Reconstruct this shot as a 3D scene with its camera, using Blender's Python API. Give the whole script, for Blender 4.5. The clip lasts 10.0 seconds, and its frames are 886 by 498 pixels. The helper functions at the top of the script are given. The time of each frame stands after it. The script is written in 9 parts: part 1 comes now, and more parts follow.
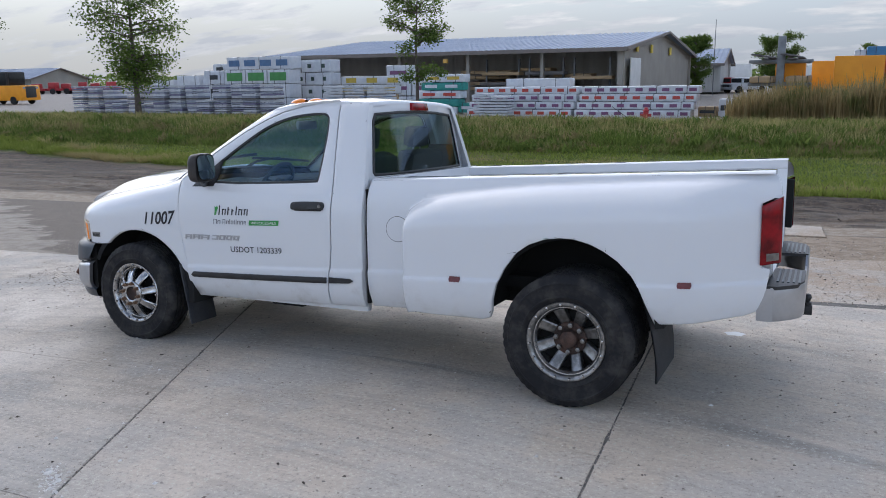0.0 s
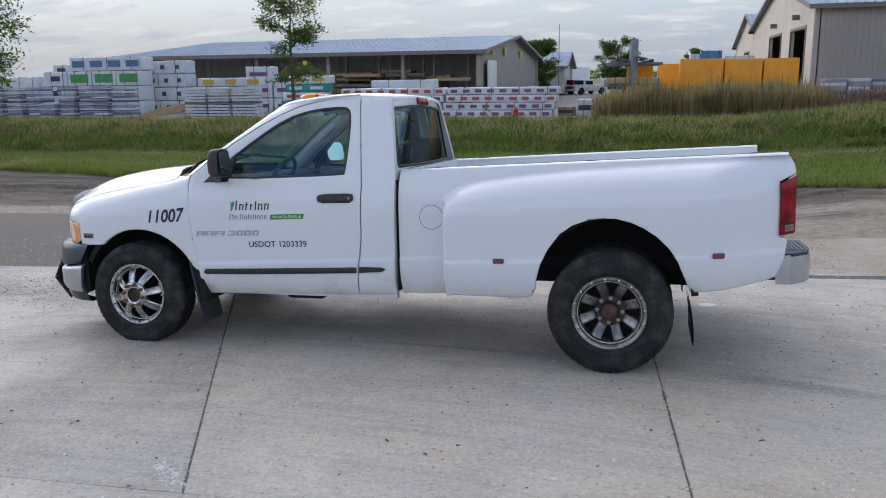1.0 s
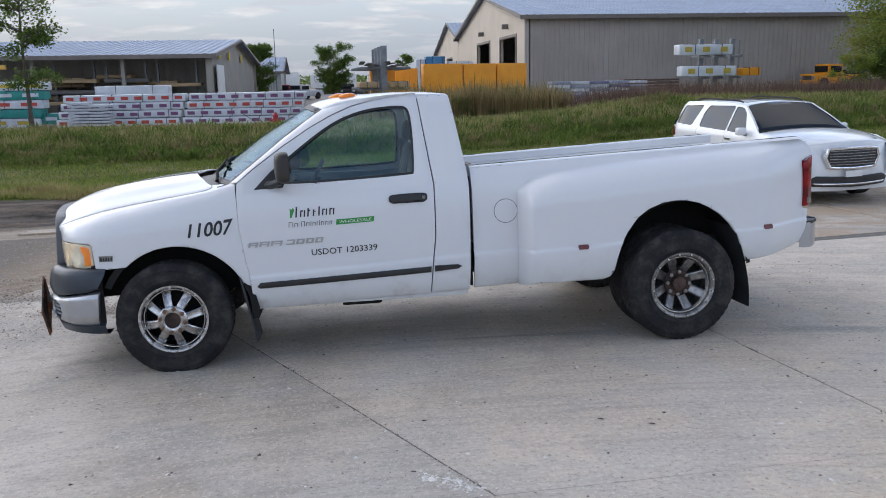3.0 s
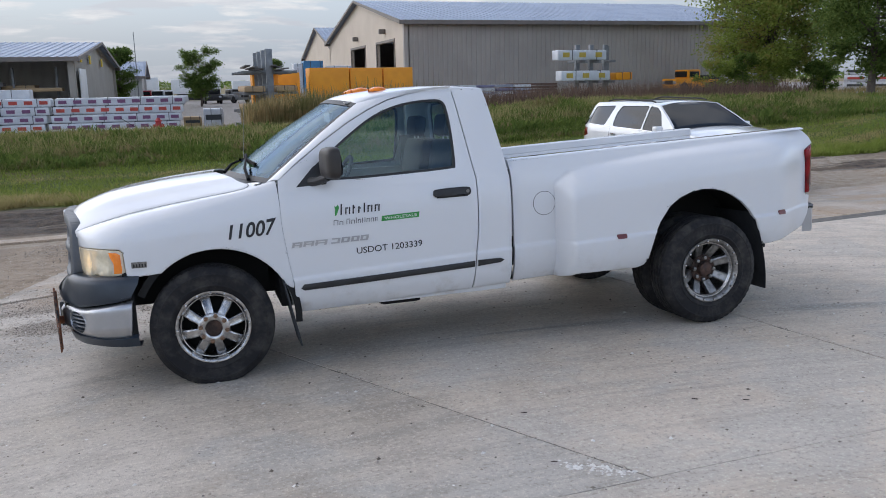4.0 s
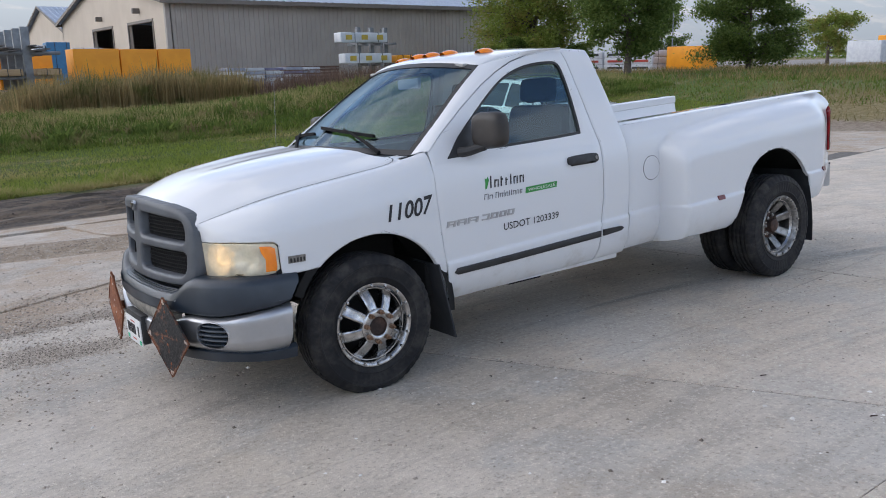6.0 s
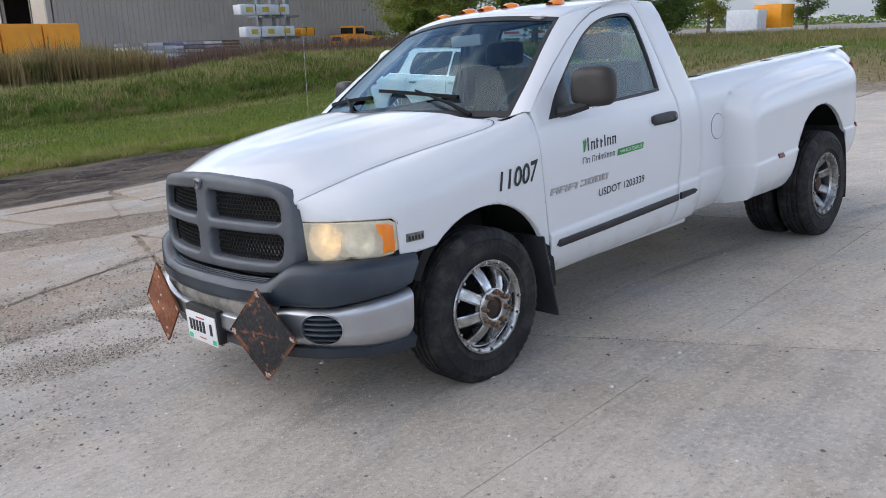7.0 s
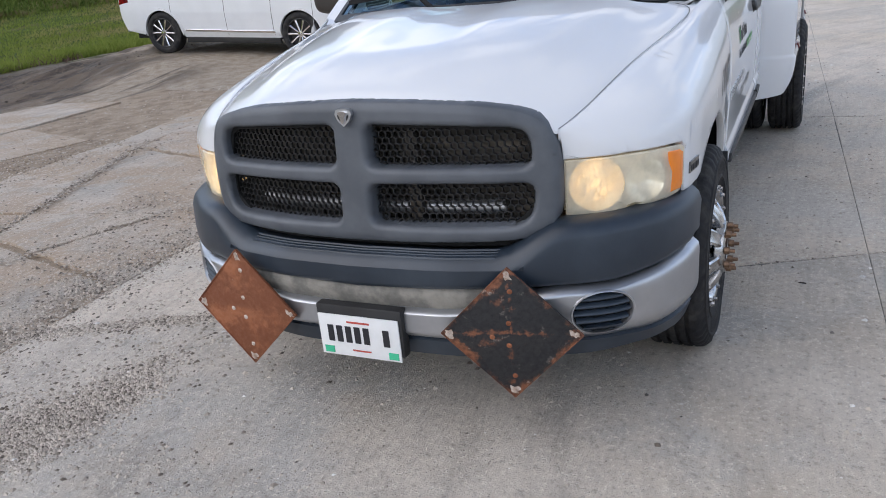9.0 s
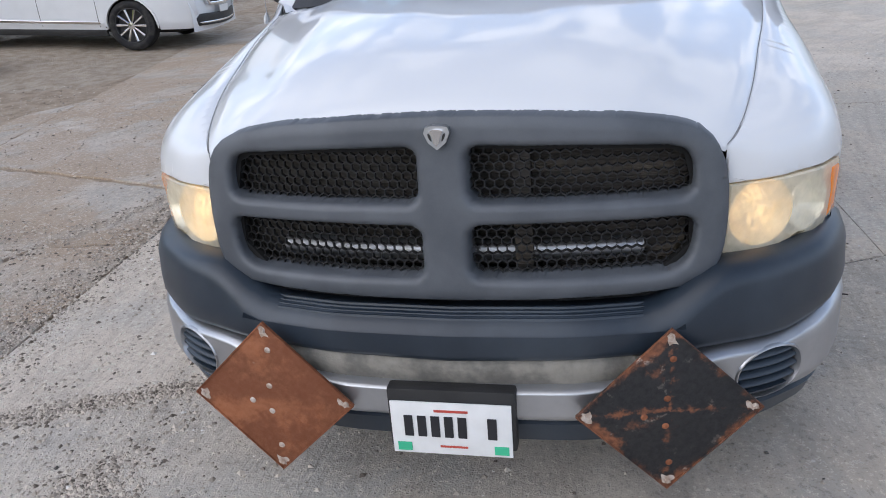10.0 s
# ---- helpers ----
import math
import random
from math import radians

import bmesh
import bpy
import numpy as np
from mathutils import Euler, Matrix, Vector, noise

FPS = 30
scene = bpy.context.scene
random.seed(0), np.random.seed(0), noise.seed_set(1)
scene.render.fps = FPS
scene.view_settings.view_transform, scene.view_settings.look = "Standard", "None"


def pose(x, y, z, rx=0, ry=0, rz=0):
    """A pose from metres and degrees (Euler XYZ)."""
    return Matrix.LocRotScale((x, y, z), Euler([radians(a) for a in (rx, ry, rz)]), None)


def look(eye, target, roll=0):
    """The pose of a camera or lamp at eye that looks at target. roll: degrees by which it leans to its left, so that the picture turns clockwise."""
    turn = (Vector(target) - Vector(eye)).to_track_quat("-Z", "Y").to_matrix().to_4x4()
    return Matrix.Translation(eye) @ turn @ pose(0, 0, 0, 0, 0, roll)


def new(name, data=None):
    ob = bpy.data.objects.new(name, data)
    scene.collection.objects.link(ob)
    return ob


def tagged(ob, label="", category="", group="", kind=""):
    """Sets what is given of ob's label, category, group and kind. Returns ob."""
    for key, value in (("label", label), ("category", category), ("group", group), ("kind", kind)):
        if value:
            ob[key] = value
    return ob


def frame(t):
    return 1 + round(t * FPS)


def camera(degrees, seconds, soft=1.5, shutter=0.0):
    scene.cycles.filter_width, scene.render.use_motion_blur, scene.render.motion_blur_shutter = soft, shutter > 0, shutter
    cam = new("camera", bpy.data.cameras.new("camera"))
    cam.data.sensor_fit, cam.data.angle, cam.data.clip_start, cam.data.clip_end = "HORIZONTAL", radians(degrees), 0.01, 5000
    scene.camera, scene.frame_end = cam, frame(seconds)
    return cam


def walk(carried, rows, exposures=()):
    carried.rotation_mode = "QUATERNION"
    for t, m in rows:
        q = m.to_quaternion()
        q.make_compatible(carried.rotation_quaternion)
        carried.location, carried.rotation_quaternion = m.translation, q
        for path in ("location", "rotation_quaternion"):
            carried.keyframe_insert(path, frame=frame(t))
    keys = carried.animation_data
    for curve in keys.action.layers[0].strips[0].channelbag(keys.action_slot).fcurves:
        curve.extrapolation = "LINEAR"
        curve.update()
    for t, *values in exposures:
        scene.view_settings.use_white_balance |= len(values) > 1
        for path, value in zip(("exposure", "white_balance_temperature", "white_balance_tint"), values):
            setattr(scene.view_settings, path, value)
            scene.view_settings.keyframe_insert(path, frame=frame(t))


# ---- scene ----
cam = camera(57.5, 10.0, soft=0.95)
# The yard falls 3 degrees to the ditch: SLOPE turns the truck's own axes (x to its tail, y to its far side) into the level world.
SLOPE = pose(0, 0, 0, -3.07, -1.14, 0)
PATH = [
    (0, (4.895, -5.65, 1.671), (4.053, -3.862, 1.366), -0.5),
    (0.5, (4.376, -6.049, 1.649), (3.71, -4.188, 1.345), -0.8),
    (1, (3.806, -6.338, 1.617), (3.317, -4.423, 1.313), -1.1),
    (1.5, (3.153, -6.519, 1.613), (2.848, -4.566, 1.306), -1.3),
    (2, (2.52, -6.655, 1.622), (2.39, -4.683, 1.314), -1.6),
    (2.5, (1.865, -6.658, 1.629), (1.911, -4.683, 1.321), -1.9),
    (3.8, (0.25, -6.373, 1.632), (0.75, -4.462, 1.314), -3.1),
    (4, (0.009, -6.296, 1.611), (0.566, -4.401, 1.296), -3.0),
    (4.5, (-0.575, -6.047, 1.611), (0.137, -4.206, 1.287), -3.2),
    (5, (-1.147, -5.679, 1.626), (-0.284, -3.907, 1.288), -3.2),
    (5.2, (-1.386, -5.554, 1.638), (-0.47, -3.811, 1.291), -3.4),
    (6.3, (-2.327, -4.451, 1.622), (-1.146, -2.888, 1.221), -4.1),
    (6.5, (-2.455, -4.25, 1.64), (-1.235, -2.72, 1.226), -4.3),
    (7, (-2.724, -3.696, 1.595), (-1.414, -2.257, 1.132), -4.9),
    (7.5, (-2.921, -3.098, 1.551), (-1.524, -1.769, 1.023), -5.4),
    (8, (-3.05, -2.509, 1.534), (-1.558, -1.316, 0.944), -5.8),
    (8.5, (-3.073, -1.943, 1.559), (-1.494, -0.901, 0.911), -6.1),
    (9, (-3.062, -1.35, 1.563), (-1.385, -0.516, 0.86), -5.9),
    (9.5, (-2.909, -0.81, 1.543), (-1.157, -0.198, 0.798), -5.5),
    (10, (-2.671, -0.389, 1.547), (-0.867, 0.023, 0.789), -4.5),
]
walk(cam, [(t, SLOPE @ look(eye, target, roll)) for t, eye, target, roll in PATH],
     exposures=[(0.0, 1.44, 6180, 10), (4.0, 1.45, 6330, 10), (5.8, 1.49, 6380, 10), (7.5, 1.60, 6400, 10), (9.5, 1.52, 6400, 10), (10.0, 1.50, 6300, 10)])

from mathutils import geometry

# ---- light ----
SKY_STRENGTH, HAZE, CLOUD_LO, CLOUD_HI = 0.122, (4.75, 5.12, 5.55), (5.1, 5.2, 5.4), (7.4, 7.2, 6.9)
SUN_EL, SUN_AZ = radians(36), radians(138)      # a veiled low sun beyond the truck's nose, over the ditch
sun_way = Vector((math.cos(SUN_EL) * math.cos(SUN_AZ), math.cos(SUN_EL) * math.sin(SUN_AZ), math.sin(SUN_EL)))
world = bpy.data.worlds.new("world")
scene.world = world
world.use_nodes = True
wt = world.node_tree
wt.nodes.clear()
sky = wt.nodes.new("ShaderNodeTexSky")
sky.sky_type, sky.sun_disc = "NISHITA", False
sky.sun_elevation, sky.sun_rotation = SUN_EL, math.pi / 2 - SUN_AZ
sky.altitude, sky.air_density, sky.dust_density, sky.ozone_density = 400, 1.0, 0.7, 1.6
wc = wt.nodes.new("ShaderNodeTexCoord")
wsep = wt.nodes.new("ShaderNodeSeparateXYZ")
wt.links.new(wc.outputs["Generated"], wsep.inputs[0])


def wmath(op, a, b=0.0, clamp=False):
    n = wt.nodes.new("ShaderNodeMath")
    n.operation, n.use_clamp = op, clamp
    for k, v in enumerate((a, b)):
        if isinstance(v, (int, float)):
            n.inputs[k].default_value = v
        else:
            wt.links.new(v, n.inputs[k])
    return n.outputs[0]


def wramp(fac, p0, c0, p1, c1):
    n = wt.nodes.new("ShaderNodeValToRGB")
    e = n.color_ramp.elements
    e[0].position, e[0].color, e[1].position, e[1].color = p0, (*c0, 1), p1, (*c1, 1)
    wt.links.new(fac, n.inputs["Fac"])
    return n.outputs["Color"]


# a layer of cloud at one height: the view's way divided by its rise, so that clouds flatten towards the horizon
rise = wmath("MAXIMUM", wmath("ADD", wsep.outputs[2], 0.22), 0.08)
wcomb = wt.nodes.new("ShaderNodeCombineXYZ")
wt.links.new(wmath("DIVIDE", wsep.outputs[0], rise), wcomb.inputs[0])
wt.links.new(wmath("MULTIPLY", wmath("DIVIDE", wsep.outputs[1], rise), 1.9), wcomb.inputs[1])


def wnoise(scale, detail, rough):
    n = wt.nodes.new("ShaderNodeTexNoise")
    n.inputs["Scale"].default_value, n.inputs["Detail"].default_value, n.inputs["Roughness"].default_value = scale, detail, rough
    wt.links.new(wcomb.outputs[0], n.inputs["Vector"])
    return n.outputs["Fac"]


cover = wramp(wnoise(2.6, 10, 0.56), 0.485, (0, 0, 0), 0.575, (1, 1, 1))
haze = wramp(wsep.outputs[2], 0.05, (1, 1, 1), 0.42, (0, 0, 0))
shade = wramp(wnoise(3.2, 8, 0.6), 0.40, CLOUD_LO, 0.64, CLOUD_HI)
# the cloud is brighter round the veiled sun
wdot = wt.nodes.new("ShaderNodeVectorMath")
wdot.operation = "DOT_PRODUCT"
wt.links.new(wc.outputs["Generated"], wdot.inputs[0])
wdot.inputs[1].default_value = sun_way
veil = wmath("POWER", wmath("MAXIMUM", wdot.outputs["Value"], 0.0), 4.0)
hazed = wt.nodes.new("ShaderNodeMixRGB")
wt.links.new(wmath("MULTIPLY", haze, 0.92), hazed.inputs["Fac"])
wt.links.new(sky.outputs["Color"], hazed.inputs["Color1"])
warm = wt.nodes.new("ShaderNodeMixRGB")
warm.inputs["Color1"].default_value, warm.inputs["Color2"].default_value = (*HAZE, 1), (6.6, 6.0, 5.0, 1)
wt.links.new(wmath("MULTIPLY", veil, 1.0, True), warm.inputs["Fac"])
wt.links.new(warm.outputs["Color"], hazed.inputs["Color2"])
wmix = wt.nodes.new("ShaderNodeMixRGB")
wt.links.new(wmath("MULTIPLY", cover, 0.80), wmix.inputs["Fac"])
wt.links.new(hazed.outputs["Color"], wmix.inputs["Color1"])
wt.links.new(shade, wmix.inputs["Color2"])
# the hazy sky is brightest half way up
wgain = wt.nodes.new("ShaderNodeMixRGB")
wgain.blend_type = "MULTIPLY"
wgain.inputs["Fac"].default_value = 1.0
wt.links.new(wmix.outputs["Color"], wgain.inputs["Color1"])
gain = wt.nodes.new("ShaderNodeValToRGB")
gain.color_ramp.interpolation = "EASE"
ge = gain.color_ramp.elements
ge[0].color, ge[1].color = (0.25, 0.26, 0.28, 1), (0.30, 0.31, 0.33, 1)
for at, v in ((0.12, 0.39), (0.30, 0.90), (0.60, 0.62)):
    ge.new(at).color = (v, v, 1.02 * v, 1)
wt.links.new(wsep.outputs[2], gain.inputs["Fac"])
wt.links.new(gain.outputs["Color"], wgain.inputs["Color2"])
wb = wt.nodes.new("ShaderNodeBackground")
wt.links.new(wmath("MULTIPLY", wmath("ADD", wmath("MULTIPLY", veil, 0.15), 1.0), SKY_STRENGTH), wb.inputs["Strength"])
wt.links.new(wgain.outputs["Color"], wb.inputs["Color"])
wo = wt.nodes.new("ShaderNodeOutputWorld")
wt.links.new(wb.outputs[0], wo.inputs["Surface"])
sun = new("sun", bpy.data.lights.new("sun", "SUN"))
sun.data.energy, sun.data.angle, sun.data.color = 0.50, radians(90), (1.0, 0.88, 0.72)
sun.matrix_world = look(sun_way * 60, (0, 0, 0))


# ---- materials ----
class Mat:
    """A small builder of procedural node materials; positions are in metres of the object."""

    def __init__(self, name, world_space=False):
        self.m = bpy.data.materials.new(name)
        self.m.use_nodes = True
        self.t = self.m.node_tree
        self.b = self.t.nodes["Principled BSDF"]
        if world_space:
            self.p = self.t.nodes.new("ShaderNodeNewGeometry").outputs["Position"]
        else:
            self.p = self.t.nodes.new("ShaderNodeTexCoord").outputs["Object"]

    def put(self, sock, v):
        if isinstance(v, (int, float)):
            sock.default_value = v
        elif isinstance(v, (tuple, list)):
            sock.default_value = (*v, 1) if len(v) == 3 and sock.type == "RGBA" else v
        else:
            self.t.links.new(v, sock)

    def noise(self, scale, detail=4, rough=0.55, vec=None, stretch=None, distort=0.0):
        n = self.t.nodes.new("ShaderNodeTexNoise")
        n.inputs["Scale"].default_value, n.inputs["Detail"].default_value = scale, detail
        n.inputs["Roughness"].default_value, n.inputs["Distortion"].default_value = rough, distort
        vec = vec or self.p
        if stretch:
            mp = self.t.nodes.new("ShaderNodeMapping")
            mp.inputs["Scale"].default_value = stretch
            self.t.links.new(vec, mp.inputs["Vector"])
            vec = mp.outputs[0]
        self.t.links.new(vec, n.inputs["Vector"])
        return n.outputs["Fac"]

    def voronoi(self, scale, feature="F1", out="Distance", stretch=None):
        n = self.t.nodes.new("ShaderNodeTexVoronoi")
        n.feature = feature
        n.inputs["Scale"].default_value = scale
        vec = self.p
        if stretch:
            mp = self.t.nodes.new("ShaderNodeMapping")
            mp.inputs["Scale"].default_value = stretch
            self.t.links.new(vec, mp.inputs["Vector"])
            vec = mp.outputs[0]
        self.t.links.new(vec, n.inputs["Vector"])
        return n.outputs[out]

    def math(self, op, a, b=0.0):
        n = self.t.nodes.new("ShaderNodeMath")
        n.operation = op
        self.put(n.inputs[0], a)
        self.put(n.inputs[1], b)
        return n.outputs[0]

    def step(self, v, lo, hi, a=0.0, b=1.0):
        n = self.t.nodes.new("ShaderNodeMapRange")
        n.interpolation_type = "SMOOTHSTEP"
        self.put(n.inputs["Value"], v)
        for k, x in (("From Min", lo), ("From Max", hi), ("To Min", a), ("To Max", b)):
            n.inputs[k].default_value = x
        return n.outputs["Result"]

    def mix(self, f, a, b, mode="MIX"):
        n = self.t.nodes.new("ShaderNodeMixRGB")
        n.blend_type = mode
        self.put(n.inputs["Fac"], f)
        self.put(n.inputs["Color1"], a)
        self.put(n.inputs["Color2"], b)
        return n.outputs["Color"]

    def axis(self, i):
        n = self.t.nodes.new("ShaderNodeSeparateXYZ")
        self.t.links.new(self.p, n.inputs[0])
        return n.outputs[i]

    def rnd(self):
        return self.t.nodes.new("ShaderNodeObjectInfo").outputs["Random"]

    def island(self):
        return self.t.nodes.new("ShaderNodeNewGeometry").outputs["Random Per Island"]

    def out(self, color, rough=0.6, metal=0.0, bump=None, depth=0.01, strength=0.5, **more):
        self.put(self.b.inputs["Base Color"], color)
        self.put(self.b.inputs["Roughness"], rough)
        self.put(self.b.inputs["Metallic"], metal)
        for k, v in more.items():
            self.put(self.b.inputs[k.replace("_", " ")], v)
        if bump is not None:
            n = self.t.nodes.new("ShaderNodeBump")
            n.inputs["Distance"].default_value, n.inputs["Strength"].default_value = depth, strength
            self.t.links.new(bump, n.inputs["Height"])
            self.t.links.new(n.outputs[0], self.b.inputs["Normal"])
        return self.m


def simple(name, c1, c2=None, scale=6.0, rough=0.6, metal=0.0, bump=0.0, grain=60.0, rough_var=0.1, stretch=None, **more):
    """Two tones over two scales, with a rough that varies with them."""
    w = Mat(name)
    c2 = c2 or tuple(0.8 * c for c in c1)
    a, g = w.noise(scale, 5, stretch=stretch), w.noise(grain, 3, stretch=stretch)
    f = w.math("ADD", w.math("MULTIPLY", w.step(a, 0.35, 0.65), 0.7), w.math("MULTIPLY", g, 0.3))
    r = w.math("ADD", w.math("MULTIPLY", a, rough_var), rough - rough_var / 2)
    return w.out(w.mix(f, c1, c2), r, metal, g if bump else None, 0.01, bump, **more)


def glassy(name, tint, rough=0.02, clear=0.7, gloss=0.06, graze=0.42):
    """Thin window glass: mostly clear, with gloss."""
    m = bpy.data.materials.new(name)
    m.use_nodes = True
    t = m.node_tree
    t.nodes.remove(t.nodes["Principled BSDF"])
    tr, gl, mx, lw, pw, ad = (t.nodes.new(k) for k in ("ShaderNodeBsdfTransparent", "ShaderNodeBsdfGlossy", "ShaderNodeMixShader", "ShaderNodeLayerWeight", "ShaderNodeMath", "ShaderNodeMath"))
    tr.inputs[0].default_value = (*[c * clear for c in tint], 1)
    gl.inputs["Roughness"].default_value = rough
    gl.inputs["Color"].default_value = (0.70, 0.86, 1.0, 1)
    lw.inputs["Blend"].default_value = 0.5
    pw.operation, ad.operation = "POWER", "MULTIPLY_ADD"
    pw.inputs[1].default_value = 3.0
    ad.inputs[1].default_value, ad.inputs[2].default_value = graze, gloss
    t.links.new(lw.outputs["Facing"], pw.inputs[0])
    t.links.new(pw.outputs[0], ad.inputs[0])
    t.links.new(ad.outputs[0], mx.inputs[0])
    t.links.new(tr.outputs[0], mx.inputs[1])
    t.links.new(gl.outputs[0], mx.inputs[2])
    t.links.new(mx.outputs[0], t.nodes["Material Output"].inputs["Surface"])
    return m


# concrete slabs: pale grey, stained, speckled, with faint broom lines and old tyre arcs
def concrete_mat(name, c1, c2, dirt, dirt_lo, dirt_hi):
    w = Mat(name, True)
    big, mid, fine, sand = w.noise(0.55, 6, 0.6), w.noise(3.2, 6, 0.65), w.noise(140, 3), w.noise(38, 4, 0.75)
    x, y = w.axis(0), w.axis(1)
    lines = w.noise(9, 4, 0.5, stretch=(0.35, 6.0, 1))
    pits = w.step(w.noise(38, 3, 0.6), 0.64, 0.70)
    ring = w.math("SQRT", w.math("ADD", w.math("POWER", w.math("SUBTRACT", x, 1.5), 2.0), w.math("POWER", w.math("ADD", y, 11.0), 2.0)))
    rv = w.t.nodes.new("ShaderNodeCombineXYZ")
    w.t.links.new(ring, rv.inputs[0])
    w.t.links.new(w.math("MULTIPLY", x, 0.06), rv.inputs[1])
    arcs = w.math("MULTIPLY", w.step(w.noise(2.6, 3, 0.6, vec=rv.outputs[0]), 0.55, 0.68), w.step(big, 0.38, 0.62))
    c = w.mix(w.step(big, 0.35, 0.65), c1, c2)
    c = w.mix(w.math("MULTIPLY", w.step(w.noise(0.33, 4, 0.6), 0.48, 0.66), 0.55), c, tuple(v * k for v, k in zip(c2, (1.0, 0.96, 0.86))))
    c = w.mix(w.math("MULTIPLY", w.step(mid, 0.4, 0.7), 0.60), c, tuple(0.72 * v for v in c2))
    c = w.mix(w.math("MULTIPLY", w.step(lines, 0.45, 0.7), 0.20), c, tuple(1.2 * v for v in c1))
    c = w.mix(w.math("MULTIPLY", arcs, 0.72), c, (0.22, 0.205, 0.185))
    c = w.mix(w.math("MULTIPLY", w.step(w.noise(0.8, 6, 0.62), 0.47, 0.60), 0.55), c, tuple(v * k for v, k in zip(c2, (0.86, 0.97, 1.10))))
    smear = w.math("MULTIPLY", w.step(w.noise(1.1, 5, 0.62, stretch=(1.5, 0.22, 1)), 0.54, 0.66), w.step(w.noise(6, 4, 0.7), 0.35, 0.60))
    c = w.mix(w.math("MULTIPLY", smear, 0.38), c, tuple(0.60 * v for v in c2))
    swirl = w.noise(11, 4, 0.6, vec=rv.outputs[0])
    c = w.mix(w.math("MULTIPLY", w.step(swirl, 0.52, 0.62), 0.26), c, tuple(0.58 * v for v in c2))
    c = w.mix(w.math("MULTIPLY", w.step(swirl, 0.46, 0.34), 0.15), c, tuple(min(0.8, 1.2 * v) for v in c1))
    c = w.mix(w.step(w.noise(1.3, 7, 0.7), dirt_lo, dirt_hi), c, dirt)
    c = w.mix(w.math("MULTIPLY", w.step(sand, 0.46, 0.34), 0.55), c, tuple(0.36 * v for v in c2))
    c = w.mix(w.math("MULTIPLY", w.step(sand, 0.55, 0.66), 0.8), c, tuple(min(0.85, 1.45 * v) for v in c1))
    c = w.mix(w.math("MULTIPLY", pits, 0.40), c, (0.13, 0.12, 0.11))
    grit = w.math("MULTIPLY", w.step(w.voronoi(70), 0.26, 0.12), w.step(w.noise(2.1, 5, 0.65), 0.42, 0.60))
    c = w.mix(w.math("MULTIPLY", grit, 0.65), c, w.mix(w.step(w.noise(31, 2), 0.45, 0.55), (0.15, 0.135, 0.115), (0.66, 0.63, 0.59)))
    chips = w.math("MULTIPLY", w.step(w.voronoi(9), 0.075, 0.05), w.step(w.noise(17, 2), 0.50, 0.56))
    c = w.mix(w.math("MULTIPLY", chips, 0.7), c, (0.72, 0.69, 0.64))
    c = w.mix(w.math("MULTIPLY", fine, 0.25), c, tuple(0.62 * v for v in c2))
    c = w.mix(w.math("MULTIPLY", w.rnd(), 0.12), c, tuple(0.75 * v for v in c1))
    h = w.math("ADD", w.math("ADD", w.math("ADD", fine, w.math("MULTIPLY", sand, 1.6)), w.math("MULTIPLY", lines, 1.2)), w.math("MULTIPLY", pits, -1.5))
    h = w.math("ADD", h, w.math("MULTIPLY", grit, 1.8))
    return w.out(c, w.step(w.noise(0.8, 4, 0.6), 0.35, 0.65, 0.52, 0.85), 0, h, 0.005, 0.7)


M_SLAB = concrete_mat("concrete", (0.69, 0.595, 0.495), (0.595, 0.51, 0.418), (0.45, 0.37, 0.285), 0.54, 0.80)
M_SLAB_GREY = concrete_mat("grey_concrete", (0.61, 0.54, 0.458), (0.515, 0.452, 0.378), (0.39, 0.33, 0.265), 0.52, 0.76)
M_SLAB_OLD = concrete_mat("old_concrete", (0.58, 0.51, 0.43), (0.47, 0.40, 0.325), (0.42, 0.315, 0.22), 0.40, 0.56)



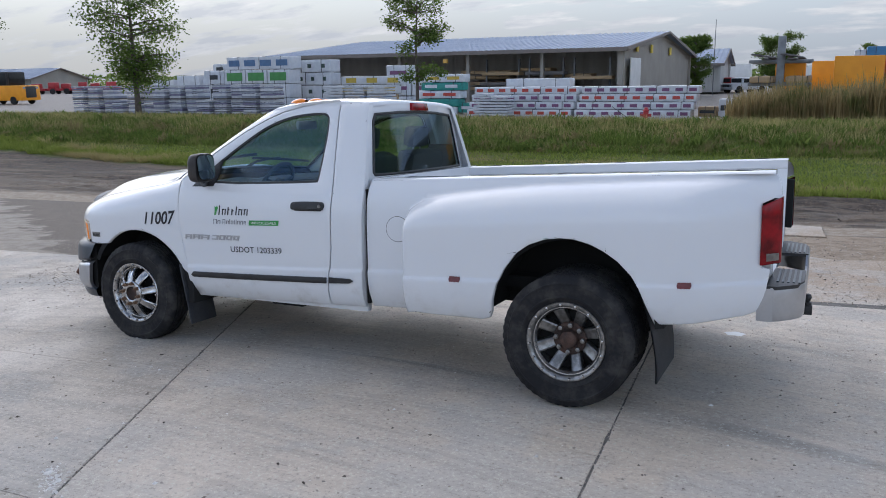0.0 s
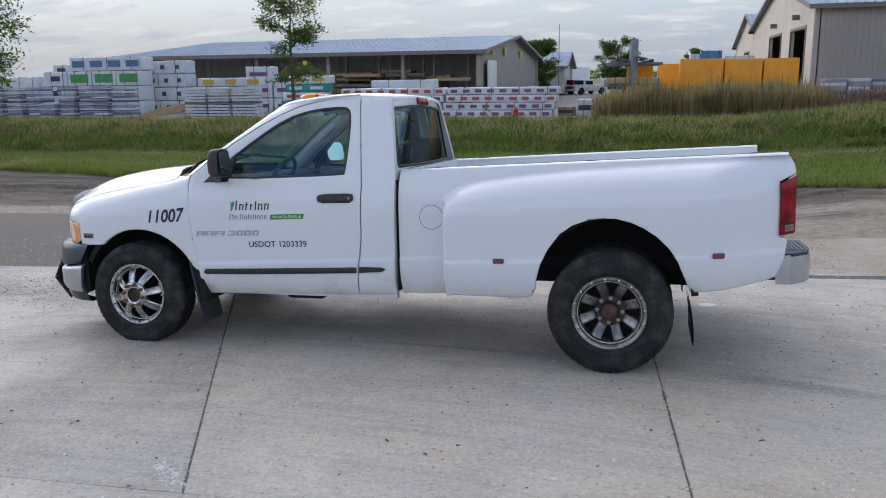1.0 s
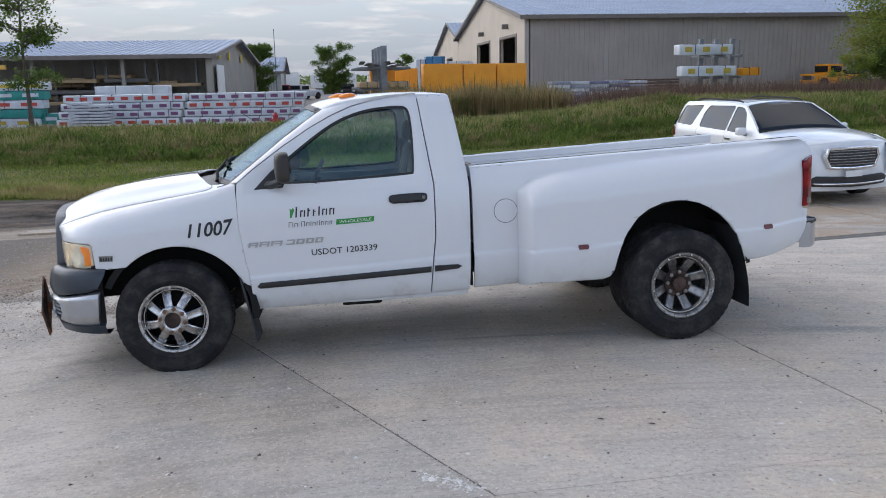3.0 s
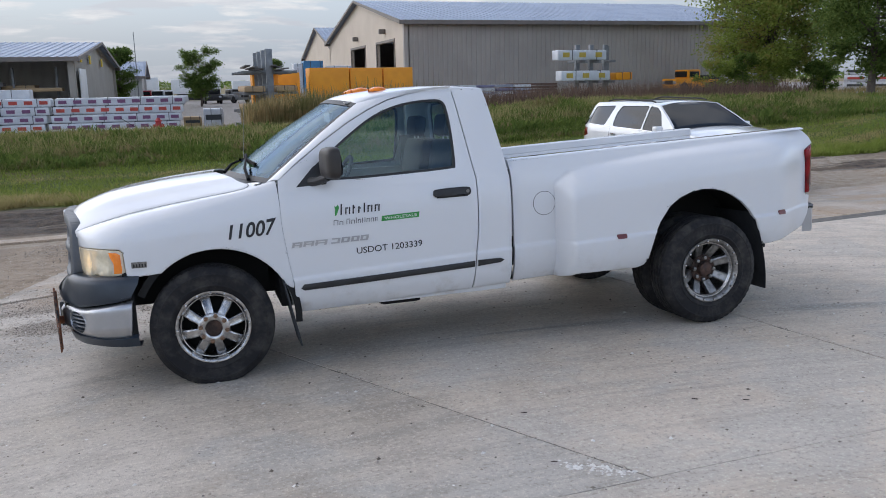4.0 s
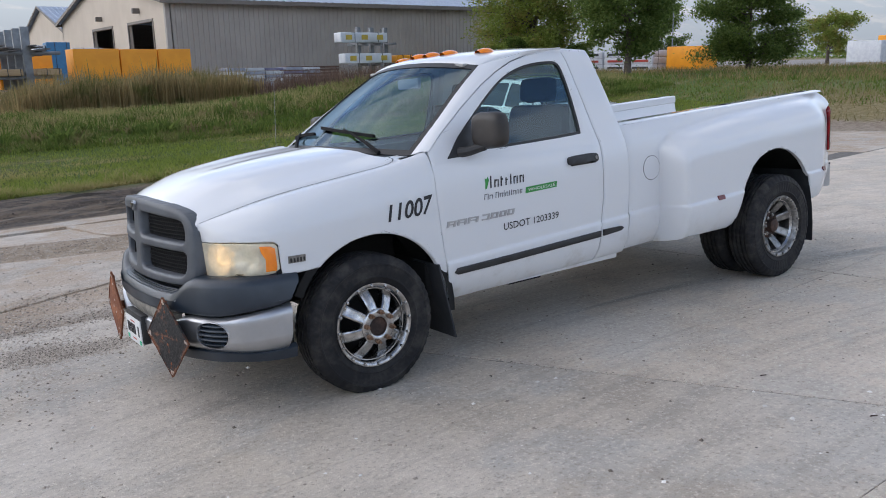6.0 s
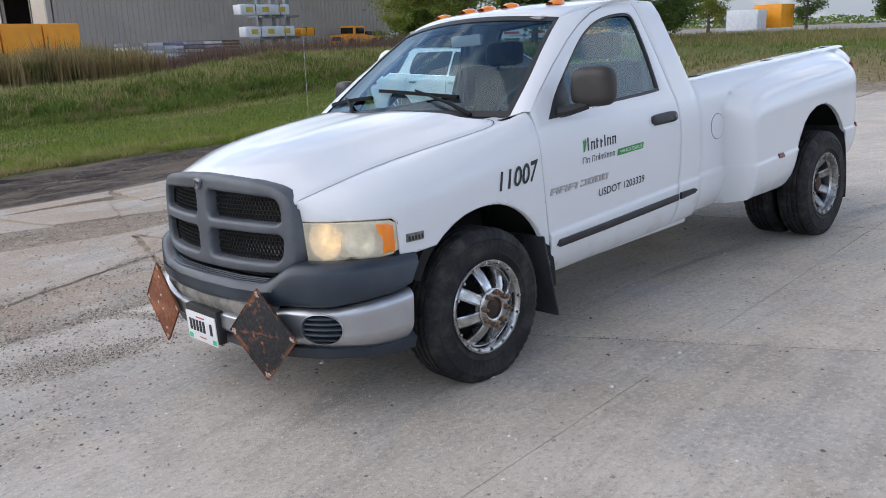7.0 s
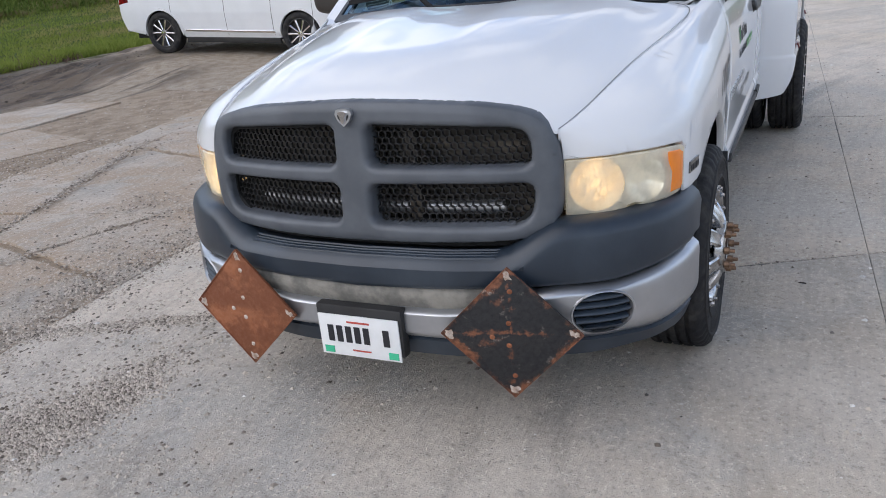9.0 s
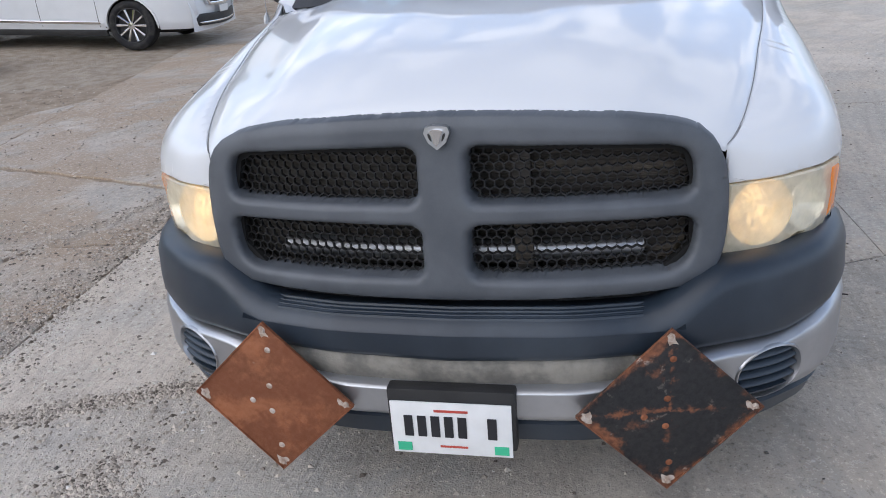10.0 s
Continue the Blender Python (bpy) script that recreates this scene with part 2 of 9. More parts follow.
def ground_mat():
    w = Mat("ground", True)
    x, y = w.axis(0), w.axis(1)
    warp = w.math("MULTIPLY", w.math("SUBTRACT", w.noise(0.7, 6, 0.65), 0.5), 3.2)
    yy, xx = w.math("ADD", y, warp), w.math("ADD", x, w.math("MULTIPLY", warp, 1.3))
    fine, mid, big = w.noise(55, 5, 0.7), w.noise(6, 6, 0.65), w.noise(0.25, 5, 0.6)
    pale = w.mix(w.step(mid, 0.35, 0.7), (0.42, 0.345, 0.265), (0.29, 0.225, 0.16))
    pale = w.mix(w.step(fine, 0.45, 0.75), pale, (0.48, 0.44, 0.385))
    mud = w.mix(w.step(mid, 0.35, 0.65), (0.060, 0.049, 0.040), (0.150, 0.118, 0.092))
    mud = w.mix(w.math("MULTIPLY", w.step(w.noise(1.3, 6, 0.65, stretch=(0.25, 1.6, 1)), 0.50, 0.60), 0.75), mud, (0.20, 0.155, 0.115))
    mud = w.mix(w.math("MULTIPLY", w.step(w.noise(1.7, 6, 0.65, stretch=(0.2, 1.9, 1)), 0.46, 0.36), 0.8), mud, (0.032, 0.027, 0.023))
    mud = w.mix(w.math("MULTIPLY", w.step(w.noise(2.2, 5, 0.6, stretch=(0.12, 1.0, 1)), 0.56, 0.68), 0.55), mud, (0.25, 0.22, 0.19))
    grass = w.mix(w.step(mid, 0.35, 0.7), (0.095, 0.140, 0.026), (0.150, 0.190, 0.040))
    grass = w.mix(w.math("MULTIPLY", w.step(w.noise(30, 4, 0.7), 0.44, 0.60), 0.6), grass, (0.045, 0.070, 0.012))
    grass = w.mix(w.math("MULTIPLY", w.step(big, 0.45, 0.65), 0.6), grass, (0.135, 0.14, 0.045))
    dry = w.mix(w.step(mid, 0.35, 0.7), (0.26, 0.20, 0.10), (0.17, 0.15, 0.06))
    grass = w.mix(w.math("MULTIPLY", w.step(w.noise(0.9, 5, 0.65, stretch=(0.35, 1.3, 1)), 0.54, 0.64), 0.7), grass, (0.22, 0.18, 0.09))
    yard = w.mix(w.step(mid, 0.35, 0.7), (0.34, 0.31, 0.28), (0.25, 0.23, 0.205))
    lot = w.mix(w.step(mid, 0.35, 0.7), (0.50, 0.48, 0.445), (0.42, 0.40, 0.375))
    c = w.mix(w.step(yy, 1.2, 3.0), lot, pale)
    ruts = w.step(w.noise(1.5, 5, 0.6, stretch=(0.10, 1.0, 1)), 0.50, 0.58)
    firm = w.step(xx, 7.0, 9.5)
    wet = w.step(w.math("ADD", y, w.math("MULTIPLY", warp, 0.35)), 8.7, 9.3)
    wet = w.math("MULTIPLY", wet, w.math("ADD", w.math("SUBTRACT", 1.0, firm), w.math("MULTIPLY", firm, ruts)))
    low = w.math("MULTIPLY", w.math("MULTIPLY", w.step(xx, 8.2, 6.8), w.step(xx, 4.8, 5.4)), w.math("MULTIPLY", w.step(y, 7.2, 7.9), ruts))
    c = w.mix(w.math("MAXIMUM", wet, low), c, mud)
    strip = w.math("MULTIPLY", w.step(xx, -5.0, -8.0), w.math("MULTIPLY", w.step(yy, 8.6, 9.4), w.step(yy, 11.6, 10.8)))
    c = w.mix(w.math("MULTIPLY", strip, 0.25), c, pale)
    c = w.mix(w.step(xx, 16.4, 17.6), c, w.mix(w.step(mid, 0.4, 0.65), (0.32, 0.26, 0.20), (0.22, 0.17, 0.125)))
    c = w.mix(w.step(xx, 19.0, 20.2), c, dry)
    c = w.mix(w.step(xx, 23.0, 26.0), c, grass)
    turf = w.math("ADD", w.math("SUBTRACT", y, w.math("MAXIMUM", w.math("MULTIPLY", x, -0.13), 0.0)), w.math("MULTIPLY", warp, 0.30))
    c = w.mix(w.step(turf, 12.0, 12.5), c, grass)
    c = w.mix(w.math("MULTIPLY", w.step(y, 22.0, 23.0), w.step(x, 9.0, 5.0)), c, yard)
    c = w.mix(w.math("MULTIPLY", w.step(y, 30.0, 32.0), w.step(x, 5.0, 9.0)), c, yard)
    c = w.mix(w.step(y, 95.0, 120.0), c, dry)
    h = w.math("ADD", fine, w.math("MULTIPLY", mid, 1.5))
    return w.out(c, w.step(mid, 0.3, 0.7, 0.60, 0.95), 0, h, 0.03, 0.8, Specular_IOR_Level=0.2)


M_GROUND = ground_mat()


def leaf_mat(name, c1, c2, c3=None, streak=None):
    """Thin leaves: they reflect and let light through."""
    w = Mat(name)
    c = w.mix(w.island(), c1, c2)
    if c3:
        c = w.mix(w.step(w.noise(1.1, 4, stretch=streak), 0.5, 0.62), c, c3)
    w.out(c, 0.8, 0, None, Specular_IOR_Level=0.08)
    tl, mx = w.t.nodes.new("ShaderNodeBsdfTranslucent"), w.t.nodes.new("ShaderNodeMixShader")
    w.t.links.new(c, tl.inputs["Color"])
    mx.inputs[0].default_value = 0.5
    w.t.links.new(w.b.outputs[0], mx.inputs[1])
    w.t.links.new(tl.outputs[0], mx.inputs[2])
    w.t.links.new(mx.outputs[0], w.t.nodes["Material Output"].inputs["Surface"])
    return w.m


M_LEAF = leaf_mat("leaf", (0.066, 0.112, 0.026), (0.165, 0.225, 0.058))
M_LEAF_DARK = leaf_mat("leaf_dark", (0.082, 0.130, 0.036), (0.205, 0.270, 0.076))
M_LEAF_LIGHT = leaf_mat("leaf_light", (0.150, 0.205, 0.042), (0.33, 0.39, 0.095), (0.31, 0.28, 0.08))
M_GRASS = leaf_mat("grass_blade", (0.090, 0.140, 0.028), (0.205, 0.260, 0.064), (0.28, 0.26, 0.11), (0.5, 1.0, 1))
M_GRASS_MOWN = leaf_mat("grass_mown", (0.195, 0.250, 0.050), (0.310, 0.355, 0.085), (0.43, 0.36, 0.17), (0.16, 1.1, 1))
M_WEED = leaf_mat("weed", (0.085, 0.130, 0.030), (0.185, 0.240, 0.060), (0.27, 0.22, 0.105))
M_GRASS_DRY = leaf_mat("grass_dry", (0.22, 0.18, 0.085), (0.32, 0.26, 0.13), (0.14, 0.14, 0.05))
M_CREST = leaf_mat("crest_turf", (0.22, 0.23, 0.075), (0.33, 0.32, 0.12), (0.33, 0.27, 0.13))
M_SEED = leaf_mat("seed_head", (0.30, 0.28, 0.11), (0.44, 0.38, 0.18))
M_BROWN_WEED = leaf_mat("brown_weed", (0.11, 0.075, 0.060), (0.24, 0.165, 0.125))
M_REED = leaf_mat("reed", (0.24, 0.18, 0.085), (0.42, 0.32, 0.16), (0.14, 0.15, 0.055))
M_BARK = simple("bark", (0.13, 0.105, 0.085), (0.07, 0.055, 0.045), 9, 0.9, bump=0.8, grain=40)


# ---- mesh helpers ----
def mesh_of(name, verts, faces, mats, smooth=False, index=None):
    me = bpy.data.meshes.new(name)
    me.from_pydata([tuple(v) for v in verts], [], [tuple(f) for f in faces])
    for m in mats if isinstance(mats, (list, tuple)) else [mats]:
        me.materials.append(m)
    if index is not None:
        me.polygons.foreach_set("material_index", index)
    if smooth:
        me.polygons.foreach_set("use_smooth", [True] * len(me.polygons))
    me.update()
    return me


def from_bm(name, bm, mats, smooth=None):
    """A mesh from a bmesh; smooth: the angle in degrees up to which edges are shaded round."""
    me = bpy.data.meshes.new(name)
    bmesh.ops.recalc_face_normals(bm, faces=bm.faces)
    if smooth is not None:
        for f in bm.faces:
            f.smooth = True
        lim = radians(smooth)
        for e in bm.edges:
            e.smooth = len(e.link_faces) == 2 and e.calc_face_angle(0) < lim
    bm.to_mesh(me)
    bm.free()
    for m in mats if isinstance(mats, (list, tuple)) else [mats]:
        me.materials.append(m)
    return me


def part(name, bm, material, parent, label="", smooth=35):
    """Links a bmesh or a mesh as one mesh object under a thing or a part."""
    me = from_bm(name, bm, material, smooth) if isinstance(bm, bmesh.types.BMesh) else bm
    ob = new(name, me)
    ob.parent = parent
    return tagged(ob, label)


def thing(name, label, category, m=None, group="", kind=""):
    ob = new(name)
    ob.empty_display_size = 0.1
    if m is not None:
        ob.matrix_basis = m
    return tagged(ob, label, category, group, kind)


def box_bm(bm, x0, x1, y0, y1, z0, z1, bevel=0.0, m=None):
    vs = bmesh.ops.create_cube(bm, size=1.0)["verts"]
    for v in vs:
        v.co = Vector(((x0 + x1) / 2 + v.co.x * (x1 - x0), (y0 + y1) / 2 + v.co.y * (y1 - y0), (z0 + z1) / 2 + v.co.z * (z1 - z0)))
    es = list({e for v in vs for e in v.link_edges})
    if bevel:
        r = bmesh.ops.bevel(bm, geom=es, offset=bevel, segments=2, affect="EDGES", profile=0.6)
        vs = list({v for f in r["faces"] for v in f.verts} | {v for v in vs if v.is_valid})
    if m is not None:
        bmesh.ops.transform(bm, matrix=m, verts=[v for v in vs if v.is_valid])
    return bm


def boxm(x0, x1, y0, y1, z0, z1, bevel=0.0, m=None):
    return box_bm(bmesh.new(), x0, x1, y0, y1, z0, z1, bevel, m)


def tube_bm(bm, pts, radii, n=10, cap=True):
    """A round tube along points, with a radius at each."""
    rings, side = [], None
    pts = [Vector(p) for p in pts]
    for i, p in enumerate(pts):
        d = (pts[min(i + 1, len(pts) - 1)] - pts[max(i - 1, 0)]).normalized()
        if side is None:
            side = d.orthogonal().normalized()
        side = (side - d * side.dot(d)).normalized()
        up = d.cross(side)
        r = radii[i] if isinstance(radii, (list, tuple)) else radii
        rings.append([bm.verts.new(p + (side * math.cos(2 * math.pi * k / n) + up * math.sin(2 * math.pi * k / n)) * r) for k in range(n)])
    for a, b in zip(rings, rings[1:]):
        for k in range(n):
            bm.faces.new((a[k], a[(k + 1) % n], b[(k + 1) % n], b[k]))
    if cap:
        bm.faces.new(rings[0][::-1])
        bm.faces.new(rings[-1])
    return bm


def lathe_bm(bm, prof, n=48, axis="y", at=(0, 0, 0), close=False):
    """Turns (r, h) pairs round an axis; h runs along it."""
    rings = []
    for r, h in prof:
        ring = []
        for k in range(n):
            a = 2 * math.pi * k / n
            c, s = r * math.cos(a), r * math.sin(a)
            v = (c, h, s) if axis == "y" else ((h, c, s) if axis == "x" else (c, s, h))
            ring.append(bm.verts.new(Vector(at) + Vector(v)))
        rings.append(ring)
    pairs = list(zip(rings, rings[1:])) + ([(rings[-1], rings[0])] if close else [])
    for a, b in pairs:
        for k in range(n):
            bm.faces.new((a[k], a[(k + 1) % n], b[(k + 1) % n], b[k]))
    return bm


def smoothstep(a, b, x):
    t = np.clip((np.asarray(x, float) - a) / (b - a), 0, 1)
    return t * t * (3 - 2 * t)


CREASE = 0.0425      # the rise of the crease along the truck's flank, per metre


def panel_bm(outer, holes, fmap, us=(), vs=(), flange=0.02, roll=0.006, merge=True, creases=()):
    """A sheet over a 2D outline with holes, cut into a grid and bent by fmap(u, v, depth); its edges roll over into a flange."""
    bm = bmesh.new()
    polys = [[Vector((p[0], p[1], 0)) for p in poly] for poly in [outer, *holes]]
    flat = [bm.verts.new(p) for poly in polys for p in poly]
    for t in geometry.tessellate_polygon(polys):
        try:
            bm.faces.new([flat[i] for i in t])
        except ValueError:
            pass
    for k, cuts in ((0, us), (1, vs)):
        for c in cuts:
            no = (1, 0, 0) if k == 0 else (0, 1, 0)
            bmesh.ops.bisect_plane(bm, geom=bm.verts[:] + bm.edges[:] + bm.faces[:], dist=1e-5, plane_co=(c, 0, 0) if k == 0 else (0, c, 0), plane_no=no)
    for c in creases:
        bmesh.ops.bisect_plane(bm, geom=bm.verts[:] + bm.edges[:] + bm.faces[:], dist=1e-5, plane_co=(0, c, 0), plane_no=(-CREASE, 1, 0))
    if us or vs:
        bmesh.ops.remove_doubles(bm, verts=bm.verts, dist=0.0025)
        bmesh.ops.dissolve_degenerate(bm, edges=bm.edges, dist=1e-4)
    slant = [e for e in bm.edges if len(e.link_faces) == 2 and min(abs(e.verts[0].co.x - e.verts[1].co.x), abs(e.verts[0].co.y - e.verts[1].co.y)) > 1e-4
             and not (creases and abs(e.verts[0].co.y - e.verts[1].co.y - CREASE * (e.verts[0].co.x - e.verts[1].co.x)) < 2e-4)]
    if (us or vs) and merge:
        bmesh.ops.dissolve_edges(bm, edges=slant, use_verts=False)
    rim = [e for e in bm.edges if len(e.link_faces) == 1]
    if roll:
        bmesh.ops.inset_region(bm, faces=bm.faces[:], thickness=roll, use_boundary=True, use_even_offset=True)
        rim = [e for e in bm.edges if len(e.link_faces) == 1]
    edge = {v for e in rim for v in e.verts}
    made = bmesh.ops.extrude_edge_only(bm, edges=rim)["geom"]
    inner = {g for g in made if isinstance(g, bmesh.types.BMVert)}
    for v in bm.verts:
        v.co = fmap(v.co.x, v.co.y, flange if v in inner else (0.55 * roll if v in edge else 0.0))
    return bm


def steps(a, b, d):
    n = max(1, round((b - a) / d))
    return [a + (b - a) * i / n for i in range(1, n)]


def rounded(poly, radii=(0.018, 0.007)):
    """The outline with its corners cut round."""
    for r in radii:
        out = []
        for i in range(len(poly)):
            a, b = Vector(poly[i]), Vector(poly[(i + 1) % len(poly)])
            k = min(0.3, r / max(1e-6, (b - a).length))
            out += [tuple(a.lerp(b, k)), tuple(b.lerp(a, k))]
        poly = out
    return poly


def edge_distance(poly, y, z):
    """The distance from a point to an outline."""
    p = np.array(poly)
    q = np.roll(p, -1, 0)
    d, w = q - p, np.array((y, z)) - p
    k = np.clip((w * d).sum(1) / np.maximum((d * d).sum(1), 1e-12), 0, 1)
    return float(np.sqrt(((w - d * k[:, None]) ** 2).sum(1).min()))


# ---- ground ----
def ground_z(x, y):
    """Height of the ground: the yard falls to the ditch, then a grass bank, then the works yard beyond."""
    x, y = np.asarray(x, float), np.asarray(y, float)
    plane = 0.0199 * np.clip(x, -25, 25) - 0.0536 * np.clip(y, -25, 14)
    crest = 0.54 + 0.58 * smoothstep(5, 13, x)
    yard = 0.12 + 0.75 * smoothstep(4, 16, x)
    edge = -0.50 + 0.014 * np.clip(x, -25, 25)
    bank = edge + (crest - edge) * smoothstep(12.5, 20.0, y) ** 1.15
    far = bank + (yard - crest) * smoothstep(21.0, 26.0, y)
    z = plane + (far - plane) * smoothstep(6.5, 12.0, y)
    # a level pad of packed dirt, on which the SUV stands
    pad = smoothstep(5.6, 7.6, x) * (1 - smoothstep(11.5, 14, x)) * smoothstep(5.3, 6.3, y) * (1 - smoothstep(10.0, 12.2, y))
    z = z + (-0.115 + 0.0199 * (x - 9.26) + 0.006 * (8.03 - y) - z) * pad
    rise = smoothstep(18, 27, x) * smoothstep(-30, 4, y)
    z = z + (np.maximum(z, 0.95) - z) * rise
    return z


def spaced(*stretches):
    out = []
    for a, b, n in stretches:
        out += list(np.linspace(a, b, n, endpoint=False))
    return np.array(out + [stretches[-1][1]])


gx = spaced((-1600, -300, 6), (-300, -60, 10), (-60, -15, 40), (-15, 22, 200), (22, 60, 50), (60, 300, 10), (300, 1600, 7))
gy = spaced((-1600, -300, 6), (-300, -40, 10), (-40, -10, 14), (-10, 8.6, 80), (8.6, 13, 70), (13, 30, 50), (30, 110, 20), (110, 400, 10), (400, 2500, 8))
GX, GY = np.meshgrid(gx, gy, indexing="ij")
GZ = ground_z(GX, GY)
# ruts and lumps in the mud strip and the broken edge; under the slabs the bed lies a little lower
lump = np.array([[noise.fractal(Vector((0.35 * a, 1.6 * b, 0.0)), 1.0, 2.0, 4) + 0.45 * noise.fractal(Vector((1.5 * a, 4.2 * b, 3.0)), 0.8, 2.0, 3) for b in gy] for a in gx])
rut = smoothstep(8.8, 9.6, GY) * (1 - smoothstep(11.5, 13, GY)) * (1 - smoothstep(16, 18, GX))
GZ = GZ + 0.10 * lump * rut + 0.02 * lump * smoothstep(12.5, 15, GY) * (1 - smoothstep(21, 26, GY))
bed = (np.abs(GX) < 40) & (GY < np.where(GX < 5.3, 9.0, 7.6)) & (GY > -26)
GZ = GZ - np.where(bed & (GX < 17.2), 0.022, 0.0)
nx, ny = GX.shape
ground = new("ground", mesh_of("ground", np.stack([GX, GY, GZ], -1).reshape(-1, 3),
             [(i * ny + j, (i + 1) * ny + j, (i + 1) * ny + j + 1, i * ny + j + 1) for i in range(nx - 1) for j in range(ny - 1)], M_GROUND, True))
tagged(ground, "pale yard ground turning to mud, gravel and a green grass bank", "ground", kind="structure")


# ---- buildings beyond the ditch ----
# one siding twice, with the light in its colour: sunlit gables, shaded long walls
M_SIDING_LIT = simple("sunlit_siding", (0.60, 0.51, 0.41), (0.54, 0.455, 0.36), 0.5, 0.6, grain=8)
M_SIDING = simple("shaded_siding", (0.40, 0.36, 0.32), (0.345, 0.31, 0.275), 0.5, 0.55, grain=8)
M_SIDING_GREY = simple("grey_siding", (0.34, 0.315, 0.27), (0.28, 0.26, 0.225), 0.5, 0.6, grain=8)
M_ROOF = simple("metal_roof", (0.29, 0.35, 0.45), (0.24, 0.29, 0.38), 0.7, 0.55, metal=0.1, grain=9)
M_TRIM = simple("dark_trim", (0.20, 0.17, 0.15), (0.16, 0.14, 0.12), 2, 0.55)
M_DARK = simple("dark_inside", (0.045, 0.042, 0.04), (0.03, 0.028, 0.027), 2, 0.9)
M_WHITE_PAINT = simple("white_paint", (0.75, 0.75, 0.73), (0.68, 0.68, 0.66), 2, 0.5)
M_SIGN = simple("yellow_sign", (0.75, 0.55, 0.05), (0.65, 0.47, 0.04), 3, 0.5)
M_LAMP = simple("lamp_amber", (0.9, 0.5, 0.1), (0.8, 0.45, 0.1), 3, 0.5)


def ribbed_bm(p, u, v, n, length, pitch=0.3, proud=0.03):
    """Ribbed sheet metal from the corner p, along u for length, up by the vector v; ribs stand out along n."""
    bm, p, u, v, n = bmesh.new(), Vector(p), Vector(u), Vector(v), Vector(n)
    prof, s = [(0.0, 0.0)], 0.0
    while s + pitch < length:
        prof += [(s + 0.6 * pitch, 0), (s + 0.68 * pitch, proud), (s + 0.88 * pitch, proud), (s + 0.96 * pitch, 0)]
        s += pitch
    prof.append((length, 0))
    lo = [bm.verts.new(p + u * a + n * h) for a, h in prof]
    hi = [bm.verts.new(p + u * a + n * h + v) for a, h in prof]
    for i in range(len(prof) - 1):
        bm.faces.new((lo[i], lo[i + 1], hi[i + 1], hi[i]))
    return bm


def gable_wall_bm(x, y0, y1, ym, base, eave, ridge, holes, thick=0.2):
    """A gable wall in the plane x, with openings (y0, y1, z0, z1)."""
    outer = [(y0, base), (y1, base), (y1, eave), (ym, ridge), (y0, eave)]
    hs = [[(a, c), (b, c), (b, d), (a, d)] for a, b, c, d in holes]
    return panel_bm(outer, hs, lambda u, v, d: Vector((x + d, u, v)), flange=thick, roll=0)


def gable_building(name, label, x0, x1, y0, y1, ym, base, eave, ridge, holes, mat, open_front=False, pitch=0.3, gable=None):
    b = thing(name, label, "building", kind="")
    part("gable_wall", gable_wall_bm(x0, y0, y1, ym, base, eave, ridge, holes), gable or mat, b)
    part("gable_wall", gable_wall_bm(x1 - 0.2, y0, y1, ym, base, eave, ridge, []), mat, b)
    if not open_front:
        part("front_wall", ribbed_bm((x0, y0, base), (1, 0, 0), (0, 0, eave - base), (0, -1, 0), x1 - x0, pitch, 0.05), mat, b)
    part("back_wall", boxm(x0, x1, y1 - 0.2, y1, base, eave), mat, b)
    for sgn, ya, yb in ((-1, y0 - 0.5, ym), (1, y1 + 0.5, ym)):
        slope = (ridge - eave) / (ym - y0) if sgn < 0 else (ridge - eave) / (y1 - ym)
        za = eave - 0.5 * slope + 0.10
        part("roof", ribbed_bm((x0 - 0.4, ya, za), (1, 0, 0), (0, yb - ya, ridge + 0.12 - za), (0, 0, 1), x1 - x0 + 0.8, 0.45, 0.04), M_ROOF, b, "pale blue-grey ribbed metal roof")
        part("fascia", boxm(x0 - 0.4, x1 + 0.4, ya - 0.03, ya + 0.03, za - 0.22, za + 0.01), M_TRIM, b)
    for xx in (x0 - 0.42, x1 + 0.36):
        for ya, yb in ((y0 - 0.5, ym), (y1 + 0.5, ym)):
            slope = (ridge - eave) / (ym - y0)
            za = eave - 0.5 * slope
            bm = bmesh.new()
            q = [(xx, ya, za - 0.12), (xx, yb, ridge - 0.02), (xx, yb, ridge + 0.14), (xx, ya, za + 0.12)]
            f = [bm.verts.new(c) for c in q]
            g = [bm.verts.new((c[0] + 0.06, c[1], c[2])) for c in q]
            bm.faces.new(f)
            bm.faces.new(g[::-1])
            for i in range(4):
                bm.faces.new((f[i], f[(i + 1) % 4], g[(i + 1) % 4], g[i]))
            part("verge", bm, M_TRIM, b)
    for a, c, d0, d1 in holes:
        part("door_frame", panel_bm([(a - 0.15, d0), (c + 0.15, d0), (c + 0.15, d1 + 0.15), (a - 0.15, d1 + 0.15)],
             [[(a, d0 + 0.001), (c, d0 + 0.001), (c, d1), (a, d1)]], lambda u, v, d: Vector((x0 - 0.05 + d, u, v)), flange=0.08, roll=0), M_TRIM, b)
    for xc_ in (x0, x1):
        part("corner_trim", boxm(xc_ - 0.05, xc_ + 0.26, y0 - 0.05, y0 + 0.22, base, eave - 0.02) if xc_ == x0 else boxm(xc_ - 0.26, xc_ + 0.05, y0 - 0.05, y0 + 0.22, base, eave - 0.02), mat, b)
    # near-black floor: the dimness inside the building is put into its colour
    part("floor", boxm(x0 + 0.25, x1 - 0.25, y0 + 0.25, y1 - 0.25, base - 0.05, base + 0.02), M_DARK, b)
    return b


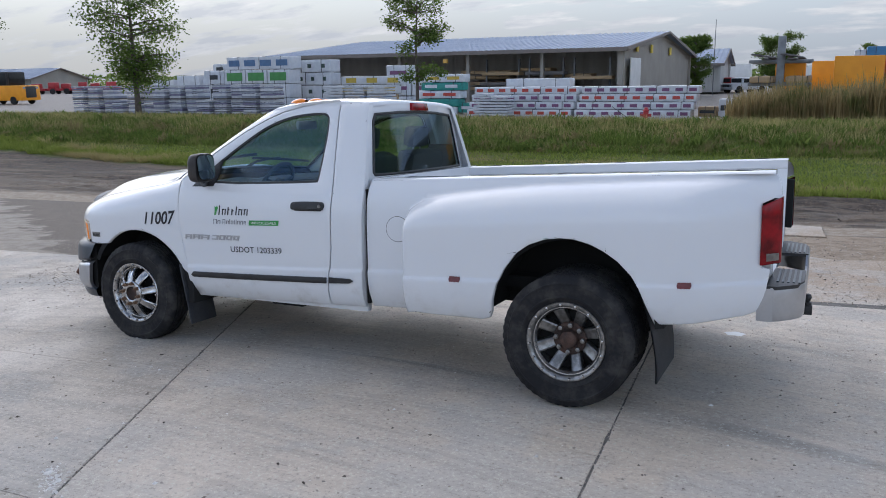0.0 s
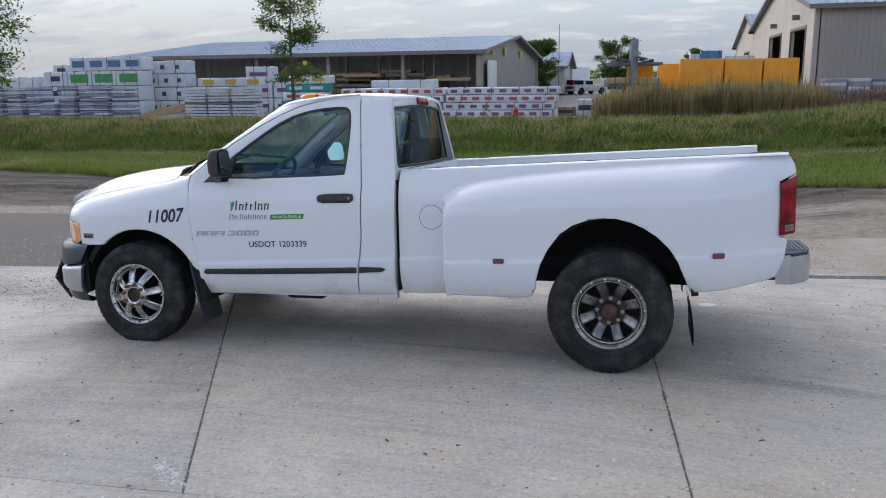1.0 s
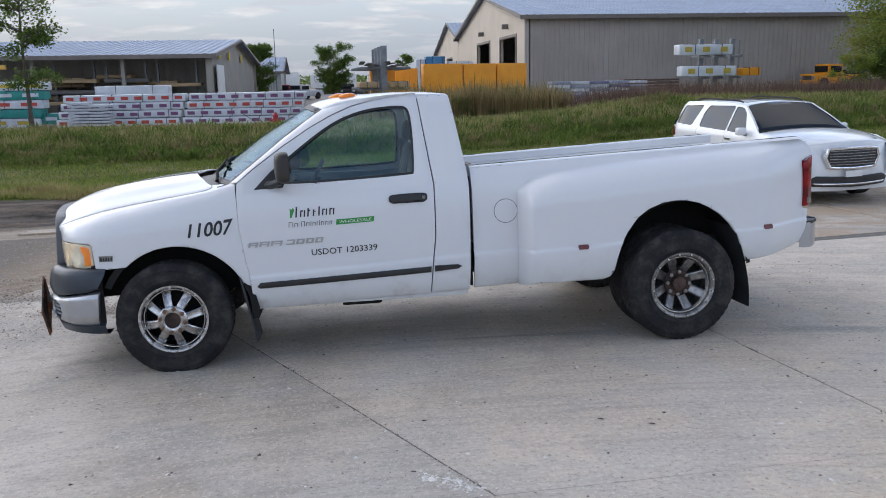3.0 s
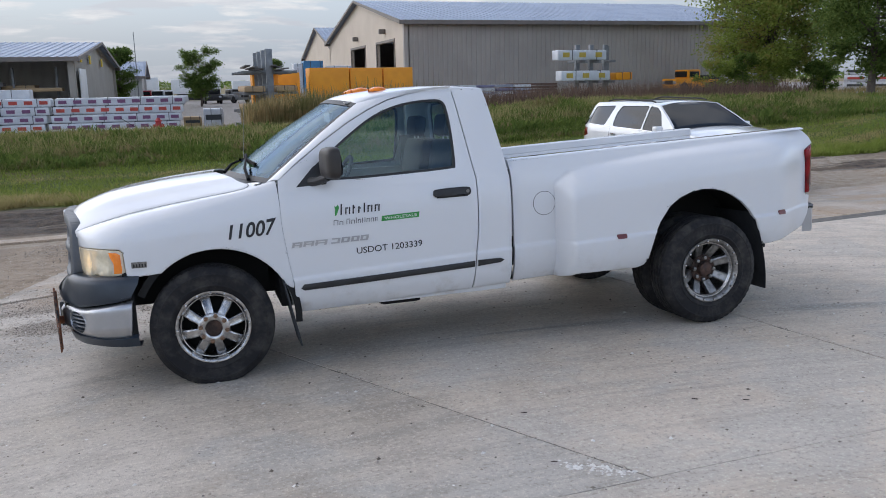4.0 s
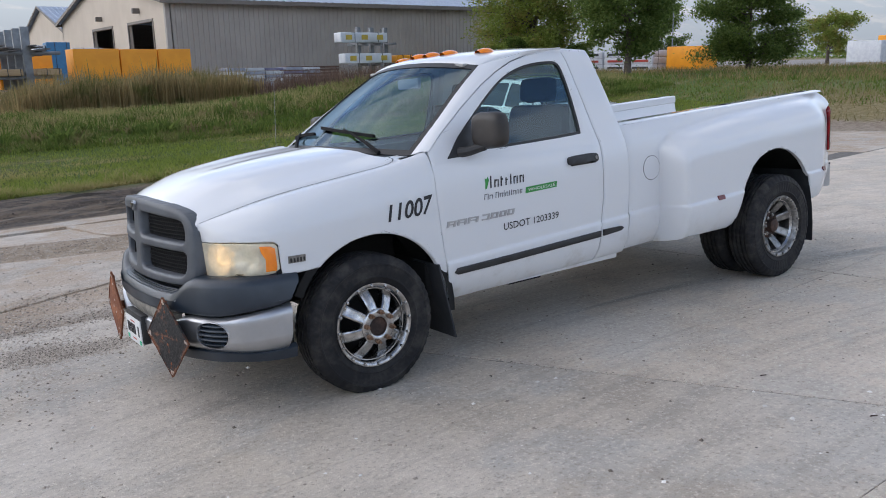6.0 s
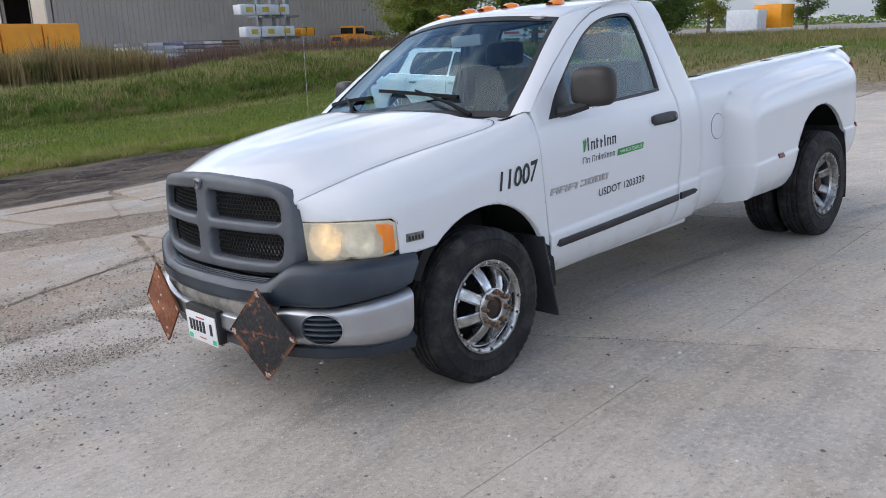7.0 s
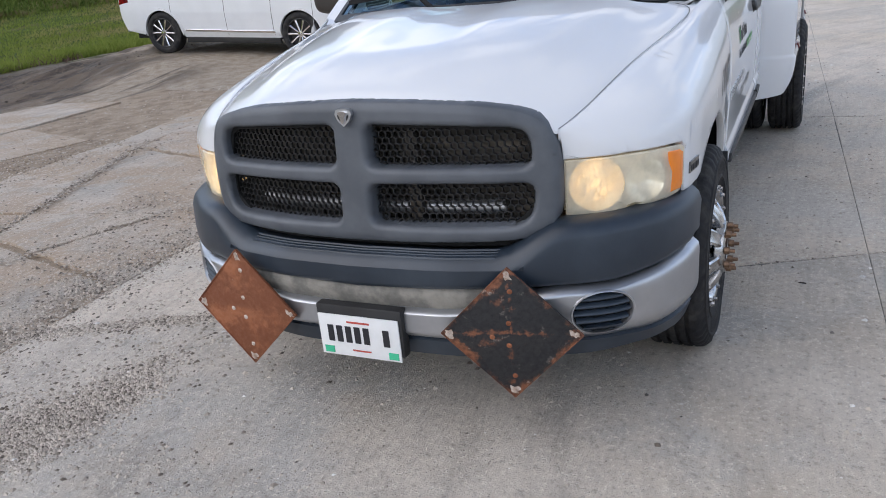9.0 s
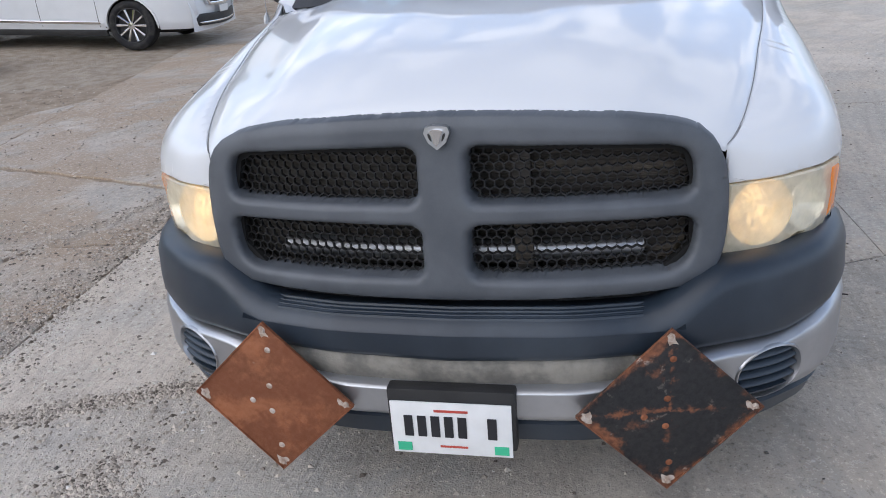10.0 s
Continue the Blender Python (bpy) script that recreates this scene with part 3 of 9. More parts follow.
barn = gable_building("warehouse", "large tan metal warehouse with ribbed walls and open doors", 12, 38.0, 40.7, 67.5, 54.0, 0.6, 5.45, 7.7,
                      [(43.2, 48.2, 0.61, 4.45), (52.0, 57.3, 0.61, 4.45)], M_SIDING, gable=M_SIDING_LIT)
for yy in (45.7, 54.6):
    part("wall_lamp", boxm(11.6, 11.99, yy - 0.15, yy + 0.15, 5.0, 5.3, 0.04), M_TRIM, barn)
gable_building("storage_building", "tan metal storage building with a gabled roof", 13, 40, 70, 92, 81, 0.6, 4.9, 7.6, [(79.0, 83.0, 0.61, 4.0)], M_SIDING, gable=M_SIDING_LIT)
shed = gable_building("lumber_shed", "long grey open-fronted lumber shed with a metal roof", -31, -6.1, 42.4, 68.5, 55.5, 0.1, 3.55, 4.9,
                      [(44.2, 47.2, 0.11, 3.1), (49.6, 53.2, 0.11, 3.1), (57.0, 61.0, 0.11, 3.0)], M_SIDING_GREY, True)
part("inner_wall", ribbed_bm((-30.8, 46.0, 0.1), (1, 0, 0), (0, 0, 3.9), (0, -1, 0), 24.4, 0.6), M_SIDING_GREY, shed)
part("door_leaf", boxm(-6.05, -5.98, 44.25, 47.15, 0.15, 3.05, 0.02), M_WHITE_PAINT, shed, "white roller door")
for i in range(6):
    part("post", boxm(-30.6 + 4.9 * i - 0.1, -30.6 + 4.9 * i + 0.1, 42.5, 42.7, 0.1, 3.5), M_SIDING_GREY, shed)
for yy in (46.8, 51.4, 58.6):
    part("sign", boxm(-6.2, -6.12, yy - 0.3, yy + 0.3, 3.45, 4.0, 0.03), M_SIGN, shed, "small yellow sign")
part("wall_lamp", boxm(-17.4, -17.1, 42.0, 42.2, 2.9, 3.15, 0.05), M_LAMP, shed, "amber lamp")
gable_building("outbuilding", "small pale grey outbuilding with a gabled roof", -11, -4.5, 76, 85, 80.5, 0.3, 3.0, 4.3, [], simple("pale_siding", (0.50, 0.50, 0.48), (0.44, 0.44, 0.42), 0.5, 0.6, grain=8))
far_shed = gable_building("far_shed", "low blue-roofed shed far across the yard", -152, -119.5, 93, 105, 99, 0.1, 2.7, 4.4, [], M_SIDING_GREY)


# ---- stacks of goods ----
M_WRAP = simple("white_wrap", (0.66, 0.68, 0.70), (0.54, 0.56, 0.60), 3, 0.42, bump=0.3, grain=14)
M_WRAP_GREY = simple("grey_blue_goods", (0.34, 0.36, 0.43), (0.23, 0.25, 0.31), 4, 0.6, grain=20)
M_WRAP_PALE = simple("pale_goods", (0.58, 0.60, 0.62), (0.42, 0.44, 0.47), 5, 0.6, grain=20)
M_WOOD = simple("new_lumber", (0.42, 0.30, 0.17), (0.34, 0.23, 0.12), 5, 0.7, grain=40, stretch=(0.2, 4, 4))
M_WOOD_GREY = simple("grey_lumber", (0.16, 0.15, 0.145), (0.10, 0.095, 0.09), 5, 0.85, grain=40, stretch=(0.2, 4, 4))
M_YELLOW = simple("orange_yellow_wrap", (0.90, 0.36, 0.008), (0.80, 0.30, 0.007), 1.5, 0.5, grain=14)
M_PRINT_GREEN = simple("green_print", (0.08, 0.30, 0.08), None, 4, 0.5)
M_PRINT_DARK_GREEN = simple("dark_green_print", (0.05, 0.085, 0.07), None, 4, 0.5)
M_PRINT_BLUE = simple("blue_print", (0.10, 0.19, 0.34), None, 4, 0.5)
M_PRINT_PURPLE = simple("purple_print", (0.20, 0.08, 0.17), None, 4, 0.5)
M_PRINT_RED = simple("red_print", (0.50, 0.07, 0.05), None, 4, 0.5)
M_PRINT_TEAL = simple("teal_print", (0.03, 0.28, 0.24), None, 4, 0.5)
M_PRINT_BLACK = simple("black_print", (0.04, 0.045, 0.05), None, 4, 0.5)
M_PRINT_GOLD = simple("gold_print", (0.55, 0.40, 0.06), None, 4, 0.5)
M_TARP = simple("blue_tarp", (0.05, 0.22, 0.42), (0.04, 0.16, 0.32), 3, 0.5)
M_STEEL = simple("galvanized_steel", (0.24, 0.25, 0.26), (0.16, 0.17, 0.18), 4, 0.5, metal=0.5)
M_RUSTY = simple("rusty_steel", (0.17, 0.10, 0.075), (0.09, 0.06, 0.05), 6, 0.85)
rng = random.Random(7)


def bundle(label, x0, x1, y0, y1, z0, z1, mat, prints=0, pmat=None, ph=0.5, pw=0.5, group="wrapped bundles", name="wrapped_bundle", sag=0.03):
    """A wrapped bundle with soft edges, straps and printed patches on its near side."""
    b = thing(name, label, "bundle", pose((x0 + x1) / 2, (y0 + y1) / 2, z0), group)
    w, d, h = (x1 - x0) / 2, (y1 - y0) / 2, z1 - z0
    bm = boxm(-w, w, -d, d, 0, h, min(0.05, h / 6))
    bmesh.ops.subdivide_edges(bm, edges=[e for e in bm.edges if e.calc_length() > 0.5], cuts=4, use_grid_fill=True)
    for v in bm.verts:
        v.co += Vector((rng.uniform(-1, 1), rng.uniform(-1, 1), rng.uniform(-1, 0.4))) * sag * 0.5
    part("wrap", bm, mat, b, smooth=50)
    for i in range(prints):
        cx = -w + (i + 0.5) * 2 * w / prints
        hw = pw * w / prints
        part("print", boxm(cx - hw, cx + hw, -d - sag * 0.5 - 0.006, -d - sag * 0.5, h * (0.5 - ph / 2), h * (0.5 + ph / 2)), pmat, b)
    n = max(2, int(2 * w / 1.3))
    for i in range(n):
        cx = -w + (i + 0.5) * 2 * w / n + 0.12
        part("strap", boxm(cx - 0.012, cx + 0.012, -d - sag * 0.5 - 0.004, d + 0.02, -0.004, h + 0.012), M_PRINT_BLACK, b)
    return b


LAYER_MATS = [M_WRAP_GREY, M_WRAP_PALE, simple("violet_wrap", (0.20, 0.19, 0.30), (0.13, 0.125, 0.20), 5, 0.5, grain=20), M_WRAP_GREY, M_WRAP]


def layered(label, x, y, z, w, d, layers, lh, mat, group):
    """A pallet of flat goods in layers, each a little askew."""
    b = thing("goods_stack", label, "stack", pose(x, y, z, 0, 0, rng.uniform(-3, 3)), group)
    part("pallet", boxm(-w / 2, w / 2, -d / 2, d / 2, 0, 0.09, 0.01), M_WOOD_GREY, b)
    for k in range(layers):
        o = rng.uniform(-0.015, 0.015)
        part("layer", boxm(-w / 2 + o, w / 2 + o, -d / 2 + o, d / 2 + o, 0.10 + k * lh, 0.10 + k * lh + lh * rng.uniform(0.62, 0.80), 0.008), LAYER_MATS[(k + int(7 * (x + 50))) % 5] if mat is M_WRAP_GREY else mat, b)
    return b


gz = lambda x, y: float(ground_z(x, y))
for i in range(14):
    for tier in range(2):
        if tier and i in (3, 9):
            continue
        x = -36.7 + 1.08 * i
        layered("pallet of grey-blue wrapped goods in layers on the yard", x, 31 + 0.2 * (i % 3), gz(x, 31) + 0.86 * tier, 0.84 + 0.08 * ((i + tier) % 2), 1.0, 6, 0.125, M_WRAP_GREY, "grey goods stacks")
for i in range(3):
    for tier in range(2):
        layered("pallet of pale stacked goods in layers", -17.4 + 1.25 * i, 29.6, gz(-16, 30) + 0.82 * tier * (1 if i else 0.98), 1.1, 1.0, 5 if tier or i else 6, 0.14, M_WRAP_PALE, "pale goods stacks")
for i in range(2):
    layered("pallet of pale stacked goods in layers", -10.2 + 1.0 * i * 0.9, 31.4, gz(-10, 31), 0.85, 0.9, 8 - i, 0.135, M_WRAP_PALE, "pale goods stacks")
g0 = gz(-26, 36)
for r in range(3):
    for c in range(4):
        x = -31.2 + 1.65 * c
        bundle("white wrapped bundle with green printed squares" if r == 2 else "white wrapped lumber bundle with dark prints", x, x + 1.6, 35.6, 36.8, g0 + 0.85 * r, g0 + 0.85 * r + 0.82, M_WRAP, 1, M_PRINT_GREEN if r == 2 and c else M_PRINT_BLACK, 0.6 if r == 2 and c else 0.35, 0.75 if r == 2 and c else 0.4)
bundle("long white wrapped bundle with blue lettered prints", -29.4, -24.6, 35.7, 36.9, g0 + 2.56, g0 + 3.3, M_WRAP, 4, M_PRINT_BLUE, 0.5, 0.7)
bundle("white wrapped bundle on the back row", -31.8, -29.5, 37.2, 38.2, g0 + 2.3, g0 + 2.95, M_WRAP, 2, M_PRINT_BLACK, 0.4, 0.5)
for r in range(4):
    bundle("white wrapped bundle with round dark prints", -26.0 if r % 2 else -25.6, -23.0, 37.6, 38.8, g0 + 0.78 * r, g0 + 0.78 * r + 0.75, M_WRAP, 3, M_PRINT_DARK_GREEN, 0.32, 0.28)
for c in range(3):
    bundle("white wrapped bundle far back in the yard", -38 + 2.3 * c, -36 + 2.3 * c, 38, 39, g0, g0 + 2.0 + 0.25 * (c % 2), M_WRAP, 2, M_PRINT_BLACK, 0.2, 0.4)
for k in range(4):
    bundle("white and gold wrapped lumber bundle", -23.0 + 0.3 * k, -18.4 + 0.2 * k, 37.4, 38.4, g0 + 0.52 * k, g0 + 0.52 * k + 0.48, M_WRAP if k != 1 else M_WOOD, 3, M_PRINT_GOLD if k > 1 else M_PRINT_BLUE, 0.6, 0.5)
for k in range(5):
    bundle("white wrapped bundle with purple prints", -19.0 + 1.7 * (k % 2), -17.4 + 1.7 * (k % 2), 37.5, 38.5, g0 + 0.9 * (k // 2), g0 + 0.9 * (k // 2) + 0.85, M_WRAP, 1, M_PRINT_PURPLE, 0.25, 0.7)
for k, (m, pm) in enumerate(((M_WRAP, M_PRINT_GOLD), (M_PRINT_TEAL, M_PRINT_TEAL), (M_WRAP, M_PRINT_RED), (M_PRINT_TEAL, M_WRAP), (M_WRAP, M_PRINT_GOLD))):
    bundle("wrapped siding bundle in white and teal", -15.2 + 0.15 * k, -12.7 + 0.1 * k, 33.6, 34.5, gz(-14, 34) + 0.42 * k, gz(-14, 34) + 0.42 * k + 0.40, m, 2, pm, 0.4, 0.6)
bundle("teal wrapped siding bundle", -12.9, -11.6, 33.8, 34.5, gz(-12, 34) + 0.1, gz(-12, 34) + 0.6, M_PRINT_TEAL, 1, M_WRAP, 0.3, 0.4)
for r in range(4):
    for c in range(2):
        xa = -11.6 + 5.55 * c + 0.1 * r
        bundle("long white wrapped bundle with purple and red prints", xa, xa + 5.4, 32.4 + 0.1 * r, 33.5, gz(-6, 33) + 0.36 * r, gz(-6, 33) + 0.36 * r + 0.33, M_WRAP, 9, M_PRINT_PURPLE if (r + c) % 3 else M_PRINT_RED, 0.45, 0.55)
bundle("white wrapped bundle with four dark emblems", -10.7, -7.2, 35.6, 36.5, gz(-9, 36), gz(-9, 36) + 1.8, M_WRAP, 4, M_PRINT_BLACK, 0.12, 0.3)
for k in range(2):
    bundle("low bundle of pale boards", -0.5 + 0.9 * k, 0.3 + 1.0 * k, 33.5, 34.5, gz(0, 34), gz(0, 34) + 0.45 + 0.35 * k, M_WOOD if k == 0 else M_WRAP, 1, M_PRINT_BLACK, 0.3, 0.8)
for i in range(3):
    xx = -15.4 + 2.9 * i
    rk = thing("cantilever_rack", "steel rack with tan boards inside the shed", "rack", pose(xx, 42.9, gz(xx, 43)), "shed racks")
    for k in range(2):
        part("upright", boxm(0.2 + 2.2 * k, 0.3 + 2.2 * k, 0.9, 1.1, 0, 3.0), M_STEEL, rk)
    for k in range(3):
        part("board", boxm(0 + 0.15 * k, 2.8, 0.0, 0.85, 0.75 + 0.62 * k - 0.3 * (i == 2), 0.95 + 0.62 * k - 0.3 * (i == 2), 0.02), M_WOOD if (i + k) % 2 == 0 else M_WOOD_GREY, rk)
for k in range(3):
    w = thing("tyre_stack", "stack of black rolls beside the shed corner", "stack", pose(-7.6 + 0.6 * k, 41.6, gz(-7, 41.5)), "black rolls")
    for j in range(4):
        part("roll", lathe_bm(bmesh.new(), [(0.15, 0), (0.34, 0.02), (0.38, 0.12), (0.34, 0.24), (0.15, 0.26)], 20, "z", (0, 0, 0.27 * j), True), M_DARK, w)
hy = thing("fire_hydrant", "red fire hydrant on the yard edge", "hydrant", pose(-1.3, 25.6, gz(-1.3, 25.6)))
M_RED = simple("red_paint", (0.42, 0.03, 0.035), (0.32, 0.025, 0.03), 5, 0.5)
part("barrel", lathe_bm(bmesh.new(), [(0.0, 0.72), (0.05, 0.71), (0.09, 0.64), (0.13, 0.6), (0.10, 0.56), (0.10, 0.1), (0.15, 0.08), (0.15, 0.0)], 20, "z"), M_RED, hy)
for s in (-1, 1):
    part("outlet", lathe_bm(bmesh.new(), [(0.0, 0.2 * s), (0.06, 0.2 * s), (0.06, 0.08 * s)], 14, "x", (0, 0, 0.42)), M_RED, hy)

# yellow crates and racks by the warehouse
for (xa, xb, ya, za) in ((5.0, 6.75, 30.4, 2.66), (6.82, 8.3, 30.5, 2.64), (8.37, 9.75, 30.6, 2.64), (2.7, 3.9, 33.2, 2.45), (4.1, 5.25, 36.0, 2.55)):
    b = thing("wrapped_crate", "bright orange-yellow wrapped crate among the reeds", "crate", pose((xa + xb) / 2, ya + 0.7, gz(xa, ya)), "yellow crates")
    part("wrap", boxm(-(xb - xa) / 2, (xb - xa) / 2, -0.7, 0.7, 0, za - gz(xa, ya), 0.025), M_YELLOW, b)
    part("pallet", boxm(-(xb - xa) / 2 + 0.03, (xb - xa) / 2 - 0.03, -0.68, 0.68, -0.1, -0.003), M_WOOD_GREY, b)
bundle("blue tarpaulin over a stack", 6.6, 7.8, 44.6, 45.6, gz(7, 45), 3.36, M_TARP, 0)
bundle("white wrapped stack beside the tarpaulin", 6.0, 6.6, 44.8, 45.6, gz(7, 45), 3.2, M_WRAP, 0)
bundle("white wrapped stack before the warehouse", 8.0, 9.6, 44.8, 45.6, gz(9, 45), 3.05, M_WRAP, 2, M_PRINT_BLACK, 0.1, 0.4)


def rack(label, x, y, posts, arms, top, post_w=0.22):
    r = thing("cantilever_rack", label, "rack", pose(x, y, gz(x, y)))
    for px in posts:
        part("upright", boxm(px - post_w / 2, px + post_w / 2, -0.1, 0.1, 0, top, 0.02), M_STEEL, r)
        part("foot", boxm(px - 0.08, px + 0.08, -0.9, 0.9, 0, 0.12, 0.02), M_STEEL, r)
        for z in arms:
            part("arm", boxm(px - 0.06, px + 0.06, -1.0, 1.0, z - 0.12, z, 0.02), M_STEEL, r)
    return r


lr = thing("cantilever_rack", "grey steel cantilever rack with four posts in a row", "rack", pose(3.12, 28.9, gz(3.1, 30), 0, 0, 2.5))
for k in range(4):
    y = 1.45 * k
    part("upright", boxm(-0.14, 0.14, y - 0.09, y + 0.09, 0, 3.30, 0.02), M_STEEL, lr)
    part("foot", boxm(-1.1, 1.1, y - 0.07, y + 0.07, 0, 0.14, 0.02), M_STEEL, lr)
    for z in (0.75, 1.55, 2.42):
        part("arm", boxm(-1.15, 1.15, y - 0.05, y + 0.05, z - 0.12, z, 0.02), M_STEEL, lr)
for k in range(9):
    side = -1 if k < 4 else 1
    b = thing("weathered_board", "weathered grey board lying along the rack arms", "board", pose(3.12 + side * rng.uniform(0.25, 0.95), 31.0 + rng.uniform(-0.4, 0.4), gz(3.1, 30) + 2.425 + 0.055 * (k % 4), 0, rng.uniform(-3, 3), rng.uniform(-4, 4)), "boards on the rack")
    part("board", boxm(-0.11, 0.11, -2.6, 2.6, 0, 0.05, 0.008), M_WOOD_GREY, b)
for k in range(4):
    side = -1 if k % 2 else 1
    za = gz(3.1, 30) + (1.555 if k < 2 else 0.755)
    bundle("tan boards stacked on the rack arms", 3.12 + side * 0.65 - 0.42, 3.12 + side * 0.65 + 0.42, 28.6, 33.6, za, za + 0.24, M_WOOD, 0, name="board_bundle")
for k in range(6):
    b = thing("lumber_board", "pale sawn board in a slanting pile on the yard", "board", pose(-20.6 + 0.16 * k, 30.6 + 0.22 * k, gz(-20, 31) + 0.12 + 0.10 * k, 0, -9, 8 - 2 * k), "lumber pile")
    part("board", boxm(-1.5, 1.5, -0.14, 0.14, 0, 0.09, 0.01), M_WOOD, b)
rack("grey steel cantilever rack holding two wrapped beams", 19.0, 31.2, (-0.65, 0.1, 0.9), (1.02, 2.0), 2.75)
for z, xa in ((1.04, 17.1), (2.02, 16.9)):
    bundle("white wrapped beam bundle with gold prints on the rack", xa, xa + 2.6, 30.3, 31.0, gz(19, 31.2) + z, gz(19, 31.2) + z + 0.46, M_WRAP, 3, M_PRINT_GOLD, 0.5, 0.4)
bundle("short yellow block on the rack end", 20.1, 21.0, 30.4, 31.0, gz(19, 31.2) + 1.04, gz(19, 31.2) + 1.4, M_YELLOW, 0)
for i in range(5):
    layered("pallet of grey metal goods among the reeds", 10.6 + 0.86 * i, 28.2, gz(12, 28), 0.78, 0.9, 7, 0.15, M_WRAP_GREY, "grey goods stacks")
for i in range(3):
    layered("stack of rusty steel frames", 15.4 + 0.95 * i, 32.6, gz(16, 33), 0.9, 0.9, 6, 0.15, M_RUSTY, "rusty frames")
for i in range(3):
    for k in range(3):
        b = bundle("white wrapped bundle stacked far across the field", 47.5, 49.5, 37.4 + 2.6 * i, 39.8 + 2.6 * i, gz(48, 40) + 0.52 * k, gz(48, 40) + 0.52 * k + 0.5, M_WRAP, 0)
        part("print", boxm(-1.03, -1.02, -0.8, 0.8, 0.15, 0.32), M_PRINT_RED if k % 2 else M_PRINT_BLACK, b)
b = thing("wrapped_crate", "bright orange-yellow wrapped crate on the field edge", "crate", pose(48.9, 34.9, gz(48, 35)), "yellow crates")
part("wrap", boxm(-0.9, 0.9, -1.6, 1.6, 0, 1.75, 0.03), M_YELLOW, b)
tr = thing("box_trailer", "white stacked bundles before a yellow box trailer", "trailer", pose(80, 36, gz(80, 36)))
part("box", boxm(0, 3, -1.9, 1.0, 0.4, 2.7, 0.05), M_YELLOW, tr, "orange-yellow box body")
part("load", boxm(-3, -1, -0.9, 2.4, 0.2, 2.2, 0.05), M_WRAP, tr, "white wrapped bundles")

# boards on the shelves inside the lumber shed
for x0_, x1_, z_ in ((-17.0, -13.5, 2.42), (-16.9, -13.6, 2.08), (-17.0, -13.7, 1.72), (-16.8, -13.8, 1.38), (-12.9, -10.9, 2.55), (-10.7, -8.3, 2.16)):
    bundle("tan boards stacked on a shelf in the lumber shed", x0_, x1_, 43.9, 45.2, z_ - 0.2, z_, M_WOOD, 0, name="board_bundle")


# ---- the pickup truck (its own axes: x to the tail, y to the far side, z up, front axle at x = 0) ----
def paint_mat():
    w = Mat("white_paint_body")
    dirt = w.math("MULTIPLY", w.step(w.noise(5, 6, 0.65), 0.5, 0.75), w.step(w.axis(2), 0.75, 0.42))
    c = w.mix(w.math("MULTIPLY", w.noise(2.0, 4), 0.12), (0.72, 0.73, 0.745), (0.675, 0.685, 0.70))
    c = w.mix(w.math("MULTIPLY", dirt, 0.45), c, (0.42, 0.38, 0.33))
    r = w.math("ADD", w.math("MULTIPLY", w.noise(7, 4), 0.14), 0.24)
    return w.out(c, r, 0, None, Coat_Weight=1.0, Coat_Roughness=0.05, Coat_IOR=1.40, Specular_IOR_Level=0.2)


def rust_mat(name, face, rust, lo, hi):
    w = Mat(name)
    n, f = w.noise(9, 8, 0.7), w.noise(60, 5, 0.7)
    c = w.mix(w.step(f, 0.3, 0.7), rust, tuple(0.55 * v for v in rust))
    c = w.mix(w.math("MULTIPLY", w.step(w.noise(5, 5, 0.65), 0.42, 0.66), 0.7), c, tuple(1.5 * v for v in rust))
    c = w.mix(w.step(n, lo, hi), face, c)
    c = w.mix(w.math("MULTIPLY", w.step(w.noise(16, 4, 0.6), 0.70, 0.76), 0.6), c, (0.42, 0.33, 0.26))
    return w.out(c, w.step(f, 0.3, 0.7, 0.6, 0.9), 0.1, f, 0.004, 0.6)


M_BODY = paint_mat()
M_BUMPER_DARK = simple("blue_black_plastic", (0.014, 0.022, 0.034), (0.040, 0.053, 0.070), 3, 0.36, grain=240, bump=0.025, rough_var=0.2)
M_GRILLE = simple("grey_plastic", (0.066, 0.074, 0.086), (0.110, 0.120, 0.135), 6, 0.46, grain=260, bump=0.04, rough_var=0.15)
M_BLACK = simple("black_plastic", (0.014, 0.014, 0.015), (0.026, 0.026, 0.027), 8, 0.5, grain=150, bump=0.1)
M_WIPER = simple("matt_black_rubber", (0.010, 0.010, 0.011), (0.016, 0.016, 0.017), 8, 0.75, grain=150, Specular_IOR_Level=0.2)
# near-black for gaps, recesses and undersides: their shade is put into the colour
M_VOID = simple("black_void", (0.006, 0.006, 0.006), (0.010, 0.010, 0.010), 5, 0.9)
M_CHROME = simple("chrome", (0.88, 0.88, 0.89), (0.70, 0.70, 0.71), 14, 0.12, metal=1.0, rough_var=0.16)
M_SILVER = simple("brushed_bumper", (0.50, 0.51, 0.53), (0.40, 0.41, 0.43), 5, 0.34, metal=0.85, rough_var=0.14)
M_RIM_DULL = simple("dull_rim", (0.38, 0.375, 0.365), (0.15, 0.146, 0.14), 24, 0.36, metal=0.9, rough_var=0.25)
M_RIM = simple("polished_rim", (0.62, 0.62, 0.62), (0.30, 0.295, 0.29), 20, 0.24, metal=1.0, rough_var=0.25)
M_RUST = rust_mat("rust", (0.19, 0.062, 0.026), (0.26, 0.095, 0.042), 0.4, 0.6)
M_RUST_HUB = rust_mat("rust_hub", (0.034, 0.022, 0.018), (0.078, 0.044, 0.032), 0.4, 0.6)
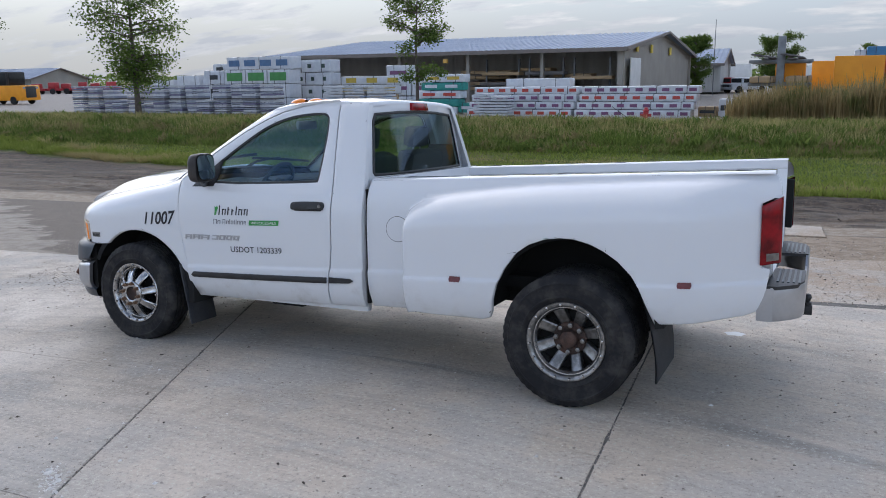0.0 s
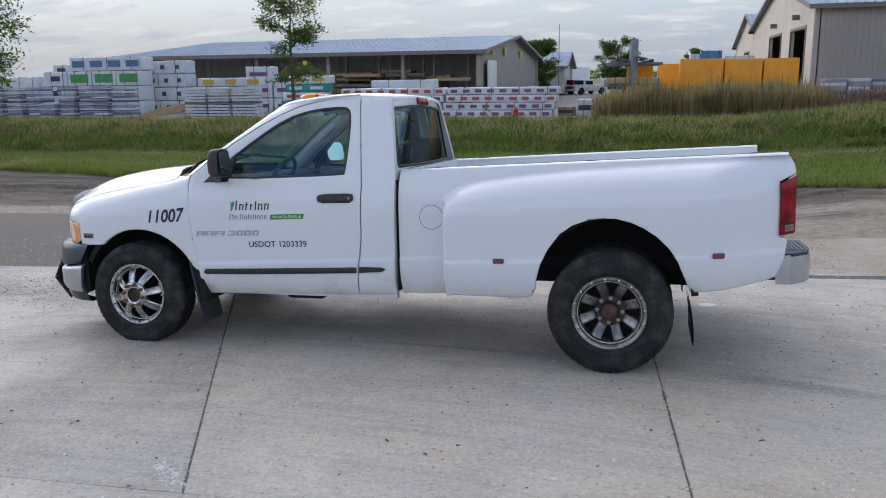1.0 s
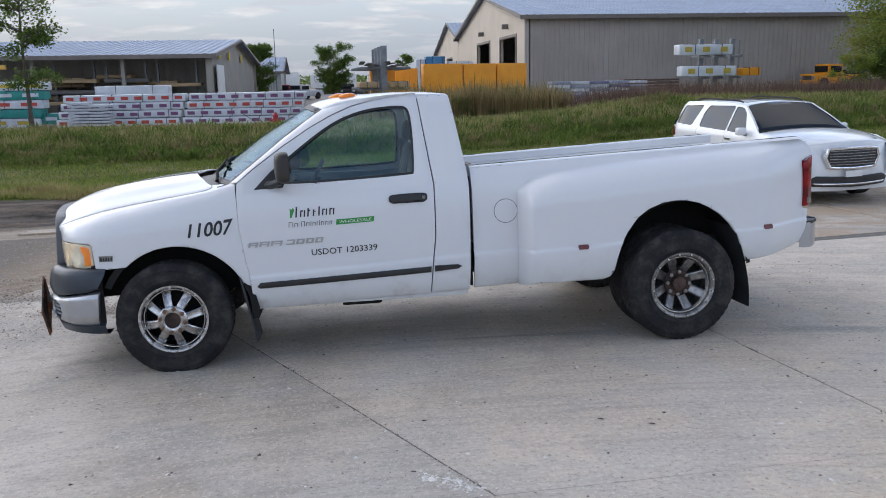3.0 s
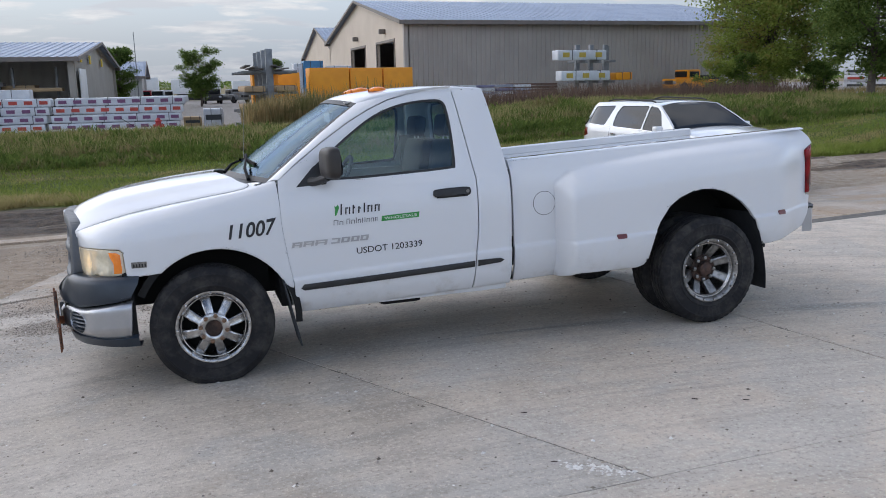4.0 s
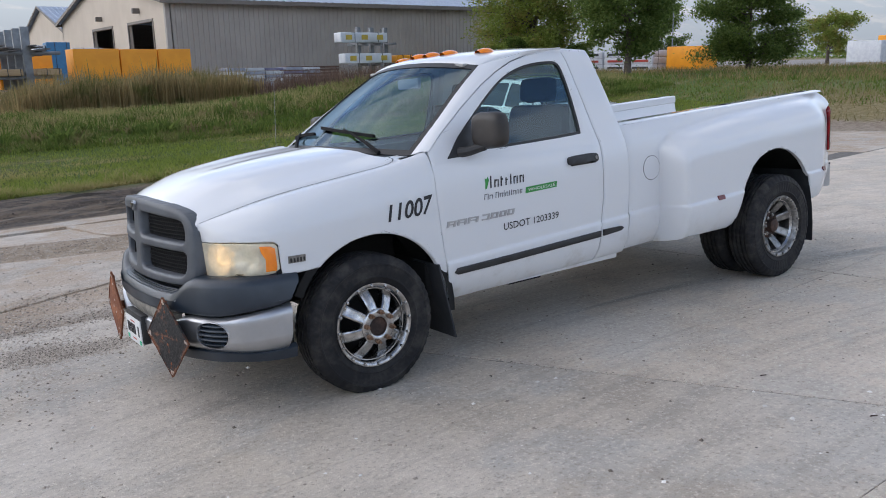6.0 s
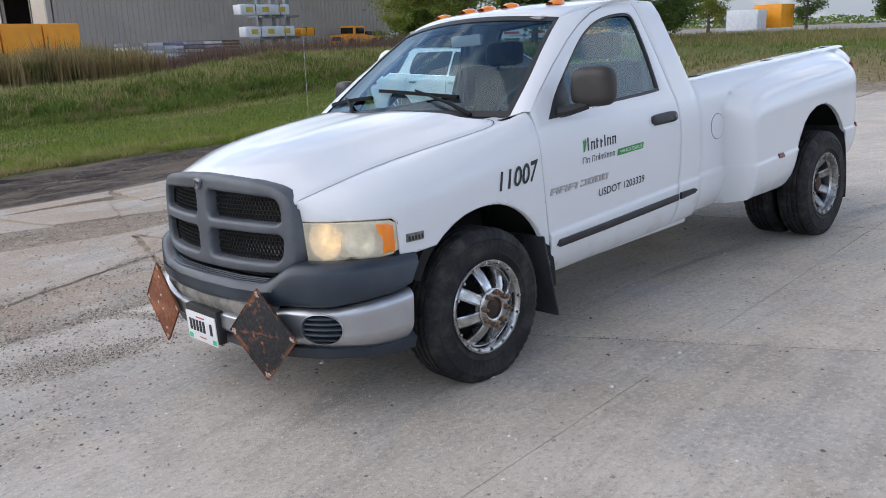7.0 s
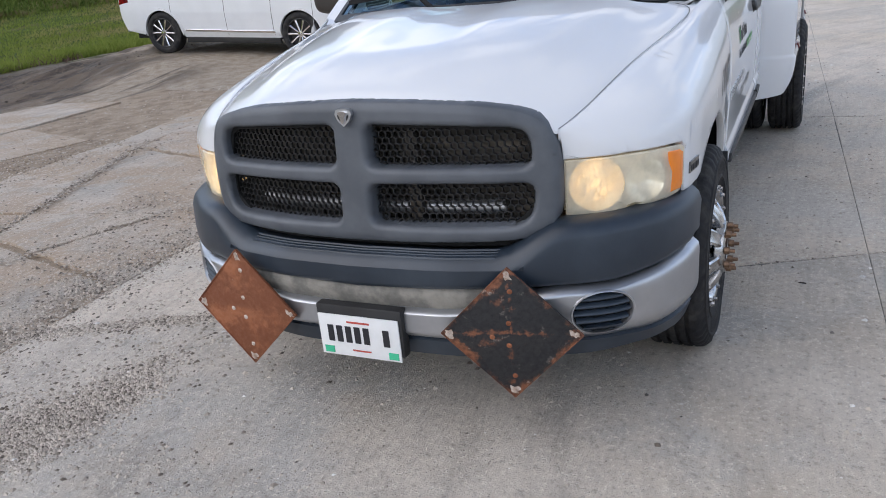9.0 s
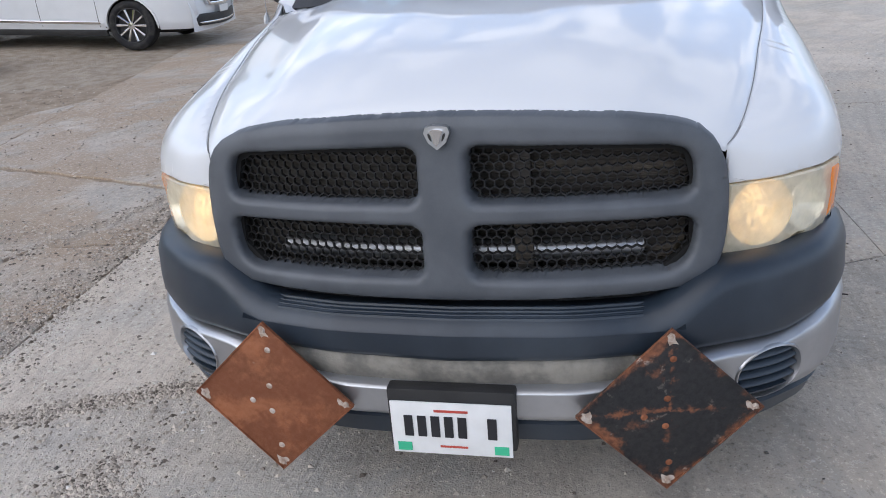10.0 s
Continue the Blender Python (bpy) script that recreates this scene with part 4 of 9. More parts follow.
def placard_mat():
    w = Mat("black_placard")
    n, f = w.noise(8, 8, 0.72), w.noise(60, 5, 0.7)
    y, z = w.math("ABSOLUTE", w.axis(1)), w.math("ABSOLUTE", w.axis(2))
    rim = w.step(w.math("ADD", w.math("MAXIMUM", y, z), w.math("MULTIPLY", n, 0.16)), 0.218, 0.240)
    fold = w.step(w.math("ADD", w.math("ABSOLUTE", w.math("SUBTRACT", y, z)), w.math("MULTIPLY", w.noise(16, 6, 0.7), 0.20)), 0.108, 0.080)
    blot = w.step(n, 0.58, 0.68)
    k = w.math("MAXIMUM", w.math("MAXIMUM", rim, fold), w.math("MULTIPLY", blot, 0.7))
    rust = w.mix(w.step(f, 0.3, 0.7), (0.27, 0.10, 0.045), (0.12, 0.05, 0.03))
    c = w.mix(k, w.mix(w.noise(5, 4), (0.012, 0.013, 0.016), (0.022, 0.021, 0.021)), rust)
    c = w.mix(w.math("MULTIPLY", w.step(w.noise(24, 5, 0.7), 0.60, 0.68), w.math("ADD", w.math("MULTIPLY", k, 0.7), 0.15)), c, (0.50, 0.43, 0.37))
    return w.out(c, w.step(f, 0.3, 0.7, 0.45, 0.85), 0.1, f, 0.004, 0.6)


M_PLACARD = placard_mat()
M_SCRATCH = simple("scratched_bolt", (0.62, 0.55, 0.49), (0.34, 0.24, 0.18), 60, 0.5, metal=0.2)
M_COPPER = simple("worn_stud", (0.30, 0.19, 0.12), (0.15, 0.09, 0.06), 60, 0.45, metal=0.7)
M_AMBER = simple("amber_lens", (0.95, 0.27, 0.015), (0.85, 0.21, 0.012), 20, 0.18, Coat_Weight=0.5)
M_REDLENS = simple("red_lens", (0.30, 0.005, 0.010), (0.06, 0.002, 0.004), 9, 0.16, Specular_IOR_Level=0.3)
M_REDMARK = simple("dark_red_marker", (0.16, 0.03, 0.03), (0.10, 0.02, 0.02), 20, 0.3)
M_SMOKE = simple("smoked_lens", (0.20, 0.17, 0.15), (0.12, 0.10, 0.09), 20, 0.2)
def hazed_lens():
    """Weathered clear plastic: half hazed cream, half see-through."""
    w = Mat("yellowed_lens")
    n = w.noise(11, 4, 0.6)
    w.out(w.mix(n, (1.0, 0.93, 0.75), (0.96, 0.85, 0.63)), 0.16, 0, None, Coat_Weight=0.5)
    tr, mx = w.t.nodes.new("ShaderNodeBsdfTransparent"), w.t.nodes.new("ShaderNodeMixShader")
    tr.inputs[0].default_value = (1.0, 0.97, 0.88, 1)
    w.t.links.new(w.step(n, 0.3, 0.7, 0.42, 0.62), mx.inputs[0])
    w.t.links.new(tr.outputs[0], mx.inputs[1])
    w.t.links.new(w.b.outputs[0], mx.inputs[2])
    w.t.links.new(mx.outputs[0], w.t.nodes["Material Output"].inputs["Surface"])
    return w.m


M_LENS = hazed_lens()
M_BOWL = simple("reflector", (1.0, 0.89, 0.62), (1.0, 0.82, 0.48), 18, 0.30, metal=0.35)
M_BOWL_CLEAR = simple("clear_reflector", (0.95, 0.94, 0.90), (0.84, 0.83, 0.78), 18, 0.14, metal=0.9)


def bowl_glow_mat():
    """The reflector's bright fluted mirror image, put in as a glow: warm, in uneven cells."""
    w = Mat("bowl_glow")
    n = w.math("MULTIPLY", w.noise(34, 3, 0.6, stretch=(1, 1, 0.6)), w.noise(90, 2, 0.5, stretch=(1, 1, 0.35)))
    return w.out((0.90, 0.68, 0.36), 0.35, 0, None, Emission_Color=(1.0, 0.64, 0.26), Emission_Strength=w.step(n, 0.14, 0.36, 0.03, 0.42))


M_BOWL_GLOW = bowl_glow_mat()
M_HAZE = simple("hazed_reflector", (0.86, 0.81, 0.68), (0.74, 0.69, 0.56), 9, 0.4)
M_GLASS = glassy("side_glass", (0.78, 0.96, 0.94), 0.01, 0.91, 0.08, 0.35)
M_GLASS_REAR = glassy("rear_glass", (0.62, 0.77, 0.76), 0.01, 0.97, 0.09, 0.35)
M_WINDSHIELD = glassy("windshield_glass", (0.60, 0.76, 0.84), 0.01, 0.95, 0.07, 0.26)
M_SEAT = simple("grey_cloth", (0.026, 0.028, 0.032), (0.042, 0.044, 0.048), 12, 0.9, grain=200, bump=0.2)
M_DASH = simple("grey_dash", (0.060, 0.064, 0.072), (0.085, 0.09, 0.098), 8, 0.95, grain=120, Specular_IOR_Level=0.08)
M_CARD = simple("grey_door_card", (0.26, 0.26, 0.26), (0.22, 0.22, 0.22), 8, 0.8)
M_PILLAR_TRIM = simple("pale_pillar_trim", (0.78, 0.76, 0.71), (0.72, 0.70, 0.66), 8, 0.8)
M_HEADLINER = simple("headliner", (0.42, 0.41, 0.39), (0.37, 0.36, 0.34), 8, 0.9)
M_MIRROR = simple("mirror_glass", (0.85, 0.87, 0.88), None, 3, 0.03, metal=1.0, rough_var=0.0)
M_INK = simple("black_lettering", (0.014, 0.014, 0.018), (0.022, 0.022, 0.027), 20, 0.5)
M_GREEN_INK = simple("green_lettering", (0.035, 0.30, 0.055), (0.03, 0.26, 0.05), 20, 0.4)
M_WHITE_INK = simple("white_lettering", (0.80, 0.80, 0.79), (0.74, 0.74, 0.73), 20, 0.45)
# black plastic; the brown cast is a warm reflection put into the colour
M_MIRROR_CASE = simple("black_plastic_brown_sheen", (0.022, 0.019, 0.017), (0.040, 0.034, 0.030), 6, 0.5, grain=200, bump=0.03)
M_GREY_INK = simple("grey_lettering", (0.07, 0.075, 0.085), (0.09, 0.095, 0.105), 20, 0.5)
M_FLAP = simple("rubber_flap", (0.018, 0.021, 0.026), (0.042, 0.044, 0.048), 7, 0.7, grain=60, bump=0.2)


def tyre_mat():
    w = Mat("tyre_rubber")
    n, f = w.noise(7, 6, 0.65), w.noise(90, 3)
    c = w.mix(w.step(n, 0.42, 0.68), (0.014, 0.014, 0.016), (0.054, 0.051, 0.047))
    return w.out(c, w.step(n, 0.3, 0.7, 0.62, 0.85), 0, f, 0.003, 0.5, Specular_IOR_Level=0.25)


M_TYRE = tyre_mat()
HZ = (0.36, 0.40, 0.45, 0.50, 0.56, 0.62, 0.80, 1.00, 1.10, 1.20, 1.28, 1.50, 1.76, 1.83, 1.88)
HY = (0.870, 0.895, 0.935, 0.958, 0.972, 0.974, 0.985, 0.992, 0.985, 0.962, 0.926, 0.842, 0.735, 0.690, 0.63)


def half_width(z):
    """Half the cab's width at a height, smoothed over the table."""
    return float(np.mean(np.interp([z - 0.03, z - 0.015, z, z + 0.015, z + 0.03], HZ, HY)))


truck = thing("pickup_truck", "white single-cab dual-wheel pickup truck parked on concrete", "pickup truck", SLOPE)


def ledge(x, z):
    """How far the flank stands out below its crease: 1 below, 0 above."""
    return float(smoothstep(0.010, -0.014, z - (0.6016 + CREASE * x)))


CREASES = [0.6016 + k for k in (0.022, 0.010, 0.003, -0.005, -0.014, -0.028)]


def cab_map(s, out=0.0):
    return lambda u, v, d: Vector((u, s * (half_width(v) + 0.011 * ledge(u, v) + out - d), v))


# -- cab sides, doors, windows --
door_out = [(0.545, 0.378), (1.789, 0.414), (1.806, 0.60), (1.836, 0.84), (1.841, 1.20), (1.806, 1.50), (1.768, 1.826), (1.60, 1.818), (1.45, 1.802),
            (1.30, 1.766), (1.15, 1.705), (1.0, 1.627), (0.80, 1.502), (0.60, 1.362), (0.487, 1.275), (0.482, 1.20), (0.485, 0.99), (0.514, 0.74), (0.536, 0.60)]


def softened(poly, times=2):
    """The outline with its corners cut twice, so that it runs in a curve."""
    for _ in range(times):
        poly = [tuple(a[k] + (b[k] - a[k]) * f for k in (0, 1)) for a, b in zip(poly, poly[1:] + poly[:1]) for f in (0.25, 0.75)]
    return poly


win_out = softened([(0.615, 1.240), (1.70, 1.272), (1.716, 1.29), (1.726, 1.55), (1.717, 1.70), (1.70, 1.742), (1.66, 1.762), (1.491, 1.756), (1.328, 1.728),
           (1.165, 1.664), (1.004, 1.558), (0.88, 1.467), (0.75, 1.366)])
quarter_out = [(1.797, 0.416), (2.076, 0.424), (2.088, 0.80), (2.092, 1.20), (2.082, 1.32), (2.055, 1.50), (2.025, 1.70), (2.005, 1.822), (1.90, 1.83),
               (1.776, 1.828), (1.814, 1.50), (1.849, 1.20), (1.844, 0.84), (1.814, 0.60)]


def shrink(poly, d):
    """The outline moved inwards by d."""
    n, out = len(poly), []
    area = sum(poly[i][0] * poly[(i + 1) % n][1] - poly[(i + 1) % n][0] * poly[i][1] for i in range(n))
    for i in range(n):
        a, b, c = Vector(poly[i - 1]), Vector(poly[i]), Vector(poly[(i + 1) % n])
        n1, n2 = (b - a).orthogonal().normalized(), (c - b).orthogonal().normalized()
        m = n1 + n2
        out.append(tuple(b + m / max(0.25, m.dot(n1)) * d * (1 if area > 0 else -1)))
    return out


for s in (-1, 1):
    door = part("door", panel_bm(door_out, [win_out], cab_map(s), steps(0.45, 1.85, 0.09), steps(0.38, 1.83, 0.045), 0.035, creases=CREASES), M_BODY, truck)
    part("window_trim", panel_bm(shrink(win_out, -0.004), [shrink(win_out, 0.016)], cab_map(s, -0.006), (), steps(1.2, 1.8, 0.06), 0.02, 0.003), M_BLACK, door, "black rubber trim")
    g = part("window_glass", panel_bm(shrink(win_out, 0.010), [], cab_map(s, -0.018), steps(0.5, 1.8, 0.12), steps(1.2, 1.8, 0.06), 0.004, 0), M_GLASS, door, "tinted side glass")
    g.visible_shadow = False
    part("mirror_sail", panel_bm([(0.60, 1.226), (0.80, 1.232), (0.83, 1.32), (0.835, 1.425), (0.72, 1.345)], [], cab_map(s, 0.004), (), steps(1.2, 1.45, 0.05), 0.02, 0.004), M_BLACK, door, "black mirror mount")
    hd = part("door_handle", panel_bm(softened([(1.520, 1.098), (1.545, 1.088), (1.65, 1.087), (1.77, 1.088), (1.792, 1.103), (1.792, 1.137), (1.770, 1.150), (1.65, 1.149), (1.545, 1.144), (1.522, 1.134)]), [], cab_map(s, 0.022), steps(1.5, 1.8, 0.06), (), 0.03, 0.010), M_BLACK, door, "black door handle")
    # a black patch on the door stands for the shade under the handle
    part("handle_shade", panel_bm([(1.545, 1.082), (1.77, 1.084), (1.775, 1.104), (1.545, 1.102)], [], cab_map(s, 0.0025), (), (), 0.002, 0), M_VOID, door)
    part("keyhole", lathe_bm(bmesh.new(), [(0.0, -0.004), (0.011, -0.004), (0.012, 0.0)], 14, "y", (1.765, s * (half_width(1.12) + 0.024), 1.12)), M_RIM_DULL, door)
    part("side_moulding", panel_bm([(0.578, 0.556), (0.60, 0.542), (1.0, 0.552), (1.797, 0.581), (1.799, 0.622), (1.0, 0.594), (0.60, 0.582)], [], cab_map(s, 0.014), steps(0.6, 1.8, 0.2), (), 0.015, 0.006), M_BLACK, door, "black side moulding")
    q = part("cab_quarter", panel_bm(quarter_out, [], cab_map(s), steps(1.78, 2.09, 0.08), steps(0.4, 1.83, 0.045), 0.06, 0.010, creases=CREASES), M_BODY, truck)
    part("side_moulding", panel_bm([(1.822, 0.584), (1.99, 0.596), (2.018, 0.612), (1.99, 0.626), (1.824, 0.626)], [], cab_map(s, 0.014), (), (), 0.015, 0.006), M_BLACK, q, "black side moulding")

# -- windscreen edge, pillars, roof --
EDGE = [(0.0, (0.415, 0.845, 1.262)), (0.35, (0.655, 0.790, 1.445)), (0.7, (0.895, 0.715, 1.628)), (1.0, (1.094, 0.662, 1.758))]


def along(tab, t):
    ts = [a for a, _ in tab]
    return Vector([float(np.interp(t, ts, [p[k] for _, p in tab])) for k in range(len(tab[0][1]))])


def bowed(e, c, a):
    """A point across the truck: a = -1 to 1 from side to side, e the far edge, c the middle."""
    k = a * a
    return Vector((c[0] + (e[0] - c[0]) * k, a * e[1], c[2] + (e[2] - c[2]) * k))


def screen_map(inset=0.0):
    def f(a, t, d):
        e, c = along(EDGE, t), along([(0.0, (0.185, 0, 1.292)), (0.5, (0.60, 0, 1.585)), (1.0, (0.985, 0, 1.808))], t)
        return bowed(e, c, a) + Vector((0.6, 0, -0.8)) * (d + inset)
    return f


g = part("windshield", panel_bm([(-1, 0), (1, 0), (1, 1), (-1, 1)], [], screen_map(0.004), steps(-1, 1, 0.1), steps(0, 1, 0.1), 0.006, 0), M_WINDSHIELD, truck, "windshield glass reflecting sky")
g.visible_shadow = False
part("windshield_trim", panel_bm([(-1, 0), (1, 0), (1, 1), (-1, 1)], [[(-0.965, 0.05), (0.965, 0.05), (0.965, 0.945), (-0.965, 0.945)]], screen_map(0.0), steps(-1, 1, 0.1), steps(0, 1, 0.1), 0.012, 0), M_BLACK, truck, "black windshield border")
ROOF_E = [(1.094, (0.662, 1.758)), (1.20, (0.672, 1.797)), (1.30, (0.680, 1.815)), (1.50, (0.688, 1.832)), (1.78, (0.690, 1.838)), (2.005, (0.684, 1.826))]
ROOF_C = [(0.985, 1.808), (1.05, 1.832), (1.15, 1.851), (1.30, 1.866), (1.60, 1.876), (1.85, 1.870), (2.03, 1.848)]


def roof_map(a, t, d):
    xe, xc = 1.094 + t * (2.005 - 1.094), 0.985 + t * (2.03 - 0.985)
    ye, ze = along(ROOF_E, xe)
    zc = float(np.interp(xc, [p[0] for p in ROOF_C], [p[1] for p in ROOF_C]))
    return Vector((xc + (xe - xc) * a * a, a * ye, zc + (ze - zc) * abs(a) ** 3.2 - d))


part("roof", panel_bm([(-1, 0), (1, 0), (1, 1), (-1, 1)], [], roof_map, steps(-1, 1, 0.08), steps(0, 1, 0.06), 0.03, 0.01), M_BODY, truck, smooth=60)
part("headliner", panel_bm([(-0.96, 0.02), (0.96, 0.02), (0.96, 0.98), (-0.96, 0.98)], [], lambda a, t, d: roof_map(a, t, 0.045 + d), steps(-1, 1, 0.2), steps(0, 1, 0.2), 0.004, 0), M_HEADLINER, truck)


def strip_bm(lines):
    """A sheet lofted through polylines of equal count."""
    bm = bmesh.new()
    vs = [[bm.verts.new(p) for p in ln] for ln in lines]
    for a, b in zip(vs, vs[1:]):
        for i in range(len(a) - 1):
            bm.faces.new((a[i], a[i + 1], b[i + 1], b[i]))
    return bm


seam = [(0.489, 1.279), (0.60, 1.369), (0.80, 1.509), (1.0, 1.634), (1.15, 1.712), (1.30, 1.773), (1.45, 1.809), (1.60, 1.825), (1.768, 1.834)]
for s in (-1, 1):
    lo, hi = [], []
    for i, (x, z) in enumerate(seam):
        lo.append(Vector((x, s * half_width(z), z)))
        if i < 6:
            e = along(EDGE, i / 5)
        else:
            ye, ze = along(ROOF_E, x)
            e = Vector((x, ye, ze))
        hi.append(Vector((e[0], s * e[1], e[2])))
    mid = [(a + b) / 2 + Vector((0, s * 0.016, 0.012)) for a, b in zip(lo, hi)]
    inn = [p - Vector((0, s * 0.03, 0.004)) for p in lo]
    inn2 = [p - Vector((-0.02, s * 0.01, 0.03)) for p in hi]
    part("pillar", strip_bm([inn, lo, mid, hi, inn2]), M_BODY, truck, smooth=70)

# -- cab rear wall with its window --
rear_out = [(-0.90, 1.20), (0.90, 1.20), (0.905, 1.28), (0.835, 1.50), (0.735, 1.73), (0.684, 1.826), (0.4, 1.842), (0, 1.846), (-0.4, 1.842), (-0.684, 1.826), (-0.735, 1.73), (-0.835, 1.50), (-0.905, 1.28)]
rwin = [(-0.725, 1.318), (0.725, 1.318), (0.740, 1.345), (0.660, 1.70), (0.625, 1.752), (0.3, 1.770), (0, 1.774), (-0.3, 1.770), (-0.625, 1.752), (-0.660, 1.70), (-0.740, 1.345)]


def rear_map(out=0.0):
    return lambda y, z, d: Vector((2.115 - 0.165 * max(0, z - 1.3) - 0.075 * (abs(y) / 0.8) ** 3 + out - d, y, z))


rw = part("cab_back", panel_bm(rear_out, [rwin], rear_map(), steps(-0.9, 0.9, 0.12), steps(1.2, 1.85, 0.08), 0.03), M_BODY, truck)
part("window_trim", panel_bm(shrink(rwin, -0.003), [shrink(rwin, 0.016)], rear_map(0.004), steps(-0.9, 0.9, 0.12), (), 0.015, 0.003), M_BLACK, rw, "black rubber trim")
g = part("rear_window", panel_bm(shrink(rwin, 0.010), [], rear_map(-0.006), steps(-0.9, 0.9, 0.12), steps(1.3, 1.8, 0.1), 0.004, 0), M_GLASS_REAR, rw, "dark tinted rear window")
g.visible_shadow = False
part("brake_lamp", panel_bm([(-0.14, 1.779), (0.14, 1.779), (0.13, 1.834), (-0.13, 1.834)], [], rear_map(0.02), steps(-0.14, 0.14, 0.09), (), 0.03, 0.006), M_REDLENS, rw, "red high brake lamp")
for s in (-1, 1):
    # black strip standing for the shade in the gap between cab and bed
    part("gap_shade", boxm(2.088, 2.104, s * 0.885 - 0.035, s * 0.885 + 0.035, 0.45, 1.24), M_VOID, truck)
part("cab_back_lower", boxm(2.04, 2.085, -0.88, 0.88, 0.45, 1.2), M_BODY, truck)

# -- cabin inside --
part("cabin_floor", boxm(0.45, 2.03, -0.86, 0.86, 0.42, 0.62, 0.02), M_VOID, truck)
for s in (-1, 1):
    part("door_card", boxm(0.56, 1.78, s * 0.88 - 0.03, s * 0.88 + 0.03, 0.6, 1.225, 0.02), M_CARD, truck)
    seat = part("seat", boxm(1.22, 1.74, s * 0.42 - 0.36, s * 0.42 + 0.36, 0.78, 0.98, 0.05), M_SEAT, truck)
    part("backrest", boxm(-0.09, 0.09, -0.30, 0.30, 0, 0.56, 0.07, pose(1.74, s * 0.42, 0.92, 0, 12, 0)), M_SEAT, seat)
    part("headrest", boxm(-0.055, 0.055, -0.15, 0.15, 0, 0.17, 0.045, pose(1.79, s * 0.42, 1.49, 0, 8, 0)), M_SEAT, seat)
    for k in (-0.06, 0.06):
        part("headrest_post", tube_bm(bmesh.new(), [(1.80, s * 0.42 + k, 1.44), (1.80, s * 0.42 + k, 1.52)], 0.007, 8), M_RIM_DULL, seat)
part("dashboard", panel_bm([(0.36, -0.84), (0.36, 0.84), (0.78, 0.84), (0.82, 0.5), (0.80, 0), (0.82, -0.5), (0.78, -0.84)], [], lambda u, v, d: Vector((u, v, 1.205 + 0.035 * math.sin((u - 0.36) * 6) + 0.02 * max(0, 1 - ((v + 0.42) / 0.2) ** 2) - d)), steps(0.36, 0.82, 0.08), steps(-0.84, 0.84, 0.14), 0.35, 0.02), M_DASH, truck)
bm = lathe_bm(bmesh.new(), [(0.185 + 0.016 * math.cos(a), 0.016 * math.sin(a)) for a in [k * math.pi / 4 for k in range(8)]], 36, "x", (0, 0, 0), True)
for a in (20, 160, 270):
    tube_bm(bm, [(0.02, 0.05 * math.cos(radians(a)), 0.05 * math.sin(radians(a))), (0.0, 0.18 * math.cos(radians(a)), 0.18 * math.sin(radians(a)))], 0.014, 8)
lathe_bm(bm, [(0.0, 0.0), (0.065, 0.005), (0.07, 0.04), (0.0, 0.06)], 20, "x")
wheel_in = part("steering_wheel", bm, M_DASH, truck)
wheel_in.matrix_basis = pose(0.98, -0.42, 1.215, 0, 28, 0)
part("column", tube_bm(bmesh.new(), [(0.75, -0.42, 1.12), (0.97, -0.42, 1.21)], 0.03, 10), M_DASH, truck)
part("inside_mirror", boxm(0.98, 1.01, -0.13, 0.13, 1.64, 1.71, 0.012), M_HEADLINER, truck)
for s in (-1, 1):
    part("sun_visor", boxm(1.03, 1.22, s * 0.38 - 0.2, s * 0.38 + 0.2, 1.755, 1.775, 0.008, None), M_HEADLINER, truck)
    fore = [Vector((x, s * y, z)) for x, y, z in ((0.47, 0.80, 1.25), (0.70, 0.750, 1.44), (0.94, 0.682, 1.62), (1.10, 0.638, 1.725), (1.28, 0.655, 1.785))]
    aft = [Vector((x, s * y, z)) for x, y, z in ((0.66, 0.862, 1.24), (0.80, 0.845, 1.385), (0.985, 0.790, 1.525), (1.175, 0.732, 1.652), (1.36, 0.700, 1.725))]
    aft = [a + (b - a) * 0.66 for a, b in zip(fore, aft)]
    mid_ = [(a + b) / 2 - Vector((0, s * 0.030, 0.004)) for a, b in zip(fore, aft)]
    part("inner_pillar", strip_bm([fore, mid_, aft]), M_PILLAR_TRIM, truck, "pale grey pillar trim", smooth=70)
    part("grab_handle", tube_bm(bmesh.new(), [(0.86, s * 0.70, 1.50), (0.94, s * 0.672, 1.56), (1.02, s * 0.660, 1.62)], [0.012, 0.026, 0.012], 10), M_HEADLINER, truck)
    part("belt_pillar", boxm(1.74, 1.98, s * 0.80 - 0.03, s * 0.80 + 0.03, 1.2, 1.5, 0.02), M_DASH, truck)

# -- hood and front fenders --
GAP = [(-0.960, (-0.800, 0.640, 1.019)), (-0.824, (-0.74, 0.678, 1.042)), (-0.66, (-0.60, 0.716, 1.083)), (-0.512, (-0.47, 0.745, 1.117)), (-0.35, (-0.33, 0.768, 1.143)),
       (0.0, (0.0, 0.832, 1.194)), (0.25, (0.25, 0.866, 1.227)), (0.342, (0.342, 0.868, 1.246)), (0.42, (0.415, 0.872, 1.271)), (0.50, (0.487, 0.918, 1.284))]
SIDE = [(-0.960, (-0.795, 0.640)), (-0.824, (-0.742, 0.770)), (-0.66, (-0.635, 0.895)), (-0.512, (-0.505, 0.966)), (-0.35, (-0.35, 0.989)), (0.0, (0.0, 0.998)), (0.342, (0.342, 0.995)), (0.50, (0.50, 0.990)), (0.56, (0.56, 0.987))]


